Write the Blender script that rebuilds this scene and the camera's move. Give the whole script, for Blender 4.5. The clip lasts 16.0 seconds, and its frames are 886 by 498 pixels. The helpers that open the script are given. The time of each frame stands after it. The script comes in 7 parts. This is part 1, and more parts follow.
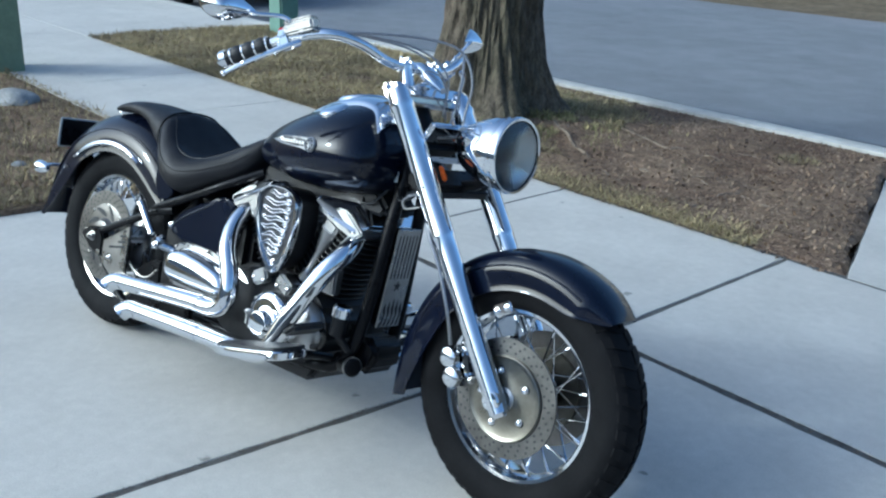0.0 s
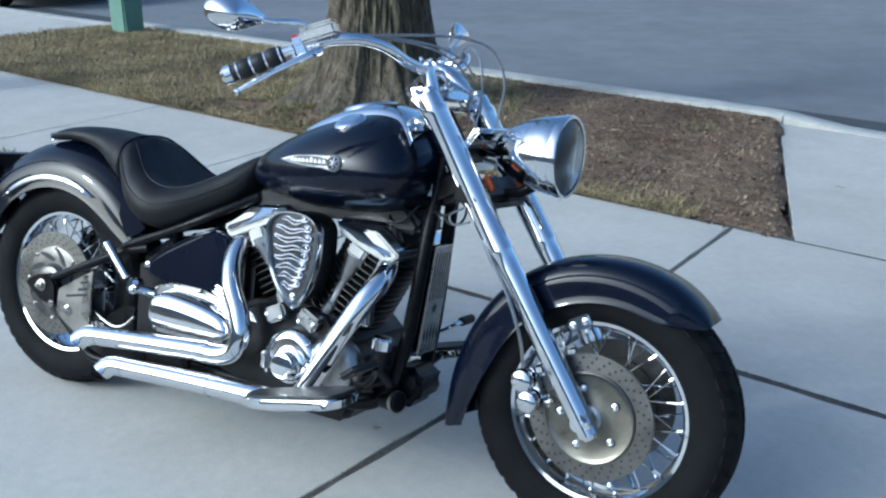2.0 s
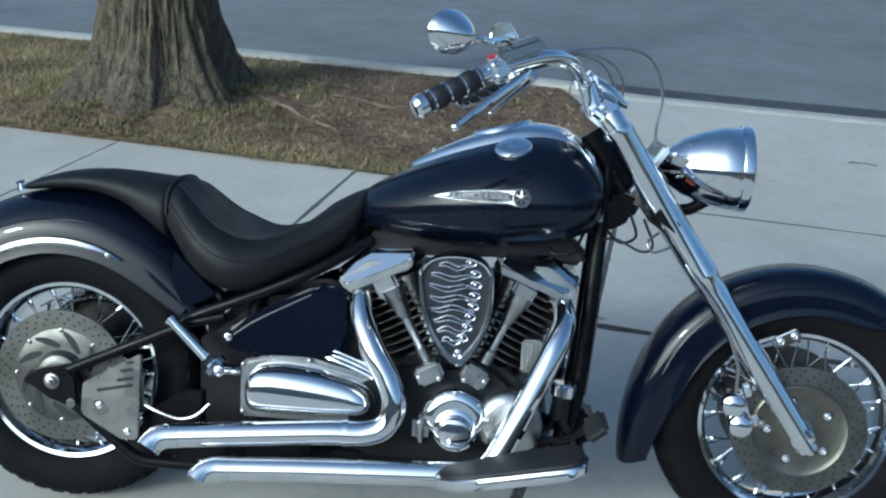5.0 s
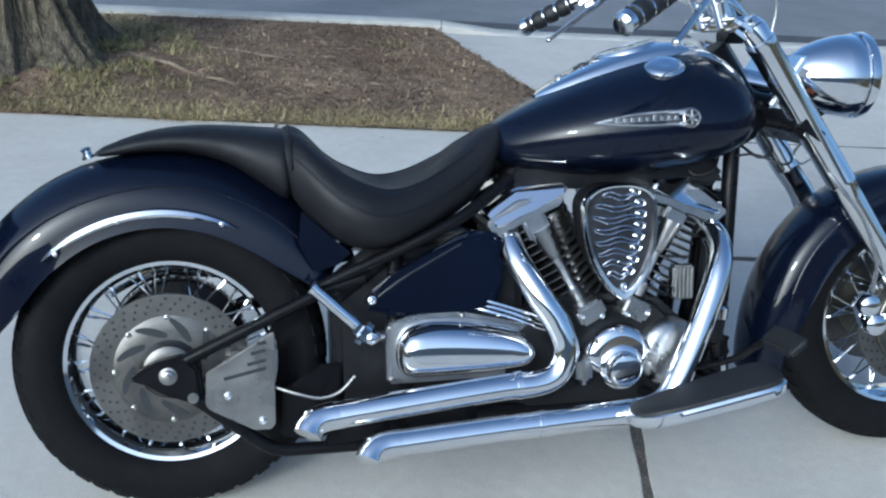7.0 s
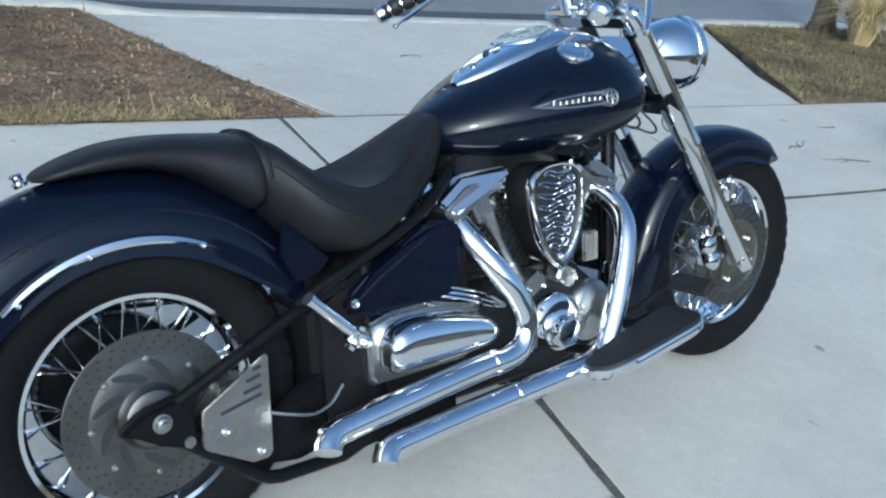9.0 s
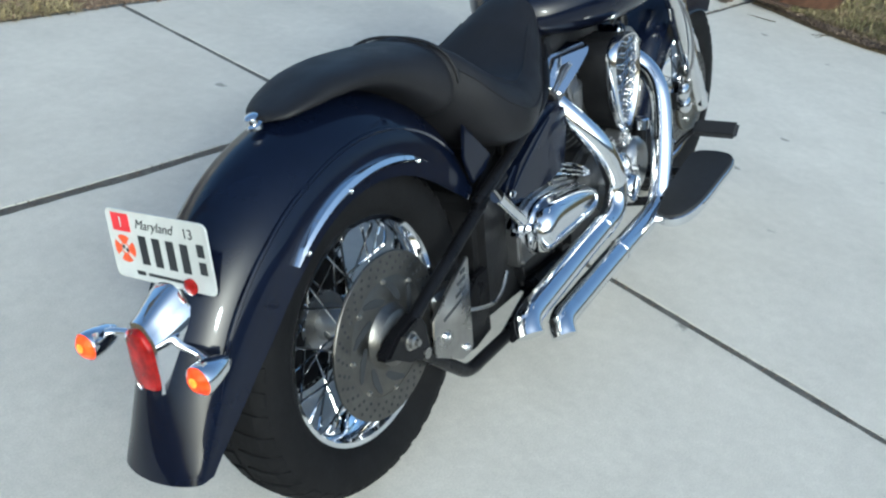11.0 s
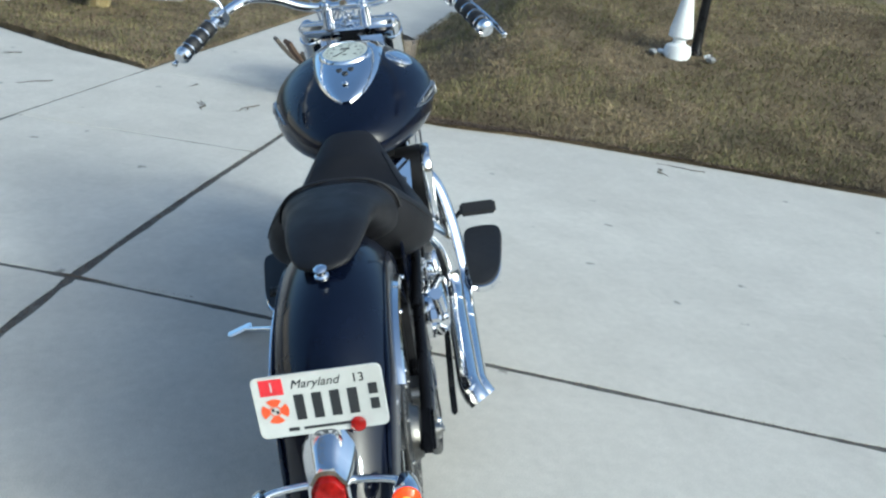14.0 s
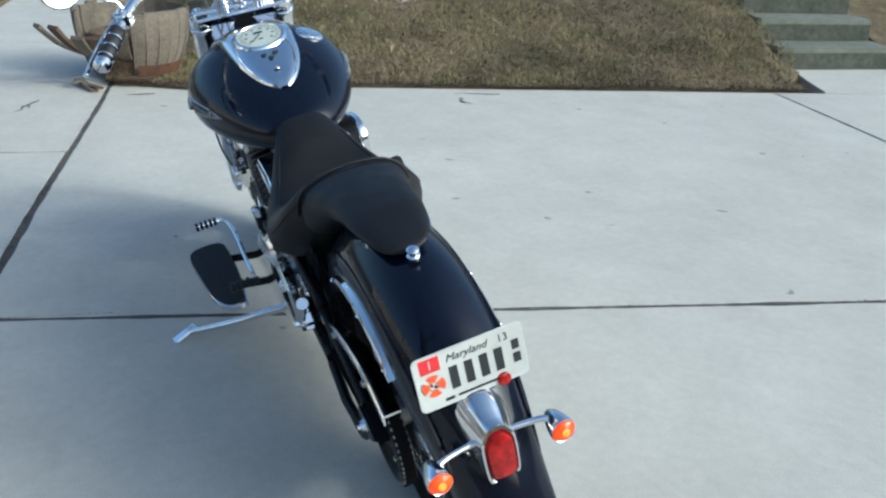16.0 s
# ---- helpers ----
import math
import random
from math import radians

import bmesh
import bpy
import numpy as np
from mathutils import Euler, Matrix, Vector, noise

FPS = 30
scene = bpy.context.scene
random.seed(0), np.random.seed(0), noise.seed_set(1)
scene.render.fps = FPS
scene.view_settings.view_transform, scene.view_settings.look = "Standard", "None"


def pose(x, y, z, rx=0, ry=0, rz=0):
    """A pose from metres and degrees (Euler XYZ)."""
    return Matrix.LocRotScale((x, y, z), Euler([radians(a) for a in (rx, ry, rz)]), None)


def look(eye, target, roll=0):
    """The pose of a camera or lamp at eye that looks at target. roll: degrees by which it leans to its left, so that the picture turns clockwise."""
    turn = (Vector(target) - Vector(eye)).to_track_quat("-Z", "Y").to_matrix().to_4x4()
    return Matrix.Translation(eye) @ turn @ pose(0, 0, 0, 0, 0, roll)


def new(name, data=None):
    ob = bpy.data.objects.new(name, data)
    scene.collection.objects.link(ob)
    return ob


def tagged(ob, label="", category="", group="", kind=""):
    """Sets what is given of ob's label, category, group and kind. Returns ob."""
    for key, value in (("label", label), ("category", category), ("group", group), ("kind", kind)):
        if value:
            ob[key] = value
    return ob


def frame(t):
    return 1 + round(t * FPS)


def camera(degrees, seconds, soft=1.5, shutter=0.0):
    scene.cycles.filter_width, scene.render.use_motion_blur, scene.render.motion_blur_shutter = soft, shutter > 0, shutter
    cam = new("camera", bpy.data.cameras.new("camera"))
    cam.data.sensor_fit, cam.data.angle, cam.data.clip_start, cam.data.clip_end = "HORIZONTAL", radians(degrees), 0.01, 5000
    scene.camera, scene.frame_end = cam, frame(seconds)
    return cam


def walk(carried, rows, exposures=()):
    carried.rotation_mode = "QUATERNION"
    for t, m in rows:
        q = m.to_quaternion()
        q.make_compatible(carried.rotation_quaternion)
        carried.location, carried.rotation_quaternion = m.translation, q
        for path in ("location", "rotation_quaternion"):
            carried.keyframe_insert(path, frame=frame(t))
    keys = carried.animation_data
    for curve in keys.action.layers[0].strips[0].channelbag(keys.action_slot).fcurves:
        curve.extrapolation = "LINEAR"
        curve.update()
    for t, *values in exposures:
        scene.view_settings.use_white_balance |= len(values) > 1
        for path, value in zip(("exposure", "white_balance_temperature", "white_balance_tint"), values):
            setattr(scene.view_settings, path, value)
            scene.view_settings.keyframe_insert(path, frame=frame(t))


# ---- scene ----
cam = camera(51.0, 16.0, soft=2.3)
PATH = [
    (0, (2.755, -1.707, 1.457), (1.636, -0.202, 0.763), 2.4),
    (0.5, (2.655, -1.747, 1.46), (1.623, -0.17, 0.792), 2.5),
    (1, (2.514, -1.823, 1.451), (1.549, -0.223, 0.739), 0.7),
    (1.5, (2.378, -1.83, 1.452), (1.519, -0.175, 0.728), 2.3),
    (2, (2.193, -1.799, 1.455), (1.381, -0.12, 0.733), 0.3),
    (2.5, (2.033, -1.819, 1.468), (1.37, -0.053, 0.801), 4.7),
    (3, (1.815, -1.9, 1.469), (1.267, -0.109, 0.767), 2.4),
    (3.5, (1.627, -1.906, 1.457), (1.178, -0.103, 0.717), 3.0),
    (4, (1.424, -1.862, 1.454), (1.13, -0.026, 0.717), 2.3),
    (4.5, (1.214, -1.844, 1.458), (1.029, 0.012, 0.736), 4.2),
    (5, (0.952, -1.823, 1.488), (0.88, 0.021, 0.715), 2.7),
    (7.5, (0.039, -1.571, 1.361), (0.693, 0.128, 0.533), 5.6),
    (8, (-0.123, -1.495, 1.389), (0.83, 0.082, 0.611), 7.8),
    (8.5, (-0.39, -1.457, 1.368), (0.706, -0.004, 0.536), 6.9),
    (9, (-0.551, -1.31, 1.344), (0.659, 0.055, 0.524), 7.7),
    (9.5, (-0.695, -1.144, 1.369), (0.622, 0.098, 0.517), 7.7),
    (10, (-0.944, -1.001, 1.359), (0.47, 0.078, 0.445), 6.2),
    (12.5, (-1.343, -0.147, 1.294), (0.398, 0.066, 0.333), 10.7),
    (13, (-1.501, -0.075, 1.311), (0.292, -0.059, 0.426), 7.6),
    (13.5, (-1.62, 0.056, 1.324), (0.228, -0.067, 0.57), 9.5),
    (14, (-1.649, 0.181, 1.342), (0.219, -0.011, 0.655), 7.6),
    (14.5, (-1.661, 0.293, 1.356), (0.144, -0.099, 0.59), 8.0),
    (15, (-1.687, 0.499, 1.364), (0.071, -0.067, 0.597), 6.1),
    (15.5, (-1.714, 0.68, 1.405), (-0.05, -0.086, 0.602), 6.2),
    (16, (-1.611, 0.819, 1.383), (0.081, 0.072, 0.622), 2.4),
]
walk(cam, [(t, look(eye, target, roll)) for t, eye, target, roll in PATH],
     exposures=[(0.0, 0.60, 4730, -3), (2.0, 0.53, 4700, -2), (2.5, 0.48, 4650, -4), (3.0, 0.36, 4600, -6), (3.4, 0.24, 5150, -10), (4.2, 0.20, 5150, -11), (5.0, 0.22, 4800, -8), (7.5, 0.53, 4800, 0), (9.0, 0.60, 4900, -4), (10.2, 0.72, 5050, -6), (12.3, 0.75, 5250, -5), (16.0, 0.75, 5250, -5)])

# ---- daylight: thin haze, low sun behind the rear right of the motorcycle ----
SUN_DIR = Vector((-0.69, -0.73, 0.50)).normalized()
world = bpy.data.worlds.new("sky")
scene.world = world
world.use_nodes = True
wn = world.node_tree
sky = wn.nodes.new("ShaderNodeTexSky")
sky.sky_type = "NISHITA"
sky.sun_disc = False
sky.sun_elevation = math.asin(SUN_DIR.z)
sky.sun_rotation = math.atan2(SUN_DIR.x, SUN_DIR.y)
sky.dust_density, sky.air_density, sky.ozone_density = 6.0, 0.8, 1.0
wn.links.new(sky.outputs[0], wn.nodes["Background"].inputs[0])
wn.nodes["Background"].inputs[1].default_value = 0.15

sun_data = bpy.data.lights.new("sun", "SUN")
sun_data.energy, sun_data.angle, sun_data.color = 0.62, radians(4), (1.0, 0.95, 0.88)
sun = new("sun", sun_data)
sun.matrix_world = look((0, 0, 20), tuple(Vector((0, 0, 20)) - SUN_DIR))

# ---- materials ----
def mat(name, col, rough=0.5, metal=0.0, var=(), bump=(), rvar=0.0, coat=0.0, ior=1.45, col2=None, emit=0.0, spec=0.5, spots=0.0, stretch=None):
    """A surface: var is (scale, amount) pairs of colour change, bump is (scale, height) pairs, in world metres."""
    m = bpy.data.materials.new(name)
    m.use_nodes = True
    nt, n = m.node_tree, m.node_tree.nodes
    b = n["Principled BSDF"]
    b.inputs["Roughness"].default_value, b.inputs["Metallic"].default_value = rough, metal
    b.inputs["Coat Weight"].default_value, b.inputs["Coat Roughness"].default_value = coat, 0.03
    b.inputs["IOR"].default_value = ior
    b.inputs["Specular IOR Level"].default_value = spec
    tc = n.new("ShaderNodeTexCoord")
    space = tc.outputs["Object"]
    if stretch:
        mp = n.new("ShaderNodeMapping")
        mp.inputs["Scale"].default_value = stretch
        nt.links.new(space, mp.inputs["Vector"])
        space = mp.outputs[0]
    colour = None
    rgb = n.new("ShaderNodeRGB")
    rgb.outputs[0].default_value = (*col, 1)
    colour = rgb.outputs[0]
    for i, (scale, amount) in enumerate(var):
        tex = n.new("ShaderNodeTexNoise")
        tex.inputs["Scale"].default_value, tex.inputs["Detail"].default_value = scale, 6.0
        tex.inputs["Roughness"].default_value = 0.6
        nt.links.new(space, tex.inputs["Vector"])
        ramp = n.new("ShaderNodeMapRange")
        ramp.inputs[1].default_value, ramp.inputs[2].default_value = 0.3, 0.7
        ramp.inputs[3].default_value, ramp.inputs[4].default_value = 0.0, 1.0
        nt.links.new(tex.outputs[0], ramp.inputs[0])
        mix = n.new("ShaderNodeMix")
        mix.data_type = "RGBA"
        nt.links.new(ramp.outputs[0], mix.inputs["Factor"])
        if col2 and i == 0:
            dark = n.new("ShaderNodeRGB")
            dark.outputs[0].default_value = (*col2, 1)
            nt.links.new(colour, mix.inputs["A"])
            nt.links.new(dark.outputs[0], mix.inputs["B"])
        else:
            lo, hi = n.new("ShaderNodeHueSaturation"), n.new("ShaderNodeHueSaturation")
            lo.inputs["Value"].default_value, hi.inputs["Value"].default_value = 1 - amount, 1 + amount
            nt.links.new(colour, lo.inputs["Color"])
            nt.links.new(colour, hi.inputs["Color"])
            nt.links.new(lo.outputs[0], mix.inputs["A"])
            nt.links.new(hi.outputs[0], mix.inputs["B"])
        colour = mix.outputs["Result"]
    if spots:
        cell, near = n.new("ShaderNodeTexVoronoi"), n.new("ShaderNodeMapRange")
        cell.inputs["Scale"].default_value, cell.inputs["Randomness"].default_value = 3.3, 1.0
        warp, add = n.new("ShaderNodeTexNoise"), n.new("ShaderNodeVectorMath")
        warp.inputs["Scale"].default_value = 22.0
        add.operation = "MULTIPLY_ADD"
        add.inputs[1].default_value = (0.07, 0.07, 0.07)
        nt.links.new(tc.outputs["Object"], warp.inputs["Vector"])
        nt.links.new(warp.outputs["Color"], add.inputs[0])
        nt.links.new(tc.outputs["Object"], add.inputs[2])
        nt.links.new(add.outputs[0], cell.inputs["Vector"])
        near.inputs[1].default_value, near.inputs[2].default_value = 0.040, 0.075
        near.inputs[3].default_value, near.inputs[4].default_value = 1 - spots, 1.0
        nt.links.new(cell.outputs["Distance"], near.inputs[0])
        dim = n.new("ShaderNodeHueSaturation")
        nt.links.new(near.outputs[0], dim.inputs["Value"])
        nt.links.new(colour, dim.inputs["Color"])
        colour = dim.outputs[0]
    nt.links.new(colour, b.inputs["Base Color"])
    normal = None
    for scale, height in bump:
        tex = n.new("ShaderNodeTexNoise")
        tex.inputs["Scale"].default_value, tex.inputs["Detail"].default_value = scale, 5.0
        nt.links.new(space, tex.inputs["Vector"])
        bp = n.new("ShaderNodeBump")
        bp.inputs["Strength"].default_value, bp.inputs["Distance"].default_value = 1.0, height
        nt.links.new(tex.outputs[0], bp.inputs["Height"])
        if normal:
            nt.links.new(normal, bp.inputs["Normal"])
        normal = bp.outputs[0]
    if normal:
        nt.links.new(normal, b.inputs["Normal"])
    if rvar:
        tex = n.new("ShaderNodeTexNoise")
        tex.inputs["Scale"].default_value, tex.inputs["Detail"].default_value = 14.0, 6.0
        nt.links.new(space, tex.inputs["Vector"])
        mr = n.new("ShaderNodeMapRange")
        mr.inputs[1].default_value, mr.inputs[2].default_value = 0.3, 0.7
        mr.inputs[3].default_value, mr.inputs[4].default_value = max(0.0, rough - rvar), min(1.0, rough + rvar)
        nt.links.new(tex.outputs[0], mr.inputs[0])
        nt.links.new(mr.outputs[0], b.inputs["Roughness"])
    if emit:
        nt.links.new(colour, b.inputs["Emission Color"])
        b.inputs["Emission Strength"].default_value = emit
    return m


CHROME = mat("chrome", (0.80, 0.81, 0.83), 0.06, 1.0, var=((9, 0.05),), rvar=0.045)
PLATESTEEL = mat("satin_steel_plate", (0.60, 0.60, 0.58), 0.38, 1.0, var=((20, 0.10),), rvar=0.10, bump=((200, 0.0003),))
REFLECTOR = mat("lamp_reflector", (0.84, 0.84, 0.82), 0.50, 1.0, var=((30, 0.08),), rvar=0.08, bump=((120, 0.0006),))
STEEL = mat("brushed_steel", (0.36, 0.35, 0.33), 0.30, 1.0, var=((30, 0.12),), rvar=0.10, bump=((240, 0.0002),))
ALLOY = mat("cast_alloy", (0.42, 0.42, 0.42), 0.34, 1.0, var=((18, 0.15),), rvar=0.10, bump=((160, 0.0004),))
PAINT = mat("midnight_blue_paint", (0.0026, 0.0042, 0.0120), 0.30, 0.0, var=((6, 0.15), (60, 0.10)), rvar=0.05, coat=0.62, spec=0.06)
CARRIER = mat("dull_disc_carrier", (0.19, 0.18, 0.15), 0.36, 1.0, var=((14, 0.15), (90, 0.1)), rvar=0.10, bump=((240, 0.0002),))
DISC = mat("used_brake_disc_steel", (0.15, 0.145, 0.136), 0.40, 1.0, var=((16, 0.18), (90, 0.1)), rvar=0.10, bump=((240, 0.0002),))
BLACKMETAL = mat("black_painted_steel", (0.005, 0.005, 0.006), 0.33, 0.0, spec=0.18, var=((20, 0.25),), rvar=0.12, bump=((90, 0.0004),))
ENGINE = mat("black_engine_enamel", (0.010, 0.010, 0.011), 0.42, 0.0, spec=0.28, var=((14, 0.35),), rvar=0.15, bump=((70, 0.0008),))
FIN = mat("fin_edge_alloy", (0.020, 0.020, 0.021), 0.45, 0.2, var=((40, 0.2),), rvar=0.1)
LEATHER = mat("black_vinyl", (0.010, 0.010, 0.0118), 0.50, 0.0, spec=0.28, var=((12, 0.2),), rvar=0.08, bump=((420, 0.0006), (30, 0.0010)))
RUBBER = mat("tyre_rubber", (0.0065, 0.0065, 0.0072), 0.72, 0.0, spec=0.14, var=((10, 0.25), (120, 0.2)), rvar=0.1, bump=((150, 0.0006),))
GRIPRUB = mat("grip_rubber", (0.012, 0.012, 0.013), 0.55, 0.0, var=((60, 0.2),), bump=((200, 0.0004),))
DIAL = mat("dial_face", (0.50, 0.53, 0.47), 0.45, 0.0, var=((25, 0.06),))
DARKINK = mat("dark_print", (0.02, 0.022, 0.025), 0.6, var=((80, 0.1),))
REDLENS = mat("red_lens", (0.24, 0.005, 0.004), 0.14, 0.0, var=((45, 0.5),), coat=0.4, bump=((160, 0.0012),), emit=0.07, spec=0.3)
AMBER = mat("amber_lens", (0.85, 0.055, 0.003), 0.14, 0.0, var=((60, 0.55),), coat=0.4, bump=((190, 0.0012),), emit=0.65, spec=0.3)
AMBERHOT = mat("lit_amber_bulb", (1.0, 0.20, 0.015), 0.3, var=((110, 0.5),), emit=0.9)
AMBERDIM = mat("amber_reflector", (0.70, 0.14, 0.02), 0.2, 0.0, var=((70, 0.2),), coat=0.6)
PLATEWHITE = mat("plate_white", (0.50, 0.51, 0.49), 0.35, 0.0, var=((40, 0.05),), bump=((60, 0.0003),))
STICKER = mat("red_sticker", (0.62, 0.03, 0.04), 0.45, var=((50, 0.1),))
EMBLEMRED = mat("orange_red_print", (0.72, 0.10, 0.03), 0.5, var=((50, 0.1),))
HOSE = mat("black_hose", (0.014, 0.014, 0.015), 0.45, var=((40, 0.2),))
CABLE = mat("braided_cable", (0.30, 0.30, 0.31), 0.35, 0.8, var=((200, 0.3),))
MIRRORGLASS = mat("mirror_glass", (0.85, 0.86, 0.88), 0.02, 1.0, var=((5, 0.02),))
DARKPLASTIC = mat("dark_grey_plate", (0.06, 0.06, 0.065), 0.32, 0.7, var=((40, 0.2),), rvar=0.08)

glass = bpy.data.materials.new("clear_lens_glass")
glass.use_nodes = True
gb = glass.node_tree.nodes["Principled BSDF"]
gb.inputs["Transmission Weight"].default_value, gb.inputs["Roughness"].default_value, gb.inputs["IOR"].default_value = 1.0, 0.16, 1.45
gb.inputs["Base Color"].default_value = (0.95, 0.96, 0.95, 1)
GLASS = glass

CONCRETE = mat("weathered_concrete", (0.49, 0.466, 0.415), 0.82, spots=0.5, var=((0.55, 0.09), (3.6, 0.07), (26, 0.06), (260, 0.14)), rvar=0.1, bump=((420, 0.0010), (45, 0.0012)))
CONCRETE_OLD = mat("stained_step_concrete", (0.20, 0.20, 0.175), 0.9, var=((3, 0.3), (14, 0.2), (200, 0.12)), bump=((260, 0.0015), (30, 0.003)), col2=(0.13, 0.14, 0.10))
DARKRISER = mat("dark_riser_concrete", (0.055, 0.058, 0.045), 0.95, var=((5, 0.4), (22, 0.3), (160, 0.2)), col2=(0.10, 0.105, 0.082), bump=((200, 0.002), (30, 0.003)))
KERB = mat("kerb_concrete", (0.44, 0.43, 0.39), 0.85, var=((2.2, 0.15), (12, 0.12), (240, 0.10)), bump=((300, 0.0012), (30, 0.002)))
JOINT = mat("dark_joint_filler", (0.085, 0.082, 0.075), 0.95, var=((16, 0.35), (120, 0.3)), bump=((140, 0.003),))
ASPHALT = mat("worn_asphalt", (0.19, 0.195, 0.205), 0.85, var=((0.45, 0.12), (3, 0.10), (320, 0.30)), bump=((330, 0.0030), (60, 0.002)))
GUTTER = mat("dark_gutter_asphalt", (0.065, 0.068, 0.075), 0.88, var=((1.2, 0.25), (9, 0.2), (300, 0.3)), bump=((330, 0.003),))
SOIL = mat("dry_soil", (0.120, 0.078, 0.052), 0.95, spec=0.1, var=((1.6, 0.4), (9, 0.45), (60, 0.45)), col2=(0.245, 0.182, 0.118), bump=((90, 0.008), (12, 0.02)))
TURF = mat("patchy_turf", (0.115, 0.090, 0.054), 0.95, spec=0.1, var=((1.1, 0.4), (7, 0.35), (90, 0.35)), col2=(0.19, 0.15, 0.098), bump=((90, 0.008), (10, 0.02)))
BARK = mat("grey_brown_bark", (0.135, 0.108, 0.084), 0.95, spec=0.2, var=((2.6, 0.3), (26, 0.55), (110, 0.35)), col2=(0.090, 0.082, 0.052), bump=((38, 0.030), (130, 0.010)), stretch=(1, 1, 0.3))
ROOTBARK = mat("bare_root_bark", (0.19, 0.15, 0.11), 0.9, spec=0.2, var=((12, 0.35), (90, 0.3)), bump=((60, 0.006),))
WOOD_OLD = mat("weathered_grey_wood", (0.135, 0.112, 0.088), 0.85, var=((6, 0.3), (60, 0.25)), bump=((90, 0.002),))
WOOD_WET = mat("damp_brown_wood", (0.085, 0.052, 0.034), 0.8, var=((8, 0.3), (60, 0.25)), bump=((90, 0.002),))
RUST = mat("rusty_hoop_iron", (0.10, 0.05, 0.03), 0.8, 0.3, var=((20, 0.4),), bump=((90, 0.001),))
GREENBOX = mat("faded_green_steel", (0.14, 0.24, 0.19), 0.5, var=((4, 0.12), (40, 0.08)), rvar=0.1)
OLIVEBOX = mat("dark_green_plastic", (0.19, 0.25, 0.16), 0.55, var=((4, 0.15), (40, 0.1)), rvar=0.1)
STONE = mat("grey_stone", (0.26, 0.26, 0.25), 0.9, var=((9, 0.25), (70, 0.2)), bump=((50, 0.004),))
WHITEPAINT = mat("white_painted_cement", (0.76, 0.77, 0.76), 0.7, var=((5, 0.08), (50, 0.08)), bump=((60, 0.001),))
SIDING = mat("unseen_wall_siding", (0.46, 0.43, 0.38), 0.7, var=((0.6, 0.12), (8, 0.08)))
CARPAINT = mat("dark_car_paint", (0.03, 0.035, 0.04), 0.3, var=((4, 0.1),), coat=1.0)
CARGLASS = mat("dark_car_glass", (0.02, 0.025, 0.03), 0.06, var=((4, 0.1),), coat=1.0)


def blades(name, a, b, c):
    """Dry grass whose blades differ one by one."""
    m = mat(name, a, 0.8)
    nt, n = m.node_tree, m.node_tree.nodes
    geo, ramp = n.new("ShaderNodeNewGeometry"), n.new("ShaderNodeValToRGB")
    ramp.color_ramp.elements[0].color, ramp.color_ramp.elements[1].color = (*a, 1), (*c, 1)
    mid = ramp.color_ramp.elements.new(0.5)
    mid.color = (*b, 1)
    nt.links.new(geo.outputs["Random Per Island"], ramp.inputs[0])
    tc, tex, mr, hs = n.new("ShaderNodeTexCoord"), n.new("ShaderNodeTexNoise"), n.new("ShaderNodeMapRange"), n.new("ShaderNodeHueSaturation")
    tex.inputs["Scale"].default_value, tex.inputs["Detail"].default_value = 1.7, 5.0
    nt.links.new(tc.outputs["Object"], tex.inputs["Vector"])
    mr.inputs[1].default_value, mr.inputs[2].default_value, mr.inputs[3].default_value, mr.inputs[4].default_value = 0.34, 0.66, 0.60, 1.45
    nt.links.new(tex.outputs[0], mr.inputs[0])
    nt.links.new(mr.outputs[0], hs.inputs["Value"])
    nt.links.new(ramp.outputs[0], hs.inputs["Color"])
    nt.links.new(hs.outputs[0], n["Principled BSDF"].inputs["Base Color"])
    return m


STRAW = blades("dry_straw_grass", (0.19, 0.148, 0.072), (0.29, 0.232, 0.112), (0.41, 0.335, 0.175))
TANGRASS = blades("tan_lawn_grass", (0.16, 0.125, 0.068), (0.225, 0.178, 0.098), (0.305, 0.245, 0.14))
WINTERGRASS = blades("winter_lawn_grass", (0.100, 0.100, 0.036), (0.178, 0.160, 0.064), (0.270, 0.228, 0.108))
LEAFLITTER = blades("dead_leaf_litter", (0.10, 0.065, 0.040), (0.155, 0.105, 0.064), (0.27, 0.20, 0.13))
PALESTRAW = blades("pale_ornamental_straw", (0.36, 0.27, 0.12), (0.52, 0.42, 0.21), (0.68, 0.58, 0.34))
DARKLITTER = blades("damp_edge_litter", (0.045, 0.030, 0.020), (0.085, 0.058, 0.038), (0.15, 0.11, 0.07))


# ---- mesh helpers ----
def part(name, bm, material, parent=None, label="", angle=35, m=None):
    """Links a bmesh as one mesh object under a thing or a part."""
    if m is not None:
        bm.transform(m)
    bmesh.ops.recalc_face_normals(bm, faces=bm.faces)
    me = bpy.data.meshes.new(name)
    bm.to_mesh(me)
    bm.free()
    me.materials.append(material)
    if angle:
        me.shade_smooth()
        me.set_sharp_from_angle(angle=radians(angle))
    ob = new(name, me)
    if parent is not None:
        ob.parent = parent
    if label:
        tagged(ob, label)
    return ob


def ngon(bm, vs):
    try:
        return bm.faces.new(vs)
    except ValueError:
        return None


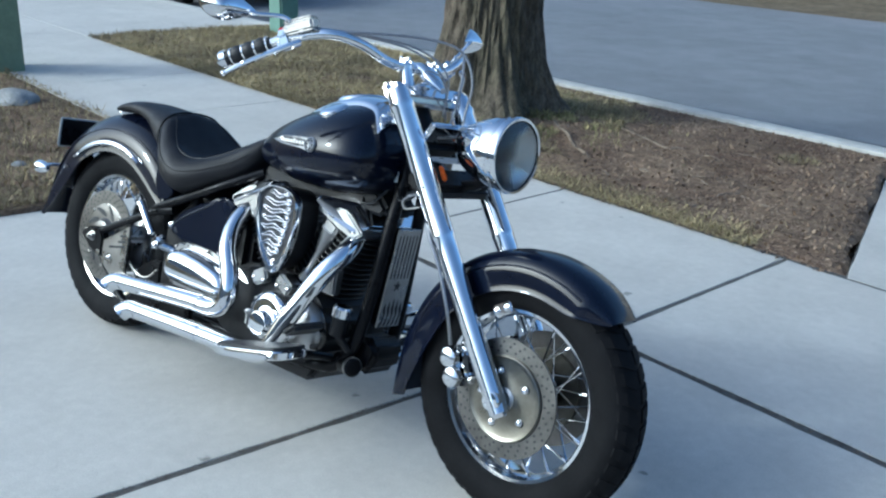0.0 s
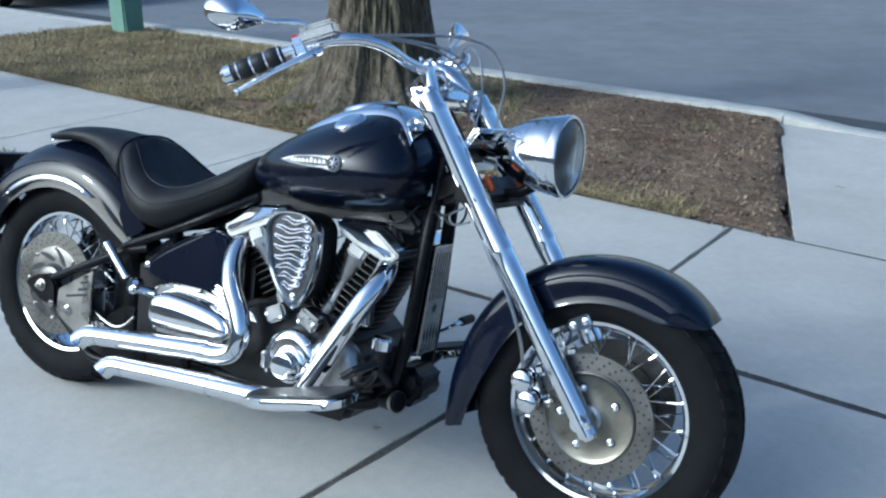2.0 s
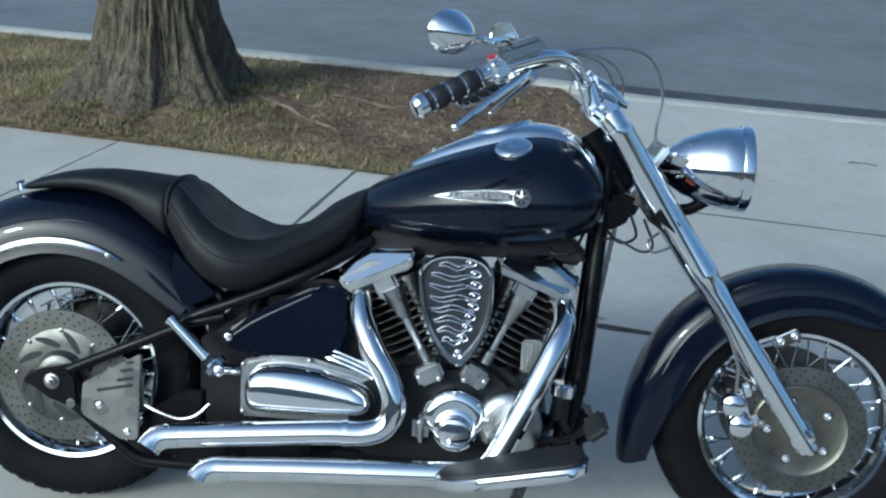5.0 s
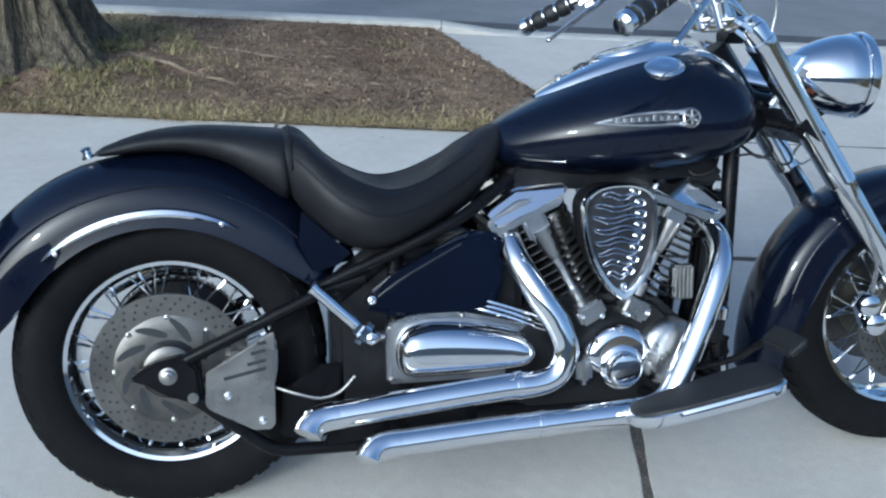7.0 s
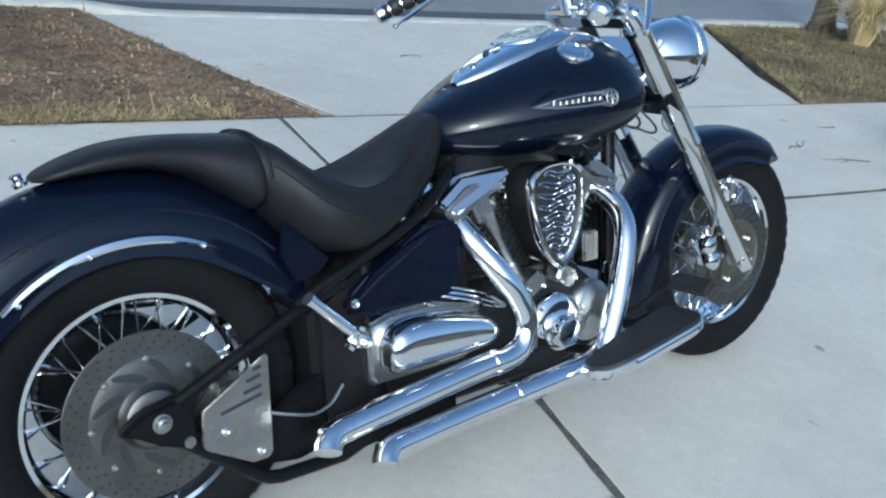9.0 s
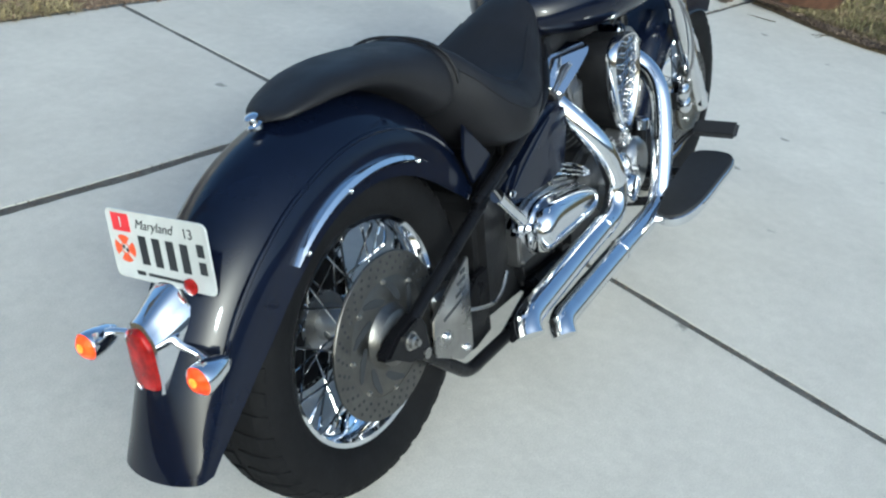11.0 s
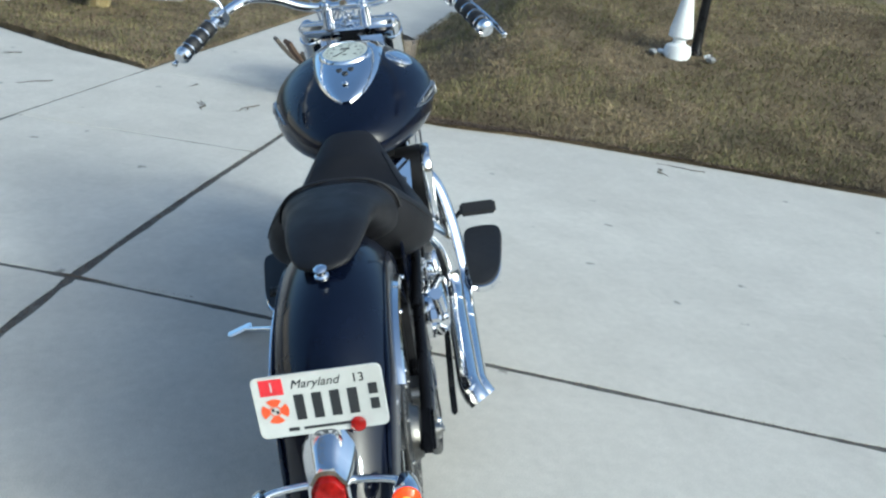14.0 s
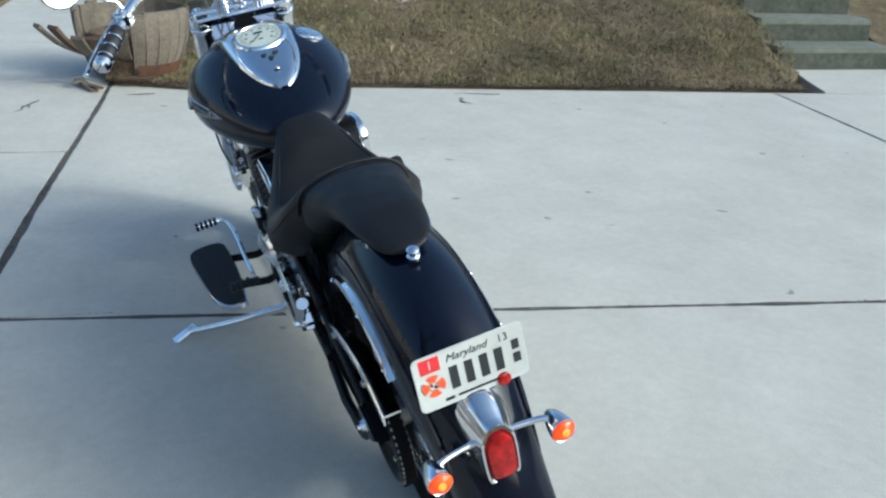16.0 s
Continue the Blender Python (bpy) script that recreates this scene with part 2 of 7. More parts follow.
def loft(bm, rings, cap=True, closed=True):
    """Skins rings of equally many points."""
    vs = [[bm.verts.new(p) for p in ring] for ring in rings]
    n = len(rings[0])
    for a, b in zip(vs, vs[1:]):
        for i in range(n if closed else n - 1):
            ngon(bm, (a[i], a[(i + 1) % n], b[(i + 1) % n], b[i]))
    if cap and closed:
        ngon(bm, vs[0][::-1])
        ngon(bm, vs[-1])
    return vs


def spline(pts, k=6):
    """A smooth line through points (Catmull-Rom)."""
    p = [Vector(q) for q in pts]
    p = [2 * p[0] - p[1], *p, 2 * p[-1] - p[-2]]
    out = []
    for i in range(1, len(p) - 2):
        for s in range(k):
            t = s / k
            out.append(0.5 * (2 * p[i] + (p[i + 1] - p[i - 1]) * t + (2 * p[i - 1] - 5 * p[i] + 4 * p[i + 1] - p[i + 2]) * t * t
                              + (3 * p[i] - p[i - 1] - 3 * p[i + 1] + p[i + 2]) * t ** 3))
    return out + [p[-2]]


def tube(bm, pts, r, n=12, cap=True):
    """A round bar along points; r is one radius or one a point."""
    pts = [Vector(p) for p in pts]
    radii = r if isinstance(r, (list, tuple)) else [r] * len(pts)
    d0 = (pts[1] - pts[0]).normalized()
    side = d0.cross(Vector((0, 0, 1)))
    if side.length < 0.05:
        side = d0.cross(Vector((1, 0, 0)))
    side.normalize()
    rings = []
    for i, p in enumerate(pts):
        d = (pts[min(i + 1, len(pts) - 1)] - pts[max(i - 1, 0)]).normalized()
        side = (side - d * side.dot(d)).normalized()
        up = d.cross(side)
        rings.append([p + radii[i] * (math.cos(a) * side + math.sin(a) * up) for a in (2 * math.pi * j / n for j in range(n))])
    loft(bm, rings, cap)
    return bm


def lathe(bm, prof, centre, axis, n=32, closed=False):
    """Turns a profile of (along, radius) round an axis."""
    axis = Vector(axis).normalized()
    side = axis.orthogonal().normalized()
    up = axis.cross(side)
    c = Vector(centre)
    rings = []
    for a, r in prof:
        rings.append([c + axis * a + max(r, 1e-5) * (math.cos(t) * side + math.sin(t) * up) for t in (2 * math.pi * j / n for j in range(n))])
    if closed:
        rings.append(rings[0])
    loft(bm, rings, cap=not closed)
    bmesh.ops.remove_doubles(bm, verts=bm.verts, dist=2e-5)
    return bm


def prism(bm, poly, y0, y1, bevel=0.0, seg=2):
    """A polygon in the x-z plane given depth along y, with rounded edges."""
    made = bmesh.new()
    a = [made.verts.new((x, y0, z)) for x, z in poly]
    b = [made.verts.new((x, y1, z)) for x, z in poly]
    made.faces.new(a)
    made.faces.new(b[::-1])
    for i in range(len(poly)):
        made.faces.new((a[i], b[i], b[(i + 1) % len(poly)], a[(i + 1) % len(poly)]))
    if bevel:
        bmesh.ops.bevel(made, geom=made.edges[:], offset=bevel, segments=seg, affect="EDGES", clamp_overlap=True)
    me = bpy.data.meshes.new("tmp")
    made.to_mesh(me)
    made.free()
    bm.from_mesh(me)
    bpy.data.meshes.remove(me)
    return bm


def rbox(bm, size, m, bevel=0.004, seg=2):
    """A box with rounded edges at a pose."""
    made = bmesh.new()
    bmesh.ops.create_cube(made, size=1.0, matrix=Matrix.Diagonal((*size, 1)))
    if bevel:
        bmesh.ops.bevel(made, geom=made.edges[:], offset=bevel, segments=seg, affect="EDGES", clamp_overlap=True)
    made.transform(m if isinstance(m, Matrix) else Matrix.Translation(m))
    me = bpy.data.meshes.new("tmp")
    made.to_mesh(me)
    made.free()
    bm.from_mesh(me)
    bpy.data.meshes.remove(me)
    return bm


def bolt(bm, at, axis, r=0.007, h=0.006):
    """A domed hexagon bolt head."""
    lathe_bm = bmesh.new()
    lathe(lathe_bm, [(-0.004, r * 1.25), (h * 0.2, r * 1.25), (h * 0.25, r), (h, r * 0.9), (h * 1.15, r * 0.5), (h * 0.7, r * 0.45)], at, axis, 8)
    me = bpy.data.meshes.new("tmp")
    lathe_bm.to_mesh(me)
    lathe_bm.free()
    bm.from_mesh(me)
    bpy.data.meshes.remove(me)
    return bm


def lerp_table(rows, x):
    """Smoothly read a table of rows whose first column rises."""
    if x <= rows[0][0]:
        return rows[0][1:]
    for a, b in zip(rows, rows[1:]):
        if x <= b[0]:
            t = (x - a[0]) / (b[0] - a[0])
            return tuple(p + (q - p) * t for p, q in zip(a[1:], b[1:]))
    return rows[-1][1:]


def smooth_table(rows, k=4):
    """The table with rows put in between, along a smooth line."""
    cols = len(rows[0])
    ext = [tuple(2 * p - q for p, q in zip(rows[0], rows[1])), *rows, tuple(2 * p - q for p, q in zip(rows[-1], rows[-2]))]
    out = []
    for i in range(1, len(ext) - 2):
        for s in range(k):
            t = s / k
            out.append(tuple(0.5 * (2 * ext[i][c] + (ext[i + 1][c] - ext[i - 1][c]) * t
                                    + (2 * ext[i - 1][c] - 5 * ext[i][c] + 4 * ext[i + 1][c] - ext[i + 2][c]) * t * t
                                    + (3 * ext[i][c] - ext[i - 1][c] - 3 * ext[i + 1][c] + ext[i + 2][c]) * t ** 3) for c in range(cols)))
    return out + [rows[-1]]


def thing(name, label, category, m=None, group=""):
    ob = new(name)
    if m is not None:
        ob.matrix_world = m
    return tagged(ob, label, category, group)


def new_bm():
    return bmesh.new()

# ---- the plan: u runs along the pavement, v towards the street, from the crossing of two driveway joints ----
J0, TURN = Vector((1.367, 1.094, 0)), radians(-11.2)
UX, VX = Vector((math.cos(TURN), math.sin(TURN), 0)), Vector((-math.sin(TURN), math.cos(TURN), 0))
PLAN = Matrix.Translation(J0) @ Matrix.Rotation(TURN, 4, "Z")


def W(u, v, z=0.0):
    return J0 + UX * u + VX * v + Vector((0, 0, z))


def sheet(bm, us, vs_fn, z_fn, nv, m=PLAN, tuck=False):
    """A ruled grid: for each of nv steps, points from one edge to the other."""
    rings = []
    for j in range(nv + 1):
        t = j / nv
        rings.append([m @ Vector((u, v, -0.03 if tuck and (j in (0, nv) or i in (0, len(us) - 1)) else z_fn(u, v))) for i, (u, v) in enumerate(vs_fn(s, t) for s in us)])
    loft(bm, rings, cap=False, closed=False)


bm = new_bm()
bmesh.ops.create_grid(bm, x_segments=8, y_segments=8, size=1500)
part("ground", bm, TURF, label="flat dull winter ground out to the horizon", angle=0, m=Matrix.Translation((0, 0, -0.17)))["kind"] = "structure"

# road and the darker strip along the kerb
bm = new_bm()
sheet(bm, [i / 60 for i in range(61)], lambda s, t: (-60 + 120 * s, 4.52 + 9.3 * t), lambda u, v: -0.115 + 0.05 * math.sin(min(1, (v - 4.5) / 9.3) * math.pi), 12)
tagged(part("road", bm, ASPHALT), "worn blue-grey asphalt street", "road", kind="structure")
bm = new_bm()
sheet(bm, [i / 240 for i in range(241)], lambda s, t: (-60 + 120 * s, 3.93 + (0.60 + 0.05 * noise.noise(Vector((s * 90, 0, 3)))) * t), lambda u, v: -0.11 + 0.004 * (v - 3.93), 3)
tagged(part("gutter", bm, GUTTER), "dark asphalt gutter along the kerb", "gutter", kind="structure")


def joint_sway(u):
    """How far the joint between driveway and pavement strays towards the street."""
    return 0.034 * max(0.0, min(1.0, (u + 0.8) / 0.8)) * max(0.0, min(1.0, (2.9 - u) / 1.9))


def slab(name, poly, parent, material=CONCRETE, gap=0.007, depth=0.14, z_fn=None, wob=0.004):
    """One cast slab from a (u, v) outline: shrunk by its joint, edges worn and slightly wavy, top corner rounded."""
    z_fn = z_fn or (lambda u, v: 0.0)
    c = Vector((sum(p[0] for p in poly) / len(poly), sum(p[1] for p in poly) / len(poly), 0))
    rim = []
    n = len(poly)
    for i in range(n):
        a, b = Vector((*poly[i], 0)), Vector((*poly[(i + 1) % n], 0))
        steps = max(2, int((b - a).length / 0.05))
        for k in range(steps):
            p = a.lerp(b, k / steps)
            rim.append(p)

    def shrunk(inset, z, w):
        out = []
        m = len(rim)
        for i, p in enumerate(rim):
            d = (rim[(i + 1) % m] - rim[i - 1]).normalized()
            nrm = Vector((-d.y, d.x, 0))
            if nrm.dot(c - p) < 0:
                nrm = -nrm
            chip = 0.010 * math.exp(-(p.length / 0.06) ** 2)
            if abs(p.y) < 1e-5 and -2.6 < p.x < 3.6:
                chip += 0.0055 + 0.004 * noise.noise(p * 6)
            q = p + nrm * (chip + inset + w * noise.noise(Vector((p.x * 4.3, p.y * 4.3, inset * 9))) + 0.8 * w * noise.noise(p * 27))
            q.y += joint_sway(q.x) * max(0.0, 1 - abs(q.y) / 0.6)
            out.append(PLAN @ Vector((q.x, q.y, z + z_fn(q.x, q.y))))
        return out

    bm = new_bm()
    rings = [shrunk(gap, -depth, wob), shrunk(gap, -0.005, wob), shrunk(gap + 0.001, -0.0015, wob), shrunk(gap + 0.004, 0, wob)]
    vs = loft(bm, rings, cap=False)
    ngon(bm, vs[-1])
    ob = part(name, bm, material, parent, angle=14)
    return ob


# bed under the joints
bm = new_bm()
L_EDGE = lambda v: -2.45 + 0.09 * v
R_EDGE = lambda v: 3.40 + 0.09 * v
B_LINE = lambda v: 0.08 * v
ring = [(L_EDGE(-13), -13), (R_EDGE(-13), -13), (R_EDGE(0), 0), (30, 0), (30, 1.37), (3.53, 1.37), (4.85, 3.75), (-0.58, 3.75), (0.28, 1.37), (-30, 1.37), (-30, 0), (L_EDGE(0), 0)]
top = [bm.verts.new(PLAN @ Vector((u, v, -0.0028 - (0.055 if v > 3 else 0)))) for u, v in ring]
ngon(bm, top)
bmesh.ops.triangulate(bm, faces=bm.faces)
ngon(bm, [bm.verts.new(PLAN @ Vector((u, v, -0.0020))) for u, v in ((-1.6, 1.335), (3.6, 1.335), (3.6, 1.395), (-1.6, 1.395))])
driveway = part("driveway", bm, JOINT, angle=0)
tagged(driveway, "pale weathered concrete driveway with dark joints", "driveway", kind="structure")
for v0, v1 in ((-4.5, 0), (-8.8, -4.5), (-13, -8.8)):
    slab("slab", [(L_EDGE(v0), v0), (B_LINE(v0), v0), (B_LINE(v1), v1), (L_EDGE(v1), v1)], driveway, gap=0.0115, wob=0.006)
    slab("slab", [(B_LINE(v0), v0), (R_EDGE(v0), v0), (R_EDGE(v1), v1), (B_LINE(v1), v1)], driveway, gap=0.0115, wob=0.006)
apron_z = lambda u, v: -0.04 * max(0.0, min(1.0, (v - 1.6) / 2.15))
slab("slab", [(0.28, 1.37), (3.53, 1.37), (3.85, 2.1), (4.85, 3.75), (-0.58, 3.75), (-0.06, 2.31)], driveway, gap=0.009, z_fn=apron_z)

sidewalk = new("sidewalk")
tagged(sidewalk, "pale concrete pavement of square slabs along the street", "pavement", kind="structure")
cuts = [-15.5, -14.1, -12.7, -11.3, -9.9, -8.5, -7.1, -5.62, -4.20, -2.71, -1.35, 0, 1.88, 3.50, 4.9, 6.4, 7.9, 9.4, 10.9, 12.4]
for a, b in zip(cuts, cuts[1:]):
    slab("slab", [(a, 0), (b, 0), (b, 1.37), (a, 1.37)], sidewalk, gap=0.004 if a not in (-1.35, 0) else 0.011)
far_apron = slab("far_driveway_apron", [(-13.2, 1.37), (-8.1, 1.37), (-8.5, 3.75), (-13.8, 3.75)], None, gap=0.005, z_fn=apron_z)
tagged(far_apron, "pale concrete apron of the next driveway", "driveway", kind="structure")



def joint_dirt(rng, n):
    """Grit gathered along the two joints, thickest where they cross."""
    k = n // 2
    u = np.concatenate([rng.uniform(-2.4, 3.3, k), rng.normal(-0.25, 0.35, n - 2 * (k // 2) - k), np.zeros(2 * (k // 2))])[:n]
    v = rng.normal(0, 0.009, len(u))
    a = rng.uniform(-4.4, 0, len(u) - k)
    v[k:] = np.where(rng.random(len(u) - k) < 0.45, a, rng.normal(-0.02, 0.03, len(u) - k))
    far = v < -0.4
    u[far] = 0.08 * v[far] + rng.normal(0, 0.008, far.sum())
    v = v + np.array([joint_sway(a) for a in u]) * (np.abs(v) < 0.2)
    return np.stack([u, v], 1)


# kerb: cast lengths, sunk at the driveway
kerb = new("kerb")
tagged(kerb, "light concrete kerb between verge and street", "kerb", kind="structure")


def kerb_drop(u):
    """How far the kerb is sunk: two driveways, each with sloping ends."""
    k = 0.0
    for a, b in ((-13.6, -8.3), (-0.35, 4.7)):
        s = max(0.0, min(1.0, (u - a) / 0.7 + 0.5)) * max(0.0, min(1.0, (b - u) / 0.7 + 0.5))
        k = max(k, s * s * (3 - 2 * s))
    return 0.06 * k


def kerb_piece(u0, u1):
    bm = new_bm()
    prof = [(3.75, -0.2), (3.75, 0.018), (3.77, 0.028), (3.915, 0.026), (3.945, 0.008), (3.96, -0.2)]
    rings = []
    steps = max(2, int((u1 - u0) / 0.2))
    for i in range(steps + 1):
        u = u0 + 0.004 + (u1 - u0 - 0.008) * i / steps
        w = 0.006 * noise.noise(Vector((u * 3, 0, 0)))
        rings.append([PLAN @ Vector((u, v + w, z - (kerb_drop(u) if z > -0.1 else 0))) for v, z in prof])
    loft(bm, rings)
    return part("kerb_stone", bm, KERB, kerb, angle=40)


u = -33.55
while u < 30:
    v = u + 3.0
    kerb_piece(u, v)
    u = v

# verge between pavement and kerb, and lawns
mound = lambda u, v: (0.022 + 0.012 * noise.noise(Vector((u * 0.9, v * 0.9, 1))) + 0.012 * noise.noise(Vector((u * 4, v * 4, 2)))) * (1 - 0.9 * max(0.0, min(1.0, (v - 2.9) / 0.7)))
edge = lambda v: 0.28 - 0.86 * (v - 1.37) / 2.38
edge2 = lambda v: 3.53 + 1.30 * (v - 1.37) / 2.38
US = [i / 160 for i in range(161)]


def rag(u, v, s, t):
    """Frays the rim of a planted patch so that soil and grass creep over the concrete."""
    rim = 1.0 if min(s, t, 1 - s, 1 - t) < 1e-6 else 0.0
    return u + rim * (0.04 * noise.noise(Vector((v * 3, u * 3, 4))) + 0.022 * noise.noise(Vector((v * 12, u * 12, 6)))), v + rim * (0.04 * noise.noise(Vector((u * 3, v * 3, 1))) + 0.022 * noise.noise(Vector((u * 12, v * 12, 2))))




def tree_mound(u, v):
    d = (W(u, v) - Vector((-1.12, 3.95, 0))).length
    rim = max(0.1, min(1.0, (edge(v) - u) / 0.35)) * max(0.25, min(1.0, (v - 1.36) / 0.25))
    return mound(u, v) * rim + 0.10 * math.exp(-(d / 0.7) ** 2)


bm = new_bm()
sheet(bm, US, lambda s, t: rag(-8.1 + (edge(1.37 + 2.38 * t) + 8.1) * s, 1.362 + 2.39 * t, s, t), tree_mound, 70, tuck=True)
tagged(part("verge", bm, SOIL), "bare brown soil verge with matted dry grass", "verge", kind="structure")
bm = new_bm()
sheet(bm, US, lambda s, t: rag(edge2(1.37 + 2.38 * t) + (26 - edge2(1.37 + 2.38 * t)) * s ** 1.6, 1.362 + 2.39 * t, s, t), mound, 60, tuck=True)
tagged(part("far_verge", bm, TURF), "patchy olive winter grass verge", "verge", kind="structure")


def bank(u, v):
    rise = 0.25 * max(0.0, min(3.4, u - 3.45 - 0.09 * v))
    side = max(0.0, min(1.0, (-v - 0.1) / 1.2))
    side = side * side * (3 - 2 * side)
    by_steps = max(0.0, min(1.0, (-v - 3.5) / 1.4))
    return mound(u, v) + rise * side + 0.05 * min(1.0, max(0.0, u - 3.4)) * by_steps


bm = new_bm()
sheet(bm, US, lambda s, t: rag(R_EDGE(-4.6 * t) - 0.01 - 0.17 * math.exp(-((-4.75 * t + 0.75) / 0.55) ** 2) + 16 * s ** 1.5, 0.008 - 4.75 * t, s, t), bank, 80, tuck=True)
tagged(part("lawn", bm, TURF), "patchy green and tan winter lawn rising in a bank", "lawn", kind="structure")
bm = new_bm()
sheet(bm, US, lambda s, t: rag(2.90 + 0.13 * (1 - t) + 15 * s ** 1.7 + 0.78 * t, -4.56 - t * (0.58 - 0.20 * max(0.0, min(1.0, (15 * s ** 1.5 + 0.62 * t - 0.62) / 0.3))), s, t), lambda u, v: 0.006 + (bank(u, v) - 0.012) * max(0.0, min(1.0, ((u - 3.05) * 0.58 + (v + 4.58) * 0.62) / 0.33)) ** 1.4, 10, tuck=True)
tagged(part("lawn_edge", bm, TURF), "lawn edge sloping beside the concrete steps", "lawn", kind="structure")
bm = new_bm()
sheet(bm, US, lambda s, t: rag(L_EDGE(-13 * t) + 0.01 - 14 * s ** 1.4, 0.02 - 13 * t, s, t), mound, 90, tuck=True)
tagged(part("side_lawn", bm, SOIL), "thin tan lawn beside the driveway", "lawn", kind="structure")
bm = new_bm()
sheet(bm, US, lambda s, t: (R_EDGE(-6 - 7 * t) + 16 * s ** 1.5, -6.02 - 7 * t), lambda u, v: mound(u, v) + 0.30 * max(0, min(2.4, u - 3.6)), 30)
tagged(part("lower_lawn", bm, TURF), "patchy winter lawn below the steps", "lawn", kind="structure")


def scatter(name, count, place, height, length, material, label, lie=0.6, width=0.004, seed=1, category="grass"):
    """Loose blades: one narrow bent leaf each, standing or lying on the ground."""
    rng = np.random.default_rng(seed)
    uv = place(rng, count)
    n = len(uv)
    z = np.array([height(a, b) for a, b in uv])
    base = np.stack([uv[:, 0], uv[:, 1], z], 1)
    az = rng.uniform(0, 2 * np.pi, n)
    tilt = np.clip(rng.normal(lie, 0.35, n), 0.05, 1.5)
    ln = length * rng.uniform(0.45, 1.35, n)
    d = np.stack([np.sin(tilt) * np.cos(az), np.sin(tilt) * np.sin(az), np.cos(tilt)], 1)
    side = np.stack([-np.sin(az), np.cos(az), np.zeros(n)], 1) * (width * rng.uniform(0.6, 1.4, n))[:, None]
    mid = base + d * (ln * 0.55)[:, None] + np.array([0, 0, 0.002])
    tip = base + d * ln[:, None] - np.array([0, 0, 1])[None] * (ln * 0.22 * np.sin(tilt))[:, None]
    tip[:, 2] = np.maximum(tip[:, 2], z + 0.002)
    pts = np.stack([base - side, base + side, mid + side * 0.8, mid - side * 0.8, tip], 1).reshape(-1, 3)
    rot = np.array(PLAN.to_3x3())
    pts = pts @ rot.T + np.array(PLAN.translation)
    k = np.arange(n)[:, None] * 5
    quads = np.concatenate([k, k + 1, k + 2, k + 3], 1)
    tris = np.concatenate([k + 3, k + 2, k + 4], 1)
    me = bpy.data.meshes.new(name)
    me.from_pydata(pts.tolist(), [], quads.tolist() + tris.tolist())
    me.materials.append(material)
    ob = new(name, me)
    return tagged(ob, label, category, kind="stuff")


def in_verge(rng, n):
    v = rng.uniform(1.35, 3.70, n)
    lo, hi = -8.1, 0.29 - 0.86 * (v - 1.37) / 2.38
    u = lo + (hi - lo) * rng.uniform(0, 1, n)
    keep = np.array([noise.noise(Vector((a * 1.1, b * 1.1, 5))) + 0.5 * noise.noise(Vector((a * 3.5, b * 3.5, 9))) for a, b in zip(u, v)]) + 0.28 * (-(u + 3.0)) > -0.02
    return np.stack([u, v], 1)[keep]


def in_verge_all(rng, n):
    v = rng.uniform(1.33, 3.72, n)
    hi = 0.25 - 0.86 * (v - 1.37) / 2.38
    return np.stack([-8.1 + (hi + 8.1) * rng.uniform(0, 1, n) ** 0.55, v], 1)


scatter("verge_grass", 90000, in_verge, tree_mound, 0.075, STRAW, "matted tan dry grass blades on the verge", 1.28, 0.0024, 3)


def round_tree(rng, n):
    """Tufts that crowd the foot of the street tree and thin out over the verge."""
    a, r = rng.uniform(0, 2 * np.pi, n), 0.42 + np.abs(rng.normal(0, 0.34, n))
    x, y = -1.12 + r * np.cos(a) - J0.x, 3.95 + r * np.sin(a) - J0.y
    u, v = x * UX.x + y * UX.y, x * VX.x + y * VX.y
    keep = (v > 1.42) & (v < 3.70)
    clumps = np.array([noise.noise(Vector((p * 4.0, q * 4.0, 12))) for p, q in zip(u, v)]) > 0.02
    return np.stack([u, v], 1)[keep & clumps]


def verge_rim(rng, n):
    """A fringe of straw along the pavement edge."""
    v = 1.36 + np.abs(rng.normal(0, 0.10, n))
    u = rng.uniform(-7.5, -0.2, n)
    return np.stack([u, v], 1)


scatter("tree_foot_moss", 16000, round_tree, tree_mound, 0.045, WINTERGRASS, "green moss and grass tufts round the tree foot", 0.9, 0.0034, 33)
scatter("verge_fringe", 13000, verge_rim, tree_mound, 0.055, STRAW, "pale straw fringe along the verge edge", 1.3, 0.0028, 34)
scatter("leaf_litter", 22000, in_verge_all, tree_mound, 0.026, LEAFLITTER, "dead brown leaves and bark bits on the verge", 1.35, 0.0065, 4, "leaf litter")


def box_uv(u0, u1, v0, v1, power=1.0):
    return lambda rng, n: np.stack([u0 + (u1 - u0) * rng.uniform(0, 1, n) ** power, rng.uniform(v0, v1, n)], 1)


def lawn_uv(lo, hi, power):
    def place(rng, n):
        v = rng.uniform(-4.95, 0.02, n)
        u = 3.40 + 0.09 * v + lo + (hi - lo) * rng.uniform(0, 1, n) ** power
        keep = (v > -4.74) | (u > 3.2 + 1.4 * (-4.74 - v))
        return np.stack([u, v], 1)[keep]
    return place


def patchy(place, z, sign, level):
    def pick(rng, n):
        uv = place(rng, n)
        k = np.array([noise.noise(Vector((a * 0.9, b * 0.9, z))) + 0.6 * noise.noise(Vector((a * 3.1, b * 3.1, z + 3))) for a, b in uv])
        return uv[(sign * k + rng.normal(0, 0.12, len(uv))) > level]
    return pick


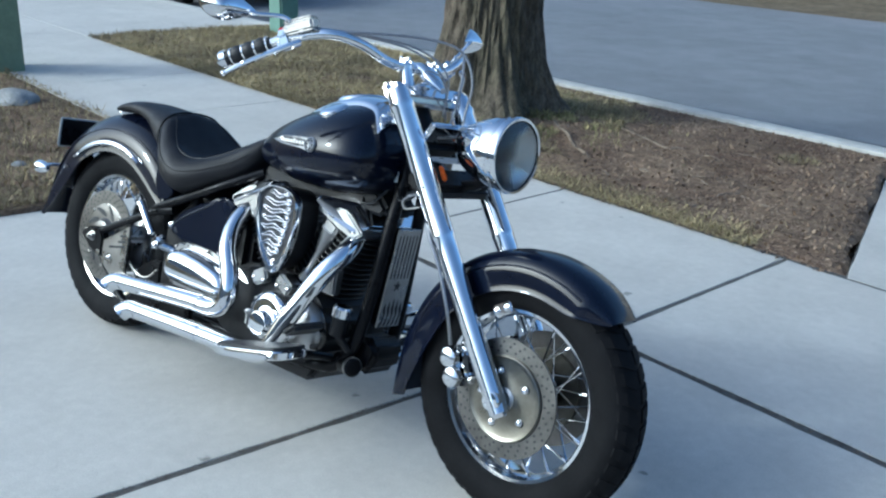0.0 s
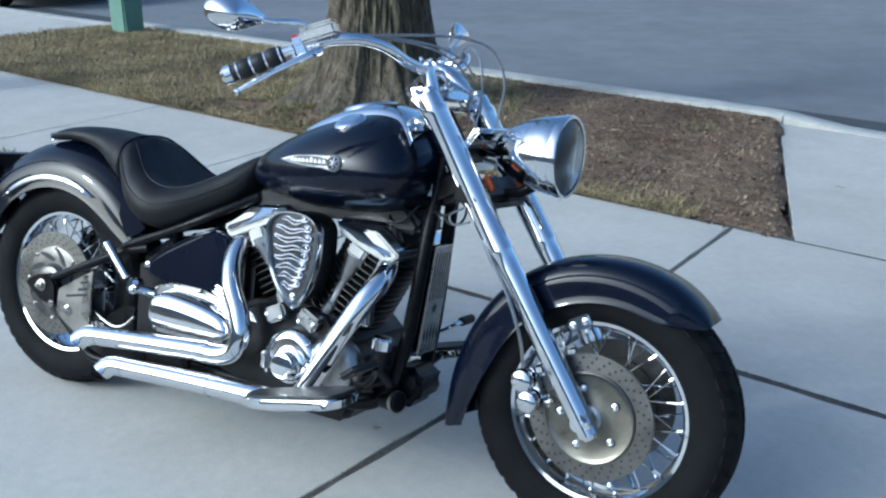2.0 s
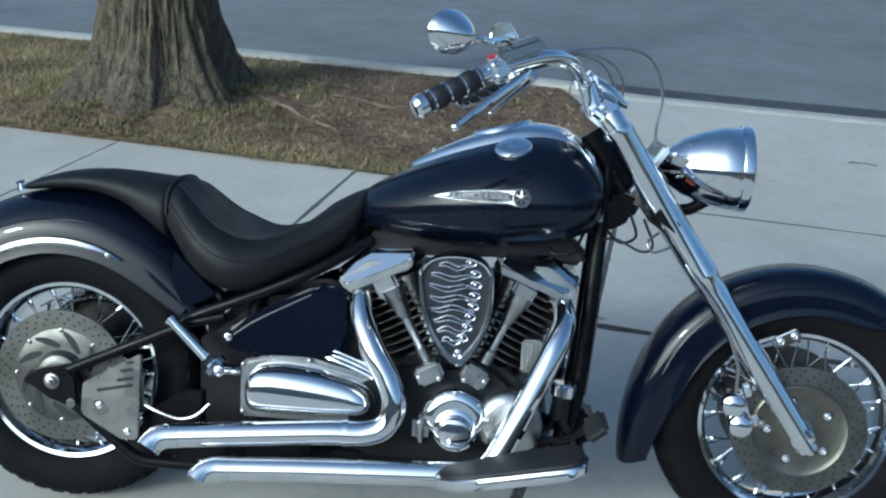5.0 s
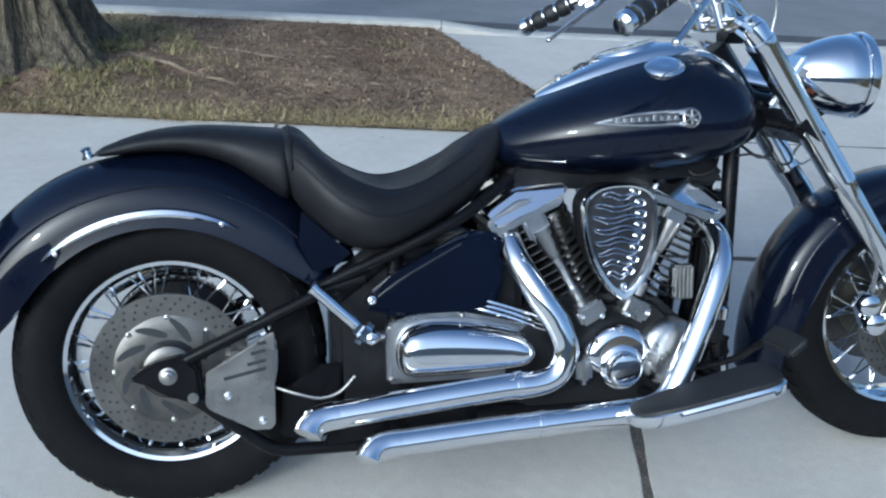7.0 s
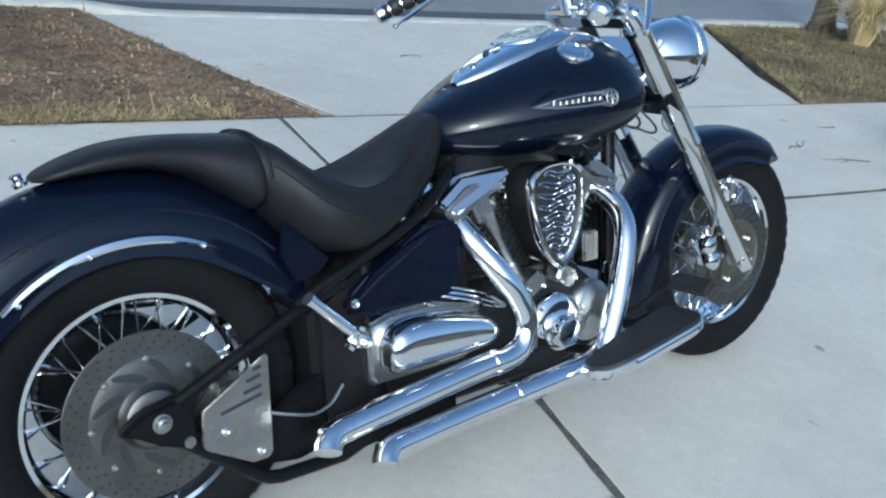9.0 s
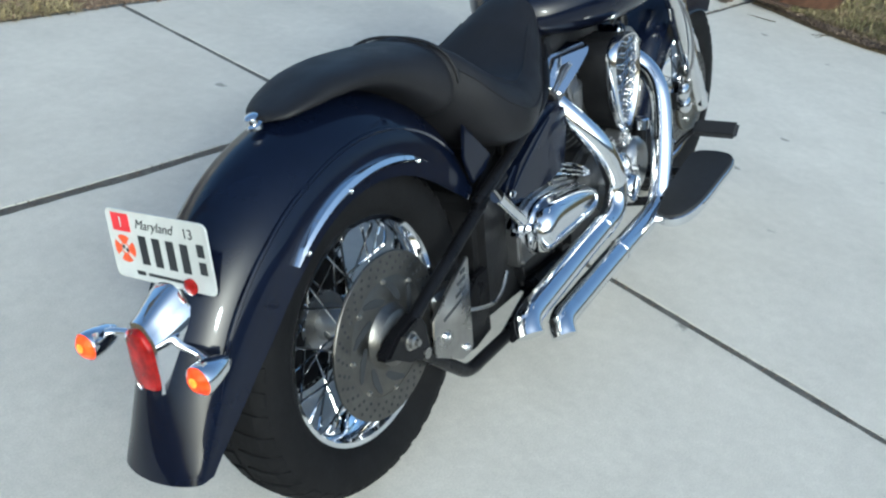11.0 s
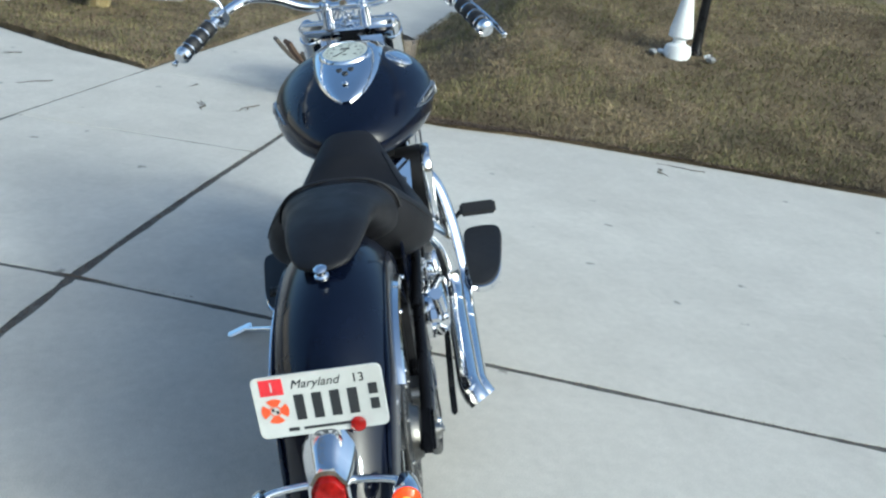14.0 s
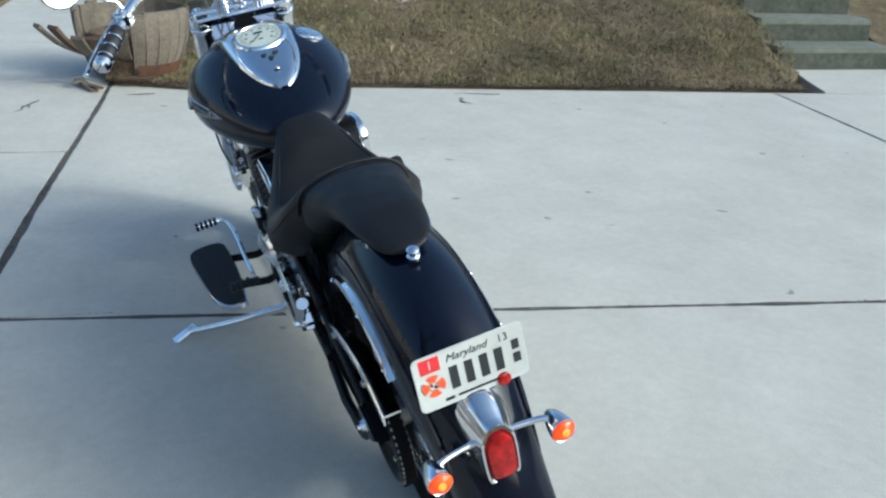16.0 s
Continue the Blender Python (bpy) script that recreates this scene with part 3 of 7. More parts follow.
scatter("lawn_grass", 90000, patchy(lawn_uv(0, 6.6, 1.4), 2, 1, -0.05), bank, 0.050, WINTERGRASS, "short olive winter lawn grass in patches", 0.95, 0.0024, 5)
scatter("tan_lawn_grass", 90000, patchy(lawn_uv(0, 6.6, 1.6), 2, -1, -0.12), bank, 0.045, TANGRASS, "short tan dead lawn grass in patches", 1.1, 0.0024, 15)
scatter("lawn_litter", 30000, lawn_uv(-0.02, 5.6, 1.5), bank, 0.030, LEAFLITTER, "dead leaves along the lawn edge", 1.35, 0.006, 6, "leaf litter")


def lawn_rim(rng, n):
    v = rng.uniform(-4.72, 0.02, n)
    return np.stack([3.385 + 0.09 * v - 0.17 * np.exp(-((v + 0.75) / 0.55) ** 2) + np.abs(rng.normal(0, 0.055, n)), v], 1)


scatter("edge_litter", 16000, lawn_rim, bank, 0.022, DARKLITTER, "dark damp soil and litter along the lawn edge", 1.4, 0.007, 16, "leaf litter")


def in_far_verge(rng, n):
    v = rng.uniform(1.35, 3.75, n)
    lo = 3.51 + 1.30 * (v - 1.37) / 2.38
    return np.stack([lo + 7 * rng.uniform(0, 1, n) ** 1.4, v], 1)


scatter("far_verge_grass", 20000, in_far_verge, mound, 0.045, WINTERGRASS, "short olive winter grass on the verge", 1.05, 0.0026, 7)
scatter("far_verge_litter", 22000, in_far_verge, mound, 0.035, LEAFLITTER, "brown dead grass and leaves on the verge", 1.25, 0.004, 27, "leaf litter")
scatter("side_lawn_grass", 60000, box_uv(-2.57, -8, -7, 0.0, 1.5), mound, 0.055, STRAW, "thin tan dry lawn grass", 0.95, 0.0026, 8)
scatter("side_lawn_litter", 4000, box_uv(-2.55, -5, -4, 0.0, 1.5), mound, 0.03, LEAFLITTER, "dead leaves on the side lawn", 1.35, 0.006, 9, "leaf litter")

scatter("joint_grit", 5000, joint_dirt, lambda u, v: -0.001, 0.004, DARKLITTER, "dark grit gathered along the concrete joints", 1.5, 0.0018, 23, "grit")

# ---- street tree ----
TREE = Vector((-1.12, 3.95, 0.0))
tree = thing("tree", "big bare street tree with furrowed grey-brown bark and flaring roots", "tree", Matrix.Translation(TREE))
bm = new_bm()
lobes = [(0.5, 0.34), (1.7, 0.26), (2.9, 0.36), (3.9, 0.42), (4.75, 0.34), (5.6, 0.40)]
rings = []
N = 260
zs = [-0.06 + 0.035 * k for k in range(46)] + [1.6, 1.75, 1.9, 2.1, 2.4, 2.8, 3.2]
for z in zs:
    ring = []
    for i in range(N):
        a = 2 * math.pi * i / N
        r = 0.302 + 0.03 * math.exp(-z / 0.9) + 0.07 * math.exp(-max(z, 0) / 0.28) - 0.012 * z
        for la, amp in lobes:
            d = (a - la + math.pi) % (2 * math.pi) - math.pi
            r += amp * math.exp(-(d / 0.36) ** 2) * math.exp(-max(z, 0) / 0.22) * 0.98 + 0.05 * math.exp(-(d / 0.45) ** 2) * math.exp(-max(z, 0) / 0.6)
        p = Vector((math.cos(a), math.sin(a), 0))
        ridge = abs(noise.noise(Vector((p.x * 7, p.y * 7, z * 1.6)))) * 2 + 0.9 * abs(noise.noise(Vector((p.x * 17, p.y * 17, z * 4.5 + 4))))
        r += 0.034 * (ridge - 0.7) + 0.02 * noise.noise(Vector((p.x * 2, p.y * 2, z * 2)))
        ring.append(p * r + Vector((0.03 * z, 0.02 * z, z)))
    rings.append(ring)
loft(bm, rings)
part("trunk", bm, BARK, tree, angle=60)
rng = random.Random(5)
bm = new_bm()


def limb(p, d, r, length, depth):
    pts, radii = [p], [r]
    for s in range(4):
        d = (d + Vector((rng.uniform(-.22, .22), rng.uniform(-.22, .22), rng.uniform(-.08, .2)))).normalized()
        p = p + d * length / 4
        pts.append(p)
        radii.append(r * (1 - 0.17 * (s + 1)))
    tube(bm, pts, radii, 8 if r > 0.06 else 5 if r > 0.012 else 3, cap=False)
    if depth:
        for k in range(3):
            q = pts[2 + min(2, k)]
            side = Vector((rng.uniform(-1, 1), rng.uniform(-1, 1), rng.uniform(-0.1, 0.6))).normalized()
            limb(q, (d * 0.7 + side * 0.8).normalized(), radii[2 + min(2, k)] * 0.72, length * 0.72, depth - 1)


for k in range(5):
    a = 2 * math.pi * k / 5 + 0.4
    limb(Vector((0.09, 0.06, 2.9)), Vector((math.cos(a) * 0.8, math.sin(a) * 0.8, 0.9)).normalized(), 0.085, 2.4, 4)
part("crown", bm, BARK, tree, "leafless limbs and twigs", angle=60)

# shallow roots showing through the soil of the verge
ROOTS = (((-2.75, 2.75), (-2.4, 2.42), (-1.86, 2.06), (-1.5, 1.82), (-1.2, 1.66)), ((-2.1, 2.75), (-1.42, 2.56), (-1.22, 2.61), (-1.0, 2.6), (-0.66, 2.46)), ((-0.95, 2.1), (-0.6, 2.03), (-0.41, 1.95), (-0.22, 1.91), (0.0, 1.63)), ((-1.3, 1.98), (-1.12, 2.06), (-0.99, 2.18), (-0.8, 2.2)), ((-1.5, 2.55), (-1.32, 2.71), (-1.17, 2.87), (-1.0, 2.9)), ((-0.7, 1.6), (-0.74, 1.85), (-0.71, 2.06), (-0.66, 2.32)))
inv = Matrix.Translation(-TREE)
for k, line in enumerate(ROOTS):
    pts = spline([inv @ W(u, v, tree_mound(u, v) + (-0.007 if i % 2 else 0.004)) for i, (u, v) in enumerate(line)], 7)
    for i, p in enumerate(pts):
        p.x += 0.05 * noise.noise(Vector((i * 0.33, k, 0)))
        p.y += 0.05 * noise.noise(Vector((i * 0.33, k, 8)))
        p.z += 0.016 * noise.noise(Vector((i * 0.4, k, 5))) - 0.004
    r0 = 0.017 if k == 0 else 0.010
    bm = new_bm()
    tube(bm, pts, [r0 * (1 - 0.6 * i / len(pts)) * (1 + 0.35 * noise.noise(Vector((i * 0.7, k, 9)))) for i in range(len(pts))], 8)
    part("root", bm, ROOTBARK, tree, "bare surface root", angle=60)

# small dark trunk and the dry ornamental grass on the far verge
small = thing("young_tree", "slim dark trunk of a young street tree", "tree", Matrix.Translation(W(6.15, 3.58)))
bm = new_bm()
tube(bm, [(0, 0, -0.05), (0, 0, 0.03), (0.01, 0, 0.15), (0.02, 0.01, 0.6), (0.03, 0.02, 1.5), (0.06, 0.02, 3.0)], [0.16, 0.13, 0.105, 0.09, 0.08, 0.06], 20)
for v in bm.verts:
    v.co += Vector((v.co.x, v.co.y, 0)) * (0.25 * noise.noise(v.co * 14))
part("trunk", bm, BARK, small, angle=60)
bm = new_bm()
for k in range(4):
    a = 1.57 * k
    limb(Vector((0.06, 0.02, 2.8)), Vector((math.cos(a) * 0.6, math.sin(a) * 0.6, 0.9)).normalized(), 0.045, 1.4, 2)
part("crown", bm, BARK, small, "leafless young branches", angle=60)

clump = thing("ornamental_grass", "clump of pale dry ornamental grass flopping outwards", "grass clump", Matrix.Translation(W(6.0, 3.0)))
bm = new_bm()
rng = random.Random(11)
for k in range(420):
    a, lean, ln = rng.uniform(0, 6.283), rng.uniform(0.15, 1.0), rng.uniform(0.45, 0.95)
    d = Vector((math.cos(a), math.sin(a), 0))
    s = Vector((-d.y, d.x, 0)) * 0.005
    b0 = d * rng.uniform(0, 0.10)
    pts = [b0 + d * (ln * lean * t * t) + Vector((0, 0, ln * (t - 0.75 * lean * t * t * t))) for t in (0, 0.35, 0.7, 1)]
    vs = [[bm.verts.new(p - s * w), bm.verts.new(p + s * w)] for p, w in zip(pts, (1, 1, 0.8, 0.2))]
    for x, y in zip(vs, vs[1:]):
        bm.faces.new((x[0], x[1], y[1], y[0]))
part("straw", bm, PALESTRAW, clump, angle=0)
for p in ((9.0, 2.6),):
    bm = new_bm()
    bmesh.ops.create_icosphere(bm, subdivisions=3, radius=0.32)
    for v in bm.verts:
        v.co = Vector((v.co.x, v.co.y, v.co.z * 0.6)) * (1 + 0.25 * noise.noise(v.co * 3))
    tagged(part("boulder", bm, STONE, m=Matrix.Translation((*p, 0.08))), "dark grey boulder beside the dry grass", "rock")

# ---- half-barrel planter at the corner of the lawn ----
planter = thing("barrel_planter", "broken grey half-barrel planter with splayed wooden staves", "planter", Matrix.Translation((*W(3.66, -0.14).xy, 0.012)))
rng = random.Random(3)
for k in range(26):
    a = 2 * math.pi * k / 26
    broken = 1.75 < a < 3.0
    lean = rng.uniform(0.75, 1.15) if broken else 0.26 + rng.uniform(-0.02, 0.02)
    h = 0.44 * (rng.uniform(0.7, 0.95) if broken else rng.uniform(0.96, 1.03))
    foot = 0.13 if broken else 0.0
    made = new_bm()
    bmesh.ops.create_cube(made, size=1.0, matrix=Matrix.Diagonal((0.022, 0.066, h, 1)))
    bmesh.ops.subdivide_edges(made, edges=[e for e in made.edges if abs(e.verts[0].co.z - e.verts[1].co.z) > 0.1], cuts=4)
    for v in made.verts:
        t = v.co.z / h + 0.5
        v.co.y *= 0.92 + 0.50 * t
        v.co.x += 0.035 * math.sin(math.pi * t) - 0.006 * abs(v.co.y) / 0.03 + 0.004 * noise.noise(Vector((k, t * 3, v.co.y * 30)))
    made.transform(Matrix.Rotation(a, 4, "Z") @ Matrix.Translation((0.250 + 0.3 * foot, 0, 0.015 + foot)) @ Matrix.Rotation(lean, 4, "Y") @ Matrix.Translation((0, 0, h / 2)))
    part("stave", made, WOOD_WET if broken and k % 2 else WOOD_OLD, planter, "splintered stave bent outwards" if broken else "", angle=25)
for z, r in ((0.075, 0.286), (0.215, 0.327)):
    bm = new_bm()
    rings = []
    for j in range(37):
        t = 3.1 + (2 * math.pi - 1.45) * j / 36
        n = Vector((math.cos(t), math.sin(t), 0))
        rings.append([n * (r - 0.006) + Vector((0, 0, z - 0.034)), n * (r + 0.004) + Vector((0, 0, z - 0.034)), n * (r + 0.022) + Vector((0, 0, z + 0.034)), n * (r + 0.012) + Vector((0, 0, z + 0.034))])
    loft(bm, rings)
    part("hoop", bm, RUST, planter, "rust-brown iron hoop")
bm = new_bm()
lathe(bm, [(0, 0.20), (0.012, 0.235), (0.28, 0.272), (0.30, 0.2), (0.29, 0.0)], (0, 0, 0), (0, 0, 1), 24)
for v in bm.verts:
    v.co.z += 0.02 * noise.noise(v.co * 12) if v.co.z > 0.05 else 0
part("soil", bm, SOIL, planter)
rng = random.Random(8)
for k in range(4):
    a = rng.uniform(2.2, 4.6)
    p = W(3.58 + 0.36 * math.cos(a), -0.02 + 0.30 * math.sin(a), 0.022)
    bm = new_bm()
    rbox(bm, (rng.uniform(0.14, 0.26), 0.05, 0.014), Matrix.Translation(p + Vector((0, 0, 0.02 * (k % 3)))) @ Matrix.Rotation(rng.uniform(0, 3.1), 4, "Z") @ Matrix.Rotation(rng.uniform(-.15, .15), 4, "Y"), 0.003, 1)
    tagged(part("broken_board", bm, WOOD_OLD if k % 2 else WOOD_WET), "splintered grey barrel stave lying by the planter", "wood scrap", "broken staves")

# ---- walkway and steps to the house ----
walkway = new("walkway")
tagged(walkway, "short concrete walkway from driveway to steps", "walkway", kind="structure")
slab("slab", [(R_EDGE(-6.03), -6.03), (3.77, -6.03), (3.77, -5.10), (3.3, -4.98), (2.98, -4.9)], walkway, gap=0.003)
steps = new("steps")
tagged(steps, "mossy worn concrete steps rising from the walkway", "steps", kind="structure")
for k in range(6):
    bm = new_bm()
    u0, z1 = 3.77 + 0.345 * k, 0.170 * (k + 1)
    rbox(bm, (0.37, 1.03, z1 + 0.1), PLAN @ Matrix.Translation((u0 + 0.185, -5.485, (z1 - 0.1) / 2)), 0.014, 2)
    bmesh.ops.subdivide_edges(bm, edges=bm.edges[:], cuts=3, use_grid_fill=True)
    for v in bm.verts:
        v.co += 0.006 * noise.noise_vector(v.co * 5)
    step = part("step", bm, CONCRETE_OLD, steps)
    # thin plate over each riser, in a darker mottled colour than the treads
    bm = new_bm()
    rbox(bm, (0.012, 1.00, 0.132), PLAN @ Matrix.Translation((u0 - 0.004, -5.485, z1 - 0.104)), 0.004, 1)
    part("riser_face", bm, DARKRISER, step, "darker mottled riser face")

# ---- utility boxes, post, stones ----
def pedestal(at, w, h, material, label, turn=-12.5):
    ob = thing("utility_pedestal", label, "utility box", Matrix.Translation(at) @ Matrix.Rotation(radians(turn), 4, "Z"))
    bm = new_bm()
    rbox(bm, (w, w * 0.9, h), (0, 0, h / 2 - 0.02), 0.02, 3)
    part("cover", bm, material, ob)
    bm = new_bm()
    rbox(bm, (w + 0.012, w * 0.9 + 0.012, 0.05), (0, 0, h * 0.62), 0.006)
    part("band", bm, material, ob)
    bm = new_bm()
    rbox(bm, (w * 1.05, w * 0.95, 0.04), (0, 0, h - 0.02), 0.015, 3)
    part("cap", bm, material, ob)
    bm = new_bm()
    bolt(bm, (0, -w * 0.456, h * 0.5), (0, -1, 0), 0.012, 0.01)
    part("lock_bolt", bm, STEEL, ob)
    return ob


pedestal(tuple(W(-7.5, 3.42)), 0.27, 1.0, GREENBOX, "faded teal-green steel utility pedestal on the verge")
pedestal(tuple(W(-6.55, -0.05)), 0.42, 1.25, OLIVEBOX, "olive green utility cabinet at the lawn edge")
rng = random.Random(21)
for k, (x, y, r) in enumerate(((-3.6, 1.68, 0.13), (-3.0, 1.15, 0.06), (-2.1, 0.85, 0.04))):
    bm = new_bm()
    bmesh.ops.create_icosphere(bm, subdivisions=3, radius=r)
    for v in bm.verts:
        v.co = Vector((v.co.x * 1.3, v.co.y, v.co.z * 0.6)) * (1 + 0.35 * noise.noise(v.co * 9 + Vector((k, 0, 0))))
    tagged(part("stone", bm, STONE, m=Matrix.Translation((x, y, r * 0.3))), "rounded grey stone lying on the lawn", "stone")

orn_at = W(4.97, -2.42)
orn_z = bank(4.97, -2.42)
post = thing("lamp_post", "slim dark lamp post standing on the lawn", "post", Matrix.Translation((orn_at.x + 0.06, orn_at.y - 0.17, bank(5.0, -2.6))))
bm = new_bm()
lathe(bm, [(-0.05, 0.055), (0.02, 0.055), (0.05, 0.042), (0.2, 0.038), (2.2, 0.034)], (0, 0, 0), (0, 0, 1), 20)
part("pole", bm, BLACKMETAL, post)
bm = new_bm()
lathe(bm, [(2.2, 0.04), (2.24, 0.09), (2.46, 0.11), (2.5, 0.12), (2.58, 0.03), (2.62, 0.0)], (0, 0, 0), (0, 0, 1), 20)
part("lantern", bm, BLACKMETAL, post)
orn = thing("garden_pedestal", "white painted cement garden pedestal on the lawn", "garden ornament", Matrix.Translation((orn_at.x, orn_at.y, orn_z)))
bm = new_bm()
lathe(bm, [(-0.05, 0.105), (0.04, 0.11), (0.08, 0.10), (0.10, 0.055), (0.13, 0.05), (0.15, 0.095), (0.22, 0.09), (0.45, 0.045), (0.6, 0.04), (0.75, 0.06), (0.8, 0.11), (0.82, 0.11)], (0, 0, 0), (0, 0, 1), 24)
part("column", bm, WHITEPAINT, orn)
rng = random.Random(31)
for k in range(6):
    p = orn_at + UX * rng.uniform(-0.1, 0.1) + VX * rng.uniform(-0.34, 0.36)
    r = rng.uniform(0.03, 0.05)
    bm = new_bm()
    bmesh.ops.create_icosphere(bm, subdivisions=2, radius=r)
    for v in bm.verts:
        v.co = Vector((v.co.x * 1.4, v.co.y, v.co.z * 0.7)) * (1 + 0.35 * noise.noise(v.co * 25 + Vector((k, 0, 0))))
    tagged(part("pebble", bm, WHITEPAINT if k % 2 else STONE, m=Matrix.Translation((p.x, p.y, orn_z + r * 0.4))), "pale broken stone at the pedestal foot", "stone", "stones at the pedestal")

# ---- unseen plain walls, added to block horizon glow and darken chrome reflections ----
for nm, v, hgt, lab in (("unseen_drive_wall", -15.0, 3.0, "unseen plain wall added up the driveway to block sky glow"), ("unseen_street_wall", 30.0, 5.5, "unseen plain wall added across the street to show in reflections")):
    bm = new_bm()
    rbox(bm, (34, 0.3, hgt + 0.3), PLAN @ Matrix.Translation((0, v, hgt / 2 - 0.15)), 0.02, 1)
    tagged(part(nm, bm, SIDING), lab, "wall", kind="structure")

# ---- parked car at the far kerb end of the view ----
def parked_car(m):
    car = thing("parked_car", "dark parked car beside the kerb", "car", m)
    rows = [(-2.15, 0.62, 0.40, 0.62), (-2.1, 0.74, 0.25, 0.72), (-1.9, 0.82, 0.20, 0.82), (-1.2, 0.86, 0.18, 0.92), (0.0, 0.87, 0.18, 0.95), (1.2, 0.86, 0.18, 0.92), (1.9, 0.80, 0.20, 0.86), (2.1, 0.70, 0.28, 0.78), (2.15, 0.6, 0.42, 0.66)]
    bm = new_bm()
    rings = []
    for x, w, z0, z1 in smooth_table(rows, 3):
        zc, h = (z0 + z1) / 2, (z1 - z0) / 2
        rings.append([(x, w * (1 if math.cos(a) > 0 else -1) * abs(math.cos(a)) ** 0.5, zc + h * (1 if math.sin(a) > 0 else -1) * abs(math.sin(a)) ** 0.5) for a in (2 * math.pi * i / 32 for i in range(32))])
    loft(bm, rings)
    part("body", bm, CARPAINT, car)
    bm = new_bm()
    rings = []
    for x, w, z0, z1 in smooth_table([(-1.6, 0.70, 0.86, 0.9), (-1.0, 0.68, 0.88, 1.36), (0.2, 0.66, 0.9, 1.44), (0.9, 0.68, 0.88, 1.2), (1.4, 0.72, 0.86, 0.9)], 3):
        zc, h = (z0 + z1) / 2, (z1 - z0) / 2
        rings.append([(x, w * (1 if math.cos(a) > 0 else -1) * abs(math.cos(a)) ** 0.5, zc + h * (1 if math.sin(a) > 0 else -1) * abs(math.sin(a)) ** 0.5) for a in (2 * math.pi * i / 32 for i in range(32))])
    loft(bm, rings)
    part("cabin", bm, CARGLASS, car)
    for x in (-1.3, 1.3):
        for y in (-0.78, 0.78):
            bm = new_bm()
            lathe(bm, [(-0.1, 0.2), (-0.1, 0.3), (-0.07, 0.32), (0.07, 0.32), (0.1, 0.3), (0.1, 0.2)], (x, y, 0.32), (0, 1, 0), 28)
            wheel = part("wheel", bm, RUBBER, car)
            bm = new_bm()
            lathe(bm, [(-0.09, 0.19), (-0.105, 0.2), (-0.1, 0.05), (0.1, 0.05), (0.105, 0.2), (0.09, 0.19)], (x, y, 0.32), (0, 1, 0), 20)
            part("rim", bm, ALLOY, wheel)
    for y in (-0.6, 0.6):
        bm = new_bm()
        rbox(bm, (0.06, 0.24, 0.12), (2.09, y, 0.62), 0.03, 2)
        part("headlight", bm, STEEL, car)
    bm = new_bm()
    rbox(bm, (0.12, 1.5, 0.2), (2.09, 0, 0.36), 0.05, 3)
    part("bumper", bm, BLACKMETAL, car)


parked_car(Matrix.Translation(W(-12.9, 5.0, -0.11)) @ Matrix.Rotation(TURN, 4, "Z"))

# ---- twigs and grit on the concrete ----
rng = random.Random(17)
spots = [(3.15, -3.3), (2.9, -2.2), (2.75, 1.65), (3.5, 2.3), (1.2, 2.6), (3.2, -0.6), (3.1, -0.3), (2.95, 0.35), (3.0, -2.5), (2.6, 0.6), (3.3, 0.9)]
for k, (u, v) in enumerate(spots):
    bm = new_bm()
    a, ln = rng.uniform(0, 3.14), rng.uniform(0.10, 0.30)
    p = W(u, v, 0.004 + apron_z(u, v))
    pts = [p + Vector((math.cos(a) * s * ln + 0.02 * noise.noise(Vector((s * 3, k, 0))), math.sin(a) * s * ln + 0.06 * noise.noise(Vector((s * 3, k, 7))), 0)) for s in (0, 0.2, 0.4, 0.6, 0.8, 1)]
    tube(bm, pts, [0.0025, 0.003, 0.0026, 0.0022, 0.0018, 0.001], 6)
    if k % 2:
        q = pts[2]
        tube(bm, [q, q + Vector((math.cos(a + 0.7), math.sin(a + 0.7), 0)) * 0.06, q + Vector((math.cos(a + 0.5), math.sin(a + 0.5), 0.01)) * 0.11], [0.003, 0.0022, 0.001], 5)
    tagged(part("twig", bm, BARK), "thin fallen twig lying on the concrete", "twig", "fallen twigs")

# ---- the motorcycle: x ahead, y to its left, z up; it leans on its side stand ----
LEAN = math.atan(0.2584)
moto = thing("motorcycle", "midnight blue and chrome cruiser motorcycle leaning on its side stand", "motorcycle",
             Matrix.Translation((0, 0.043, 0.006)) @ Matrix.Rotation(-0.0251, 4, "Z") @ Matrix.Rotation(-LEAN, 4, "X") @ Matrix.Rotation(-0.014, 4, "Y"))
RW, FW = Vector((0.003, 0.0, 0.311)), Vector((1.709, 0.0, 0.300))
AX0, AXD = Vector((1.205, 0, 0.93)), Vector((-0.565, 0, 0.825)).normalized()
STEER = Matrix.Translation(AX0) @ Matrix.Rotation(radians(-3.6), 4, AXD) @ Matrix.Translation(-AX0)


def P(name, bm, material, parent=None, label="", angle=35, steer=False):
    return part(name, bm, material, parent or moto, label, angle, STEER if steer else None)


def sgnpow(v, p):
    return math.copysign(abs(v) ** p, v)


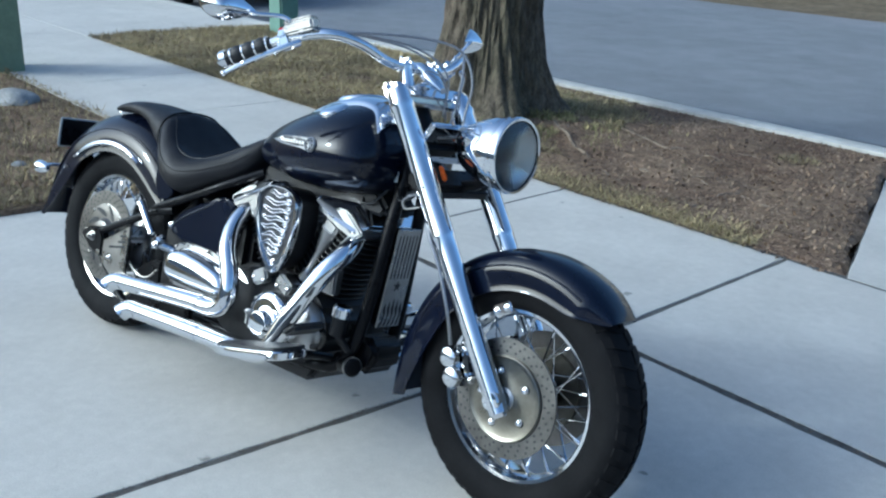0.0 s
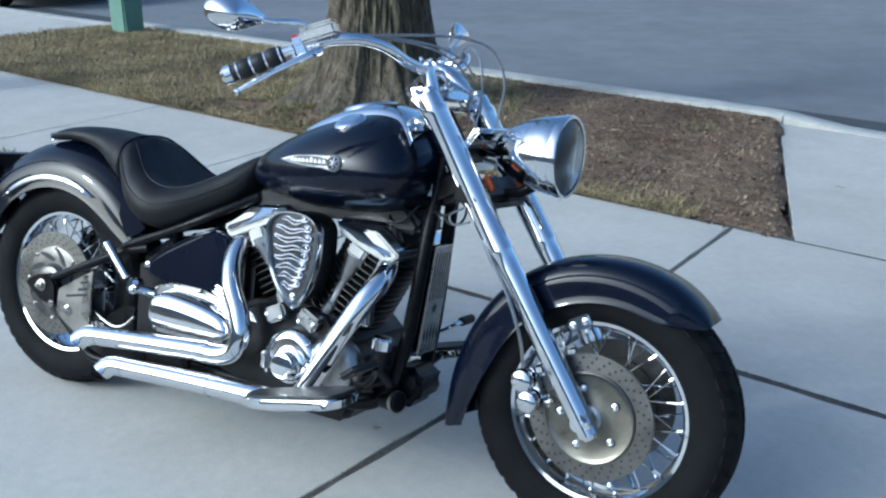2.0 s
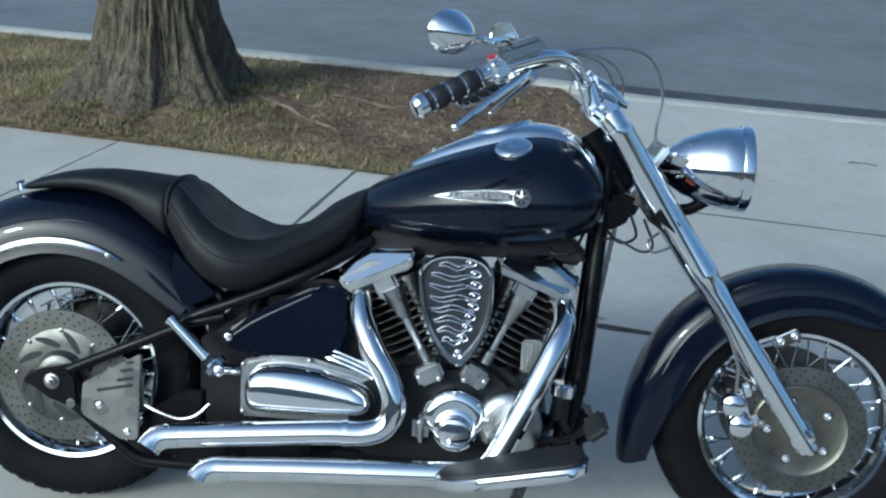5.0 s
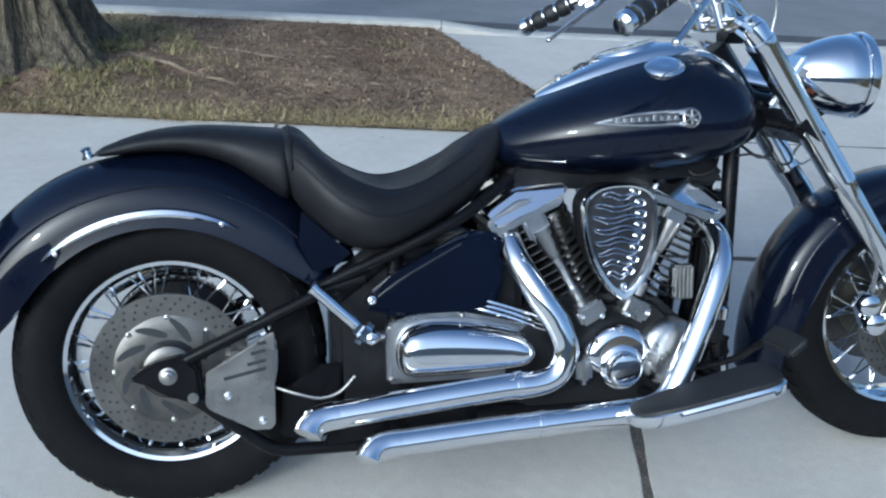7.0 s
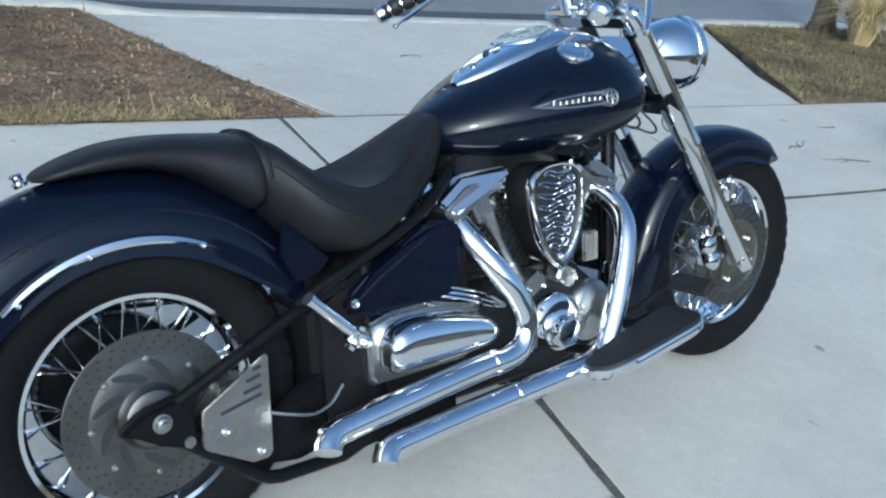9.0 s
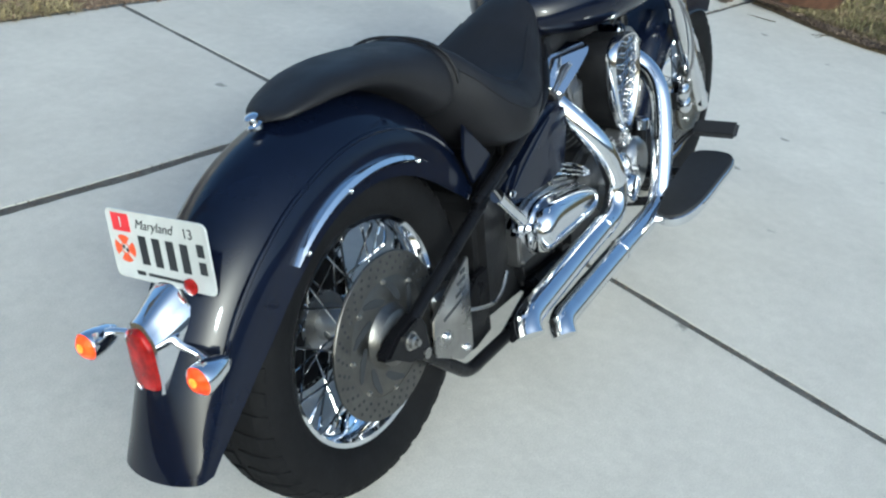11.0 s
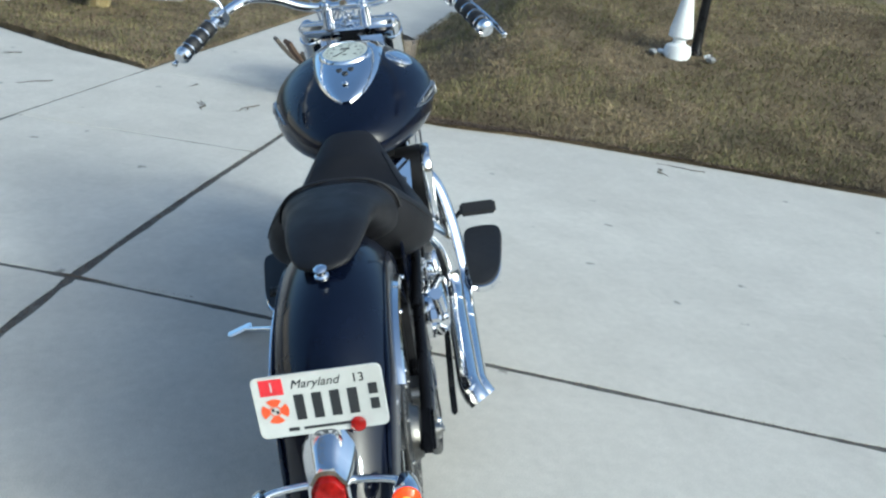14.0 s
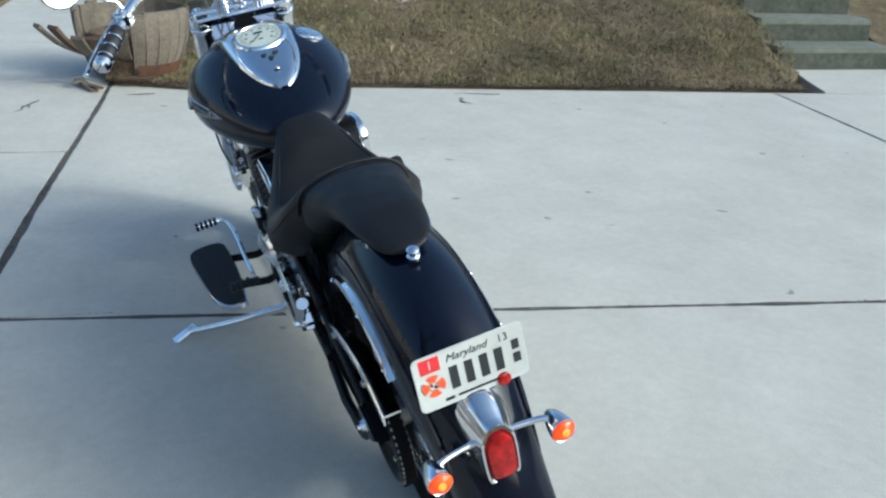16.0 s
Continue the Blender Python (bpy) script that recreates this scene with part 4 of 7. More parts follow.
# ---- wheels ----
def wheel(name, c, half, R, steer, label):
    hub_bm = new_bm()
    lathe(hub_bm, [(-0.10, 0.022), (-0.095, 0.03), (-0.06, 0.034), (-0.055, 0.058), (-0.045, 0.058), (-0.04, 0.036), (0.04, 0.036), (0.045, 0.058), (0.055, 0.058), (0.06, 0.034), (0.095, 0.03), (0.10, 0.022)], c, (0, 1, 0), 28)
    w = P(name, hub_bm, ALLOY, label=label, steer=steer)
    bm = new_bm()
    prof = [(-half * 0.72, 0.212), (-half * 0.93, 0.235), (-half, 0.265), (-half * 0.96, 0.288), (-half * 0.78, R - 0.013), (-half * 0.45, R - 0.004), (0, R), (half * 0.45, R - 0.004), (half * 0.78, R - 0.013), (half * 0.96, 0.288), (half, 0.265), (half * 0.93, 0.235), (half * 0.72, 0.212)]
    lathe(bm, prof + [(half * 0.5, 0.205), (-half * 0.5, 0.205)], c, (0, 1, 0), 96, closed=True)
    P("tyre", bm, RUBBER, w, "black road tyre with grooved tread", steer=steer)
    # tread blocks: slanted shoulder blocks and a ribbed centre
    bm = new_bm()
    for k in range(44):
        a = 2 * math.pi * k / 44
        for s in (-1, 1):
            rings = []
            for da, y, r, wd in ((0.0, 0.10, R + 0.0005, 0.052), (0.02, 0.42, R - 0.0015, 0.05), (0.045, 0.70, R - 0.0085, 0.048), (0.06, 0.92, R - 0.024, 0.040)):
                ang = a + s * 0.02 + da
                e = [Vector((math.cos(t) * rr, s * y * half, math.sin(t) * rr)) + c for t, rr in ((ang - wd, r - 0.004), (ang - wd, r + 0.0025), (ang + wd, r + 0.0025), (ang + wd, r - 0.004))]
                rings.append(e)
            loft(bm, rings)
    P("tread", bm, RUBBER, w, angle=20, steer=steer)
    bm = new_bm()
    hw = half * 0.74
    lip = [(hw, 0.2065), (hw + 0.002, 0.2150), (hw - 0.004, 0.2175), (hw - 0.008, 0.2105), (hw * 0.66, 0.2055), (hw * 0.5, 0.2015)]
    lathe(bm, [(-y, r) for y, r in lip] + lip[::-1] + [(hw * 0.84, 0.2025), (hw * 0.66, 0.1975), (hw * 0.45, 0.1955), (-hw * 0.45, 0.1955), (-hw * 0.66, 0.1975), (-hw * 0.84, 0.2025)], c, (0, 1, 0), 96, closed=True)
    P("rim", bm, CHROME, w, "chrome wheel rim", steer=steer)
    for k in range(40):
        s = 1 if k % 2 else -1
        cross = 0.80 if (k // 2) % 2 else -0.80
        a = 2 * math.pi * k / 40
        h = c + Vector((math.cos(a + cross) * 0.052, s * 0.05, math.sin(a + cross) * 0.052))
        e = c + Vector((math.cos(a) * 0.197, s * 0.020, math.sin(a) * 0.197))
        bm = new_bm()
        d = (h - e).normalized()
        tube(bm, [h, e + d * 0.022, e + d * 0.020, e - d * 0.006], [0.0021, 0.0021, 0.0036, 0.0036], 6)
        P("spoke", bm, CHROME, w, steer=steer)
    return w


fw = wheel("front_wheel", FW, 0.066, 0.318, True, "chrome wire-spoke front wheel")
rw = wheel("rear_wheel", RW, 0.078, 0.318, False, "chrome wire-spoke rear wheel")


def disc_ring(c, y, r0, r1, th, holes, steer, parent, label, material=DISC):
    """A brake disc with drilled rows of holes as dark recessed dots."""
    bm = new_bm()
    lathe(bm, [(y - th / 2, r0), (y - th / 2, r1 - 0.001), (y - th / 2 + 0.001, r1), (y + th / 2 - 0.001, r1), (y + th / 2, r1 - 0.001), (y + th / 2, r0)], c, (0, 1, 0), 72, closed=True)
    ob = P("brake_disc", bm, material, parent, label, steer=steer)
    bm = new_bm()
    s = -1 if y < 0 else 1
    for k in range(holes):
        a = 2 * math.pi * k / holes
        r = r1 - 0.010 - 0.011 * (k % 3)
        lathe(bm, [(0, 0.0033), (0.0006, 0.0033), (0.0007, 0.0)], c + Vector((math.cos(a) * r, y + s * (th / 2), math.sin(a) * r)), (0, s, 0), 8)
    if holes:
        P("drilled_hole", bm, DARKINK, ob, steer=steer, angle=0)
    return ob


for side in (-1, 1):
    ring = disc_ring(FW, side * 0.088, 0.098, 0.149, 0.005, 84, True, fw, "drilled steel front brake disc")
    bm = new_bm()
    lathe(bm, [(side * 0.080, 0.02), (side * 0.080, 0.104), (side * 0.091, 0.108), (side * 0.0965, 0.107), (side * 0.0985, 0.104), (side * 0.0965, 0.0995), (side * 0.0945, 0.095), (side * 0.0950, 0.03), (side * 0.10, 0.02)], FW, (0, 1, 0), 56)
    carrier = P("disc_carrier", bm, CARRIER, fw, "polished steel disc cover", steer=True)
    for k in range(5):
        a = 2 * math.pi * k / 5 + 0.62
        bm = new_bm()
        at = FW + Vector((math.cos(a) * 0.070, side * 0.0952, math.sin(a) * 0.070))
        bolt(bm, at, (0, side, 0), 0.0074, 0.007)
        fixing = P("bolt", bm, CHROME, carrier, steer=True)
        bm = new_bm()
        lathe(bm, [(0, 0.0125), (0.0012, 0.0125), (0.0013, 0.0095)], at - Vector((0, side * 0.0018, 0)), (0, side, 0), 16)
        P("washer", bm, BLACKMETAL, fixing, steer=True)

rear_disc = disc_ring(RW, -0.098, 0.112, 0.157, 0.006, 96, False, rw, "drilled steel rear brake disc")
bm = new_bm()
lathe(bm, [(-0.092, 0.03), (-0.092, 0.116), (-0.098, 0.118), (-0.1005, 0.114), (-0.1010, 0.075), (-0.1015, 0.062), (-0.108, 0.056), (-0.118, 0.052), (-0.121, 0.046), (-0.123, 0.036), (-0.123, 0.02)], RW, (0, 1, 0), 56)
carrier = P("disc_carrier", bm, DISC, rw, "steel disc carrier with slanted slots")
for k in range(9):
    a = 2 * math.pi * k / 9 + 0.2
    edge_in, edge_out = [], []
    for i in range(8):
        t = i / 7
        th, rr, wd = a + 0.62 * t, 0.070 + 0.034 * t ** 1.4, 0.0085 * math.sin(math.pi * (0.06 + 0.86 * t)) ** 0.6
        n = Vector((math.cos(th - 0.25), 0, math.sin(th - 0.25)))
        cc = RW + Vector((math.cos(th) * rr, 0, math.sin(th) * rr))
        edge_out.append(cc + n * wd)
        edge_in.append(cc - n * wd)
    bm = new_bm()
    prism(bm, [(p.x, p.z) for p in edge_out + edge_in[::-1]], -0.1018, -0.0995, 0)
    P("slot", bm, DARKINK, carrier, "curved slot")
for k in range(8):
    a = 2 * math.pi * k / 8
    bm = new_bm()
    bolt(bm, RW + Vector((math.cos(a) * 0.108, -0.100, math.sin(a) * 0.108)), (0, -1, 0), 0.005, 0.005)
    P("bolt", bm, STEEL, carrier)
bm = new_bm()
lathe(bm, [(0.094, 0.03), (0.094, 0.138), (0.098, 0.144), (0.126, 0.144), (0.130, 0.139), (0.128, 0.126), (0.118, 0.115), (0.116, 0.07), (0.124, 0.055), (0.126, 0.03)], RW, (0, 1, 0), 60)
pulley = P("belt_pulley", bm, BLACKMETAL, rw, "black drive belt pulley with worn steel teeth")
bm = new_bm()
for k in range(56):
    a = 2 * math.pi * k / 56
    rbox(bm, (0.007, 0.030, 0.007), Matrix.Translation(RW + Vector((0.1455 * math.cos(a), 0.112, 0.1455 * math.sin(a)))) @ Matrix.Rotation(-a, 4, "Y"), 0.0015, 1)
P("tooth_rim", bm, STEEL, pulley, "worn steel pulley teeth")
for k in range(5):
    a = 2 * math.pi * k / 5 + 0.3
    bm = new_bm()
    bolt(bm, RW + Vector((0.092 * math.cos(a), 0.116, 0.092 * math.sin(a))), (0, 1, 0), 0.008, 0.007)
    P("bolt", bm, CHROME, pulley)


# ---- fenders ----
def fender(name, c, stations, half_fn, material, label, steer, deep=0.055, profile=None):
    """A hooped guard: stations of (angle from ahead in degrees, outer radius, inner radius of the skirt)."""
    bm = new_bm()
    rings = []
    for ang, R, rin in smooth_table(stations, 5):
        a = radians(ang)
        hw = half_fn(ang)
        crown = min(deep, (R - rin) * 0.68)
        prof = [(rin, 1.02), (rin + (R - crown - rin) * 0.3, 1.0)] + [(R - crown * f, w) for f, w in profile] if profile else [(rin, 1.03), (rin + (R - crown - rin) * 0.15, 1.0), (rin + (R - crown - rin) * 0.55, 1.0), (R - crown, 1.0), (R - crown * 0.72, 0.985), (R - crown * 0.42, 0.90), (R - crown * 0.20, 0.74), (R - crown * 0.06, 0.45), (R, 0.0)]
        outer = [(r, -hw * w) for r, w in prof] + [(r, hw * w) for r, w in prof[-2::-1]]
        inner = [(r - 0.005 if abs(y) < hw * 0.95 else r, y * (1 - 0.006 / hw)) for r, y in outer[::-1]]
        rings.append([c + Vector((math.cos(a) * r, y, math.sin(a) * r)) for r, y in outer + inner])
    loft(bm, rings)
    return P(name, bm, material, label=label, steer=steer, angle=45)


rear_fender = fender("rear_fender", RW, [(28, 0.395, 0.33), (40, 0.418, 0.305), (55, 0.428, 0.292), (75, 0.432, 0.290), (95, 0.434, 0.292), (115, 0.438, 0.294), (135, 0.441, 0.298), (152, 0.443, 0.308), (165, 0.453, 0.340), (174, 0.464, 0.378), (182, 0.478, 0.430)],
                     lambda a: 0.108 - 0.026 * max(0, (a - 132) / 50), PAINT, "deep midnight blue rear fender", False, 0.098,
                     ((1.0, 0.998), (0.88, 0.985), (0.76, 0.958), (0.64, 0.912), (0.52, 0.845), (0.40, 0.755), (0.27, 0.63), (0.14, 0.45), (0.05, 0.25), (0.0, 0.0)))
front_fender = fender("front_fender", FW, [(47.5, 0.346, 0.332), (51, 0.352, 0.312), (57, 0.357, 0.292), (66, 0.361, 0.272), (85, 0.362, 0.266), (110, 0.364, 0.262), (140, 0.368, 0.262), (165, 0.374, 0.270), (182, 0.388, 0.296), (192, 0.402, 0.325), (198, 0.412, 0.345)],
                      lambda a: 0.086 - 0.030 * max(0, (60 - a) / 13) - 0.006 * max(0, (a - 170) / 28), PAINT, "deep midnight blue front fender", True)
# pressed bead along the front fender's side
for s in (-1, 1):
    bm = new_bm()
    tube(bm, [FW + Vector((math.cos(radians(a)) * 0.325, s * 0.0840, math.sin(radians(a)) * 0.325)) for a in range(62, 176, 4)], 0.003, 6)
    P("bead", bm, PAINT, front_fender, steer=True)
    bm = new_bm()
    line = []
    for a in range(44, 172, 4):
        rr = 0.372 + 0.0005 * max(0, a - 110)
        line.append(RW + Vector((math.cos(radians(a)) * rr, s * (0.108 - 0.026 * max(0, (a - 132) / 50)) * 0.905, math.sin(radians(a)) * rr)))
    tube(bm, line, 0.0042, 6)
    P("bead", bm, PAINT, rear_fender)
    # chrome trim strip on the rear fender
    bm = new_bm()
    rings = []
    for i in range(25):
        a = radians(62 + 71 * i / 24)
        w = 0.0088 * (1 - 0.75 * abs(i / 12 - 1) ** 3)
        cc = RW + Vector((math.cos(a) * (0.321 + 0.004 * i / 24), 0, math.sin(a) * (0.321 + 0.004 * i / 24)))
        n = Vector((math.cos(a), 0, math.sin(a)))
        rings.append([cc + n * w + Vector((0, s * 0.108, 0)), cc + n * w * 0.6 + Vector((0, s * 0.118, 0)), cc - n * w * 0.4 + Vector((0, s * 0.1215, 0)), cc - n * w + Vector((0, s * 0.118, 0)), cc - n * w + Vector((0, s * 0.106, 0))])
    loft(bm, rings)
    trim = P("trim_strip", bm, CHROME, rear_fender, "chrome trim strip along the wheel arch")
    for ang in (68, 104, 128):
        bm = new_bm()
        a = radians(ang)
        bolt(bm, RW + Vector((math.cos(a) * 0.318, s * 0.1205, math.sin(a) * 0.318)), (0, s, 0), 0.004, 0.003)
        P("screw", bm, CHROME, trim)
# fender struts to the fork
for s in (-1, 1):
    bm = new_bm()
    rbox(bm, (0.055, 0.012, 0.03), Matrix.Translation((1.662, s * 0.094, 0.513)) @ Matrix.Rotation(radians(-30), 4, "Y"), 0.004)
    bolt(bm, (1.675, s * 0.100, 0.520), (0, s, 0), 0.007, 0.006)
    bolt(bm, (1.648, s * 0.100, 0.505), (0, s, 0), 0.007, 0.006)
    P("bracket", bm, CHROME, front_fender, "chrome fender bracket", steer=True)

# ---- fork ----
TOP, LOW = Vector((1.232, 0, 0.983)), Vector((1.729, 0, 0.264))
FD = (LOW - TOP).normalized()
for s in (-1, 1):
    o = Vector((0, s * 0.125, 0))
    bm = new_bm()
    L = (LOW - TOP).length
    lathe(bm, [(0.0, 0.018), (0.0, 0.027), (0.012, 0.029), (0.036, 0.029), (0.038, 0.0330), (0.052, 0.0330), (0.055, 0.0312), (0.40, 0.0306), (0.404, 0.0312), (0.412, 0.0312), (0.416, 0.0297), (0.45, 0.0290), (L - 0.06, 0.0265), (L - 0.01, 0.025), (L, 0.017)], TOP + o, FD, 32)
    leg = P("fork_leg", bm, CHROME, label="chrome telescopic fork leg", steer=True)
    bm = new_bm()
    lathe(bm, [(0, 0.026), (0.032, 0.026), (0.036, 0.022), (0.037, 0.012), (0.032, 0.011)], FW + Vector((-0.004, s * 0.112, 0)), (0, s, 0), 24)
    P("axle_clamp", bm, CHROME, leg, steer=True)
    bm = new_bm()
    bolt(bm, FW + Vector((-0.004, s * 0.139, 0)), (0, s, 0), 0.011, 0.010)
    P("axle_nut", bm, CHROME, leg, steer=True)
    # brake caliper behind the leg
    bm = new_bm()
    c = Vector((1.566, s * 0.108, 0.340))
    turn = Matrix.Translation(c) @ Matrix.Rotation(radians(-22), 4, "Y")
    rbox(bm, (0.050, 0.060, 0.104), turn, 0.020, 4)
    for dz in (-0.025, 0.025):
        q = turn @ Vector((-0.004, s * 0.018, dz))
        lathe(bm, [(0, 0.027), (0.008, 0.027), (0.016, 0.024), (0.021, 0.016), (0.0225, 0.008), (0.0225, 0.0)], q, (0, s, 0), 24)
    rbox(bm, (0.036, 0.026, 0.034), turn @ Matrix.Translation((0.036, -s * 0.004, 0.040)), 0.011, 3)
    rbox(bm, (0.034, 0.022, 0.026), turn @ Matrix.Translation((0.034, -s * 0.004, -0.034)), 0.010, 3)
    cal = P("brake_caliper", bm, CHROME, label="chrome front brake caliper", steer=True)
    for q in ((0.035, 0.075), (0.055, -0.02)):
        bm = new_bm()
        bolt(bm, c + Vector((q[0], s * 0.012, q[1])), (0, s, 0), 0.008, 0.008)
        P("bolt", bm, STEEL, cal, steer=True)
    bm = new_bm()
    rbox(bm, (0.045, 0.016, 0.02), Matrix.Translation((1.605, s * 0.118, 0.445)) @ Matrix.Rotation(radians(-30), 4, "Y"), 0.005)
    P("hose_clip", bm, CHROME, cal, steer=True)
bm = new_bm()
tube(bm, [FW + Vector((-0.004, -0.13, 0)), FW + Vector((-0.004, 0.13, 0))], 0.012, 16)
P("axle", bm, STEEL, fw, steer=True)

bm = new_bm()
rbox(bm, (0.075, 0.30, 0.04), Matrix.Translation((1.222, 0, 0.975)) @ Matrix.Rotation(radians(34.4), 4, "Y"), 0.016, 3)
clamp = P("upper_fork_clamp", bm, CHROME, label="chrome upper fork clamp", steer=True)
for x, y, z, r in ((1.232, -0.125, 0.990, 0.017), (1.232, 0.125, 0.990, 0.017), (1.205, 0, 0.998, 0.020)):
    bm = new_bm()
    bolt(bm, (x, y, z), (-0.56, 0, 0.83), r, 0.011)
    P("stem_nut", bm, CHROME, clamp, steer=True)
bm = new_bm()
rbox(bm, (0.085, 0.31, 0.05), Matrix.Translation((1.372, 0, 0.765)) @ Matrix.Rotation(radians(34.4), 4, "Y"), 0.014, 3)
P("lower_fork_clamp", bm, BLACKMETAL, label="black lower fork clamp", steer=True)
bm = new_bm()
rbox(bm, (0.018, 0.235, 0.13), Matrix.Translation((1.33, 0, 0.865)) @ Matrix.Rotation(radians(-34 + 68), 4, "Y"), 0.006, 2)
P("fork_shroud", bm, CHROME, label="chrome fork shroud panel", steer=True)
for s in (-1, 1):
    bm = new_bm()
    rbox(bm, (0.012, 0.014, 0.042), Matrix.Translation((1.392, s * 0.080, 0.795)) @ Matrix.Rotation(radians(-34), 4, "Y"), 0.004, 2)
    P("reflector", bm, AMBERDIM, label="amber side reflector", steer=True)

# ---- headlight ----
HL = Vector((1.545, 0, 0.872))
bm = new_bm()
lathe(bm, [(-0.184, 0.004), (-0.178, 0.022), (-0.161, 0.043), (-0.130, 0.064), (-0.092, 0.080), (-0.053, 0.0895), (-0.02, 0.094), (-0.018, 0.093), (0.0, 0.0945), (0.004, 0.0925), (-0.004, 0.0895), (-0.008, 0.0890)], HL, (1, 0, 0), 56)
headlight = P("headlight", bm, CHROME, label="chrome bullet headlight shell", steer=True)
bm = new_bm()
vs = [(-0.008 - 0.052 * (1 - (r / 0.088) ** 2), r) for r in (0.088, 0.078, 0.066, 0.052, 0.038, 0.024, 0.012, 0.0)]
lathe(bm, vs + [(-0.064, 0.0), (-0.064, 0.03), (-0.012, 0.0885)], HL, (1, 0, 0), 40)
P("reflector", bm, REFLECTOR, headlight, "bright dished reflector", steer=True)
bm = new_bm()
lathe(bm, [(-0.012, 0.093), (-0.010, 0.097), (0.006, 0.098), (0.011, 0.0955), (0.010, 0.090), (0.004, 0.0885)], HL, (1, 0, 0), 56, closed=True)
P("rim", bm, CHROME, headlight, steer=True)
bm = new_bm()
lathe(bm, [(0.004, 0.0887), (0.012, 0.080), (0.021, 0.054), (0.026, 0.025), (0.027, 0.0), (0.024, 0.0), (0.018, 0.054), (0.009, 0.080), (0.001, 0.0887)], HL, (1, 0, 0), 48)
lens = P("lens", bm, GLASS, headlight, "clear headlight glass", steer=True)
lens.visible_shadow = False
bm = new_bm()
lathe(bm, [(-0.05, 0.012), (-0.012, 0.012), (-0.006, 0.008), (-0.004, 0.0)], HL, (1, 0, 0), 16)
P("bulb", bm, STEEL, headlight, steer=True)
bm = new_bm()
tube(bm, [(1.48, 0, 0.80), (1.44, 0, 0.775), (1.39, 0, 0.765)], 0.014, 12)
P("mount", bm, BLACKMETAL, headlight, steer=True)

# ---- handlebar, controls, mirrors ----
bar = [(1.183, 0, 1.045), (1.183, 0.07, 1.045), (1.172, 0.13, 1.056), (1.150, 0.20, 1.085), (1.108, 0.262, 1.095), (1.040, 0.305, 1.078), (0.965, 0.346, 1.045), (0.876, 0.400, 0.993)]
full = [(x, -y, z) for x, y, z in bar[::-1]] + bar[1:]
bm = new_bm()
tube(bm, spline(full, 8), 0.0128, 16)
handlebar = P("handlebar", bm, CHROME, label="wide swept-back chrome handlebar", steer=True)
for s in (-1, 1):
    bm = new_bm()
    lathe(bm, [(0, 0.020), (0.05, 0.018), (0.065, 0.022)], (1.207, s * 0.055, 0.985), (-0.35, 0, 0.94), 18)
    rbox(bm, (0.05, 0.034, 0.042), Matrix.Translation((1.183, s * 0.055, 1.048)) @ Matrix.Rotation(radians(-18), 4, "Y"), 0.012, 3)
    for dx in (-0.014, 0.014):
        bolt(bm, (1.177 + dx, s * 0.055, 1.068), (-0.3, 0, 0.95), 0.005, 0.005)
    P("riser", bm, CHROME, handlebar, steer=True)
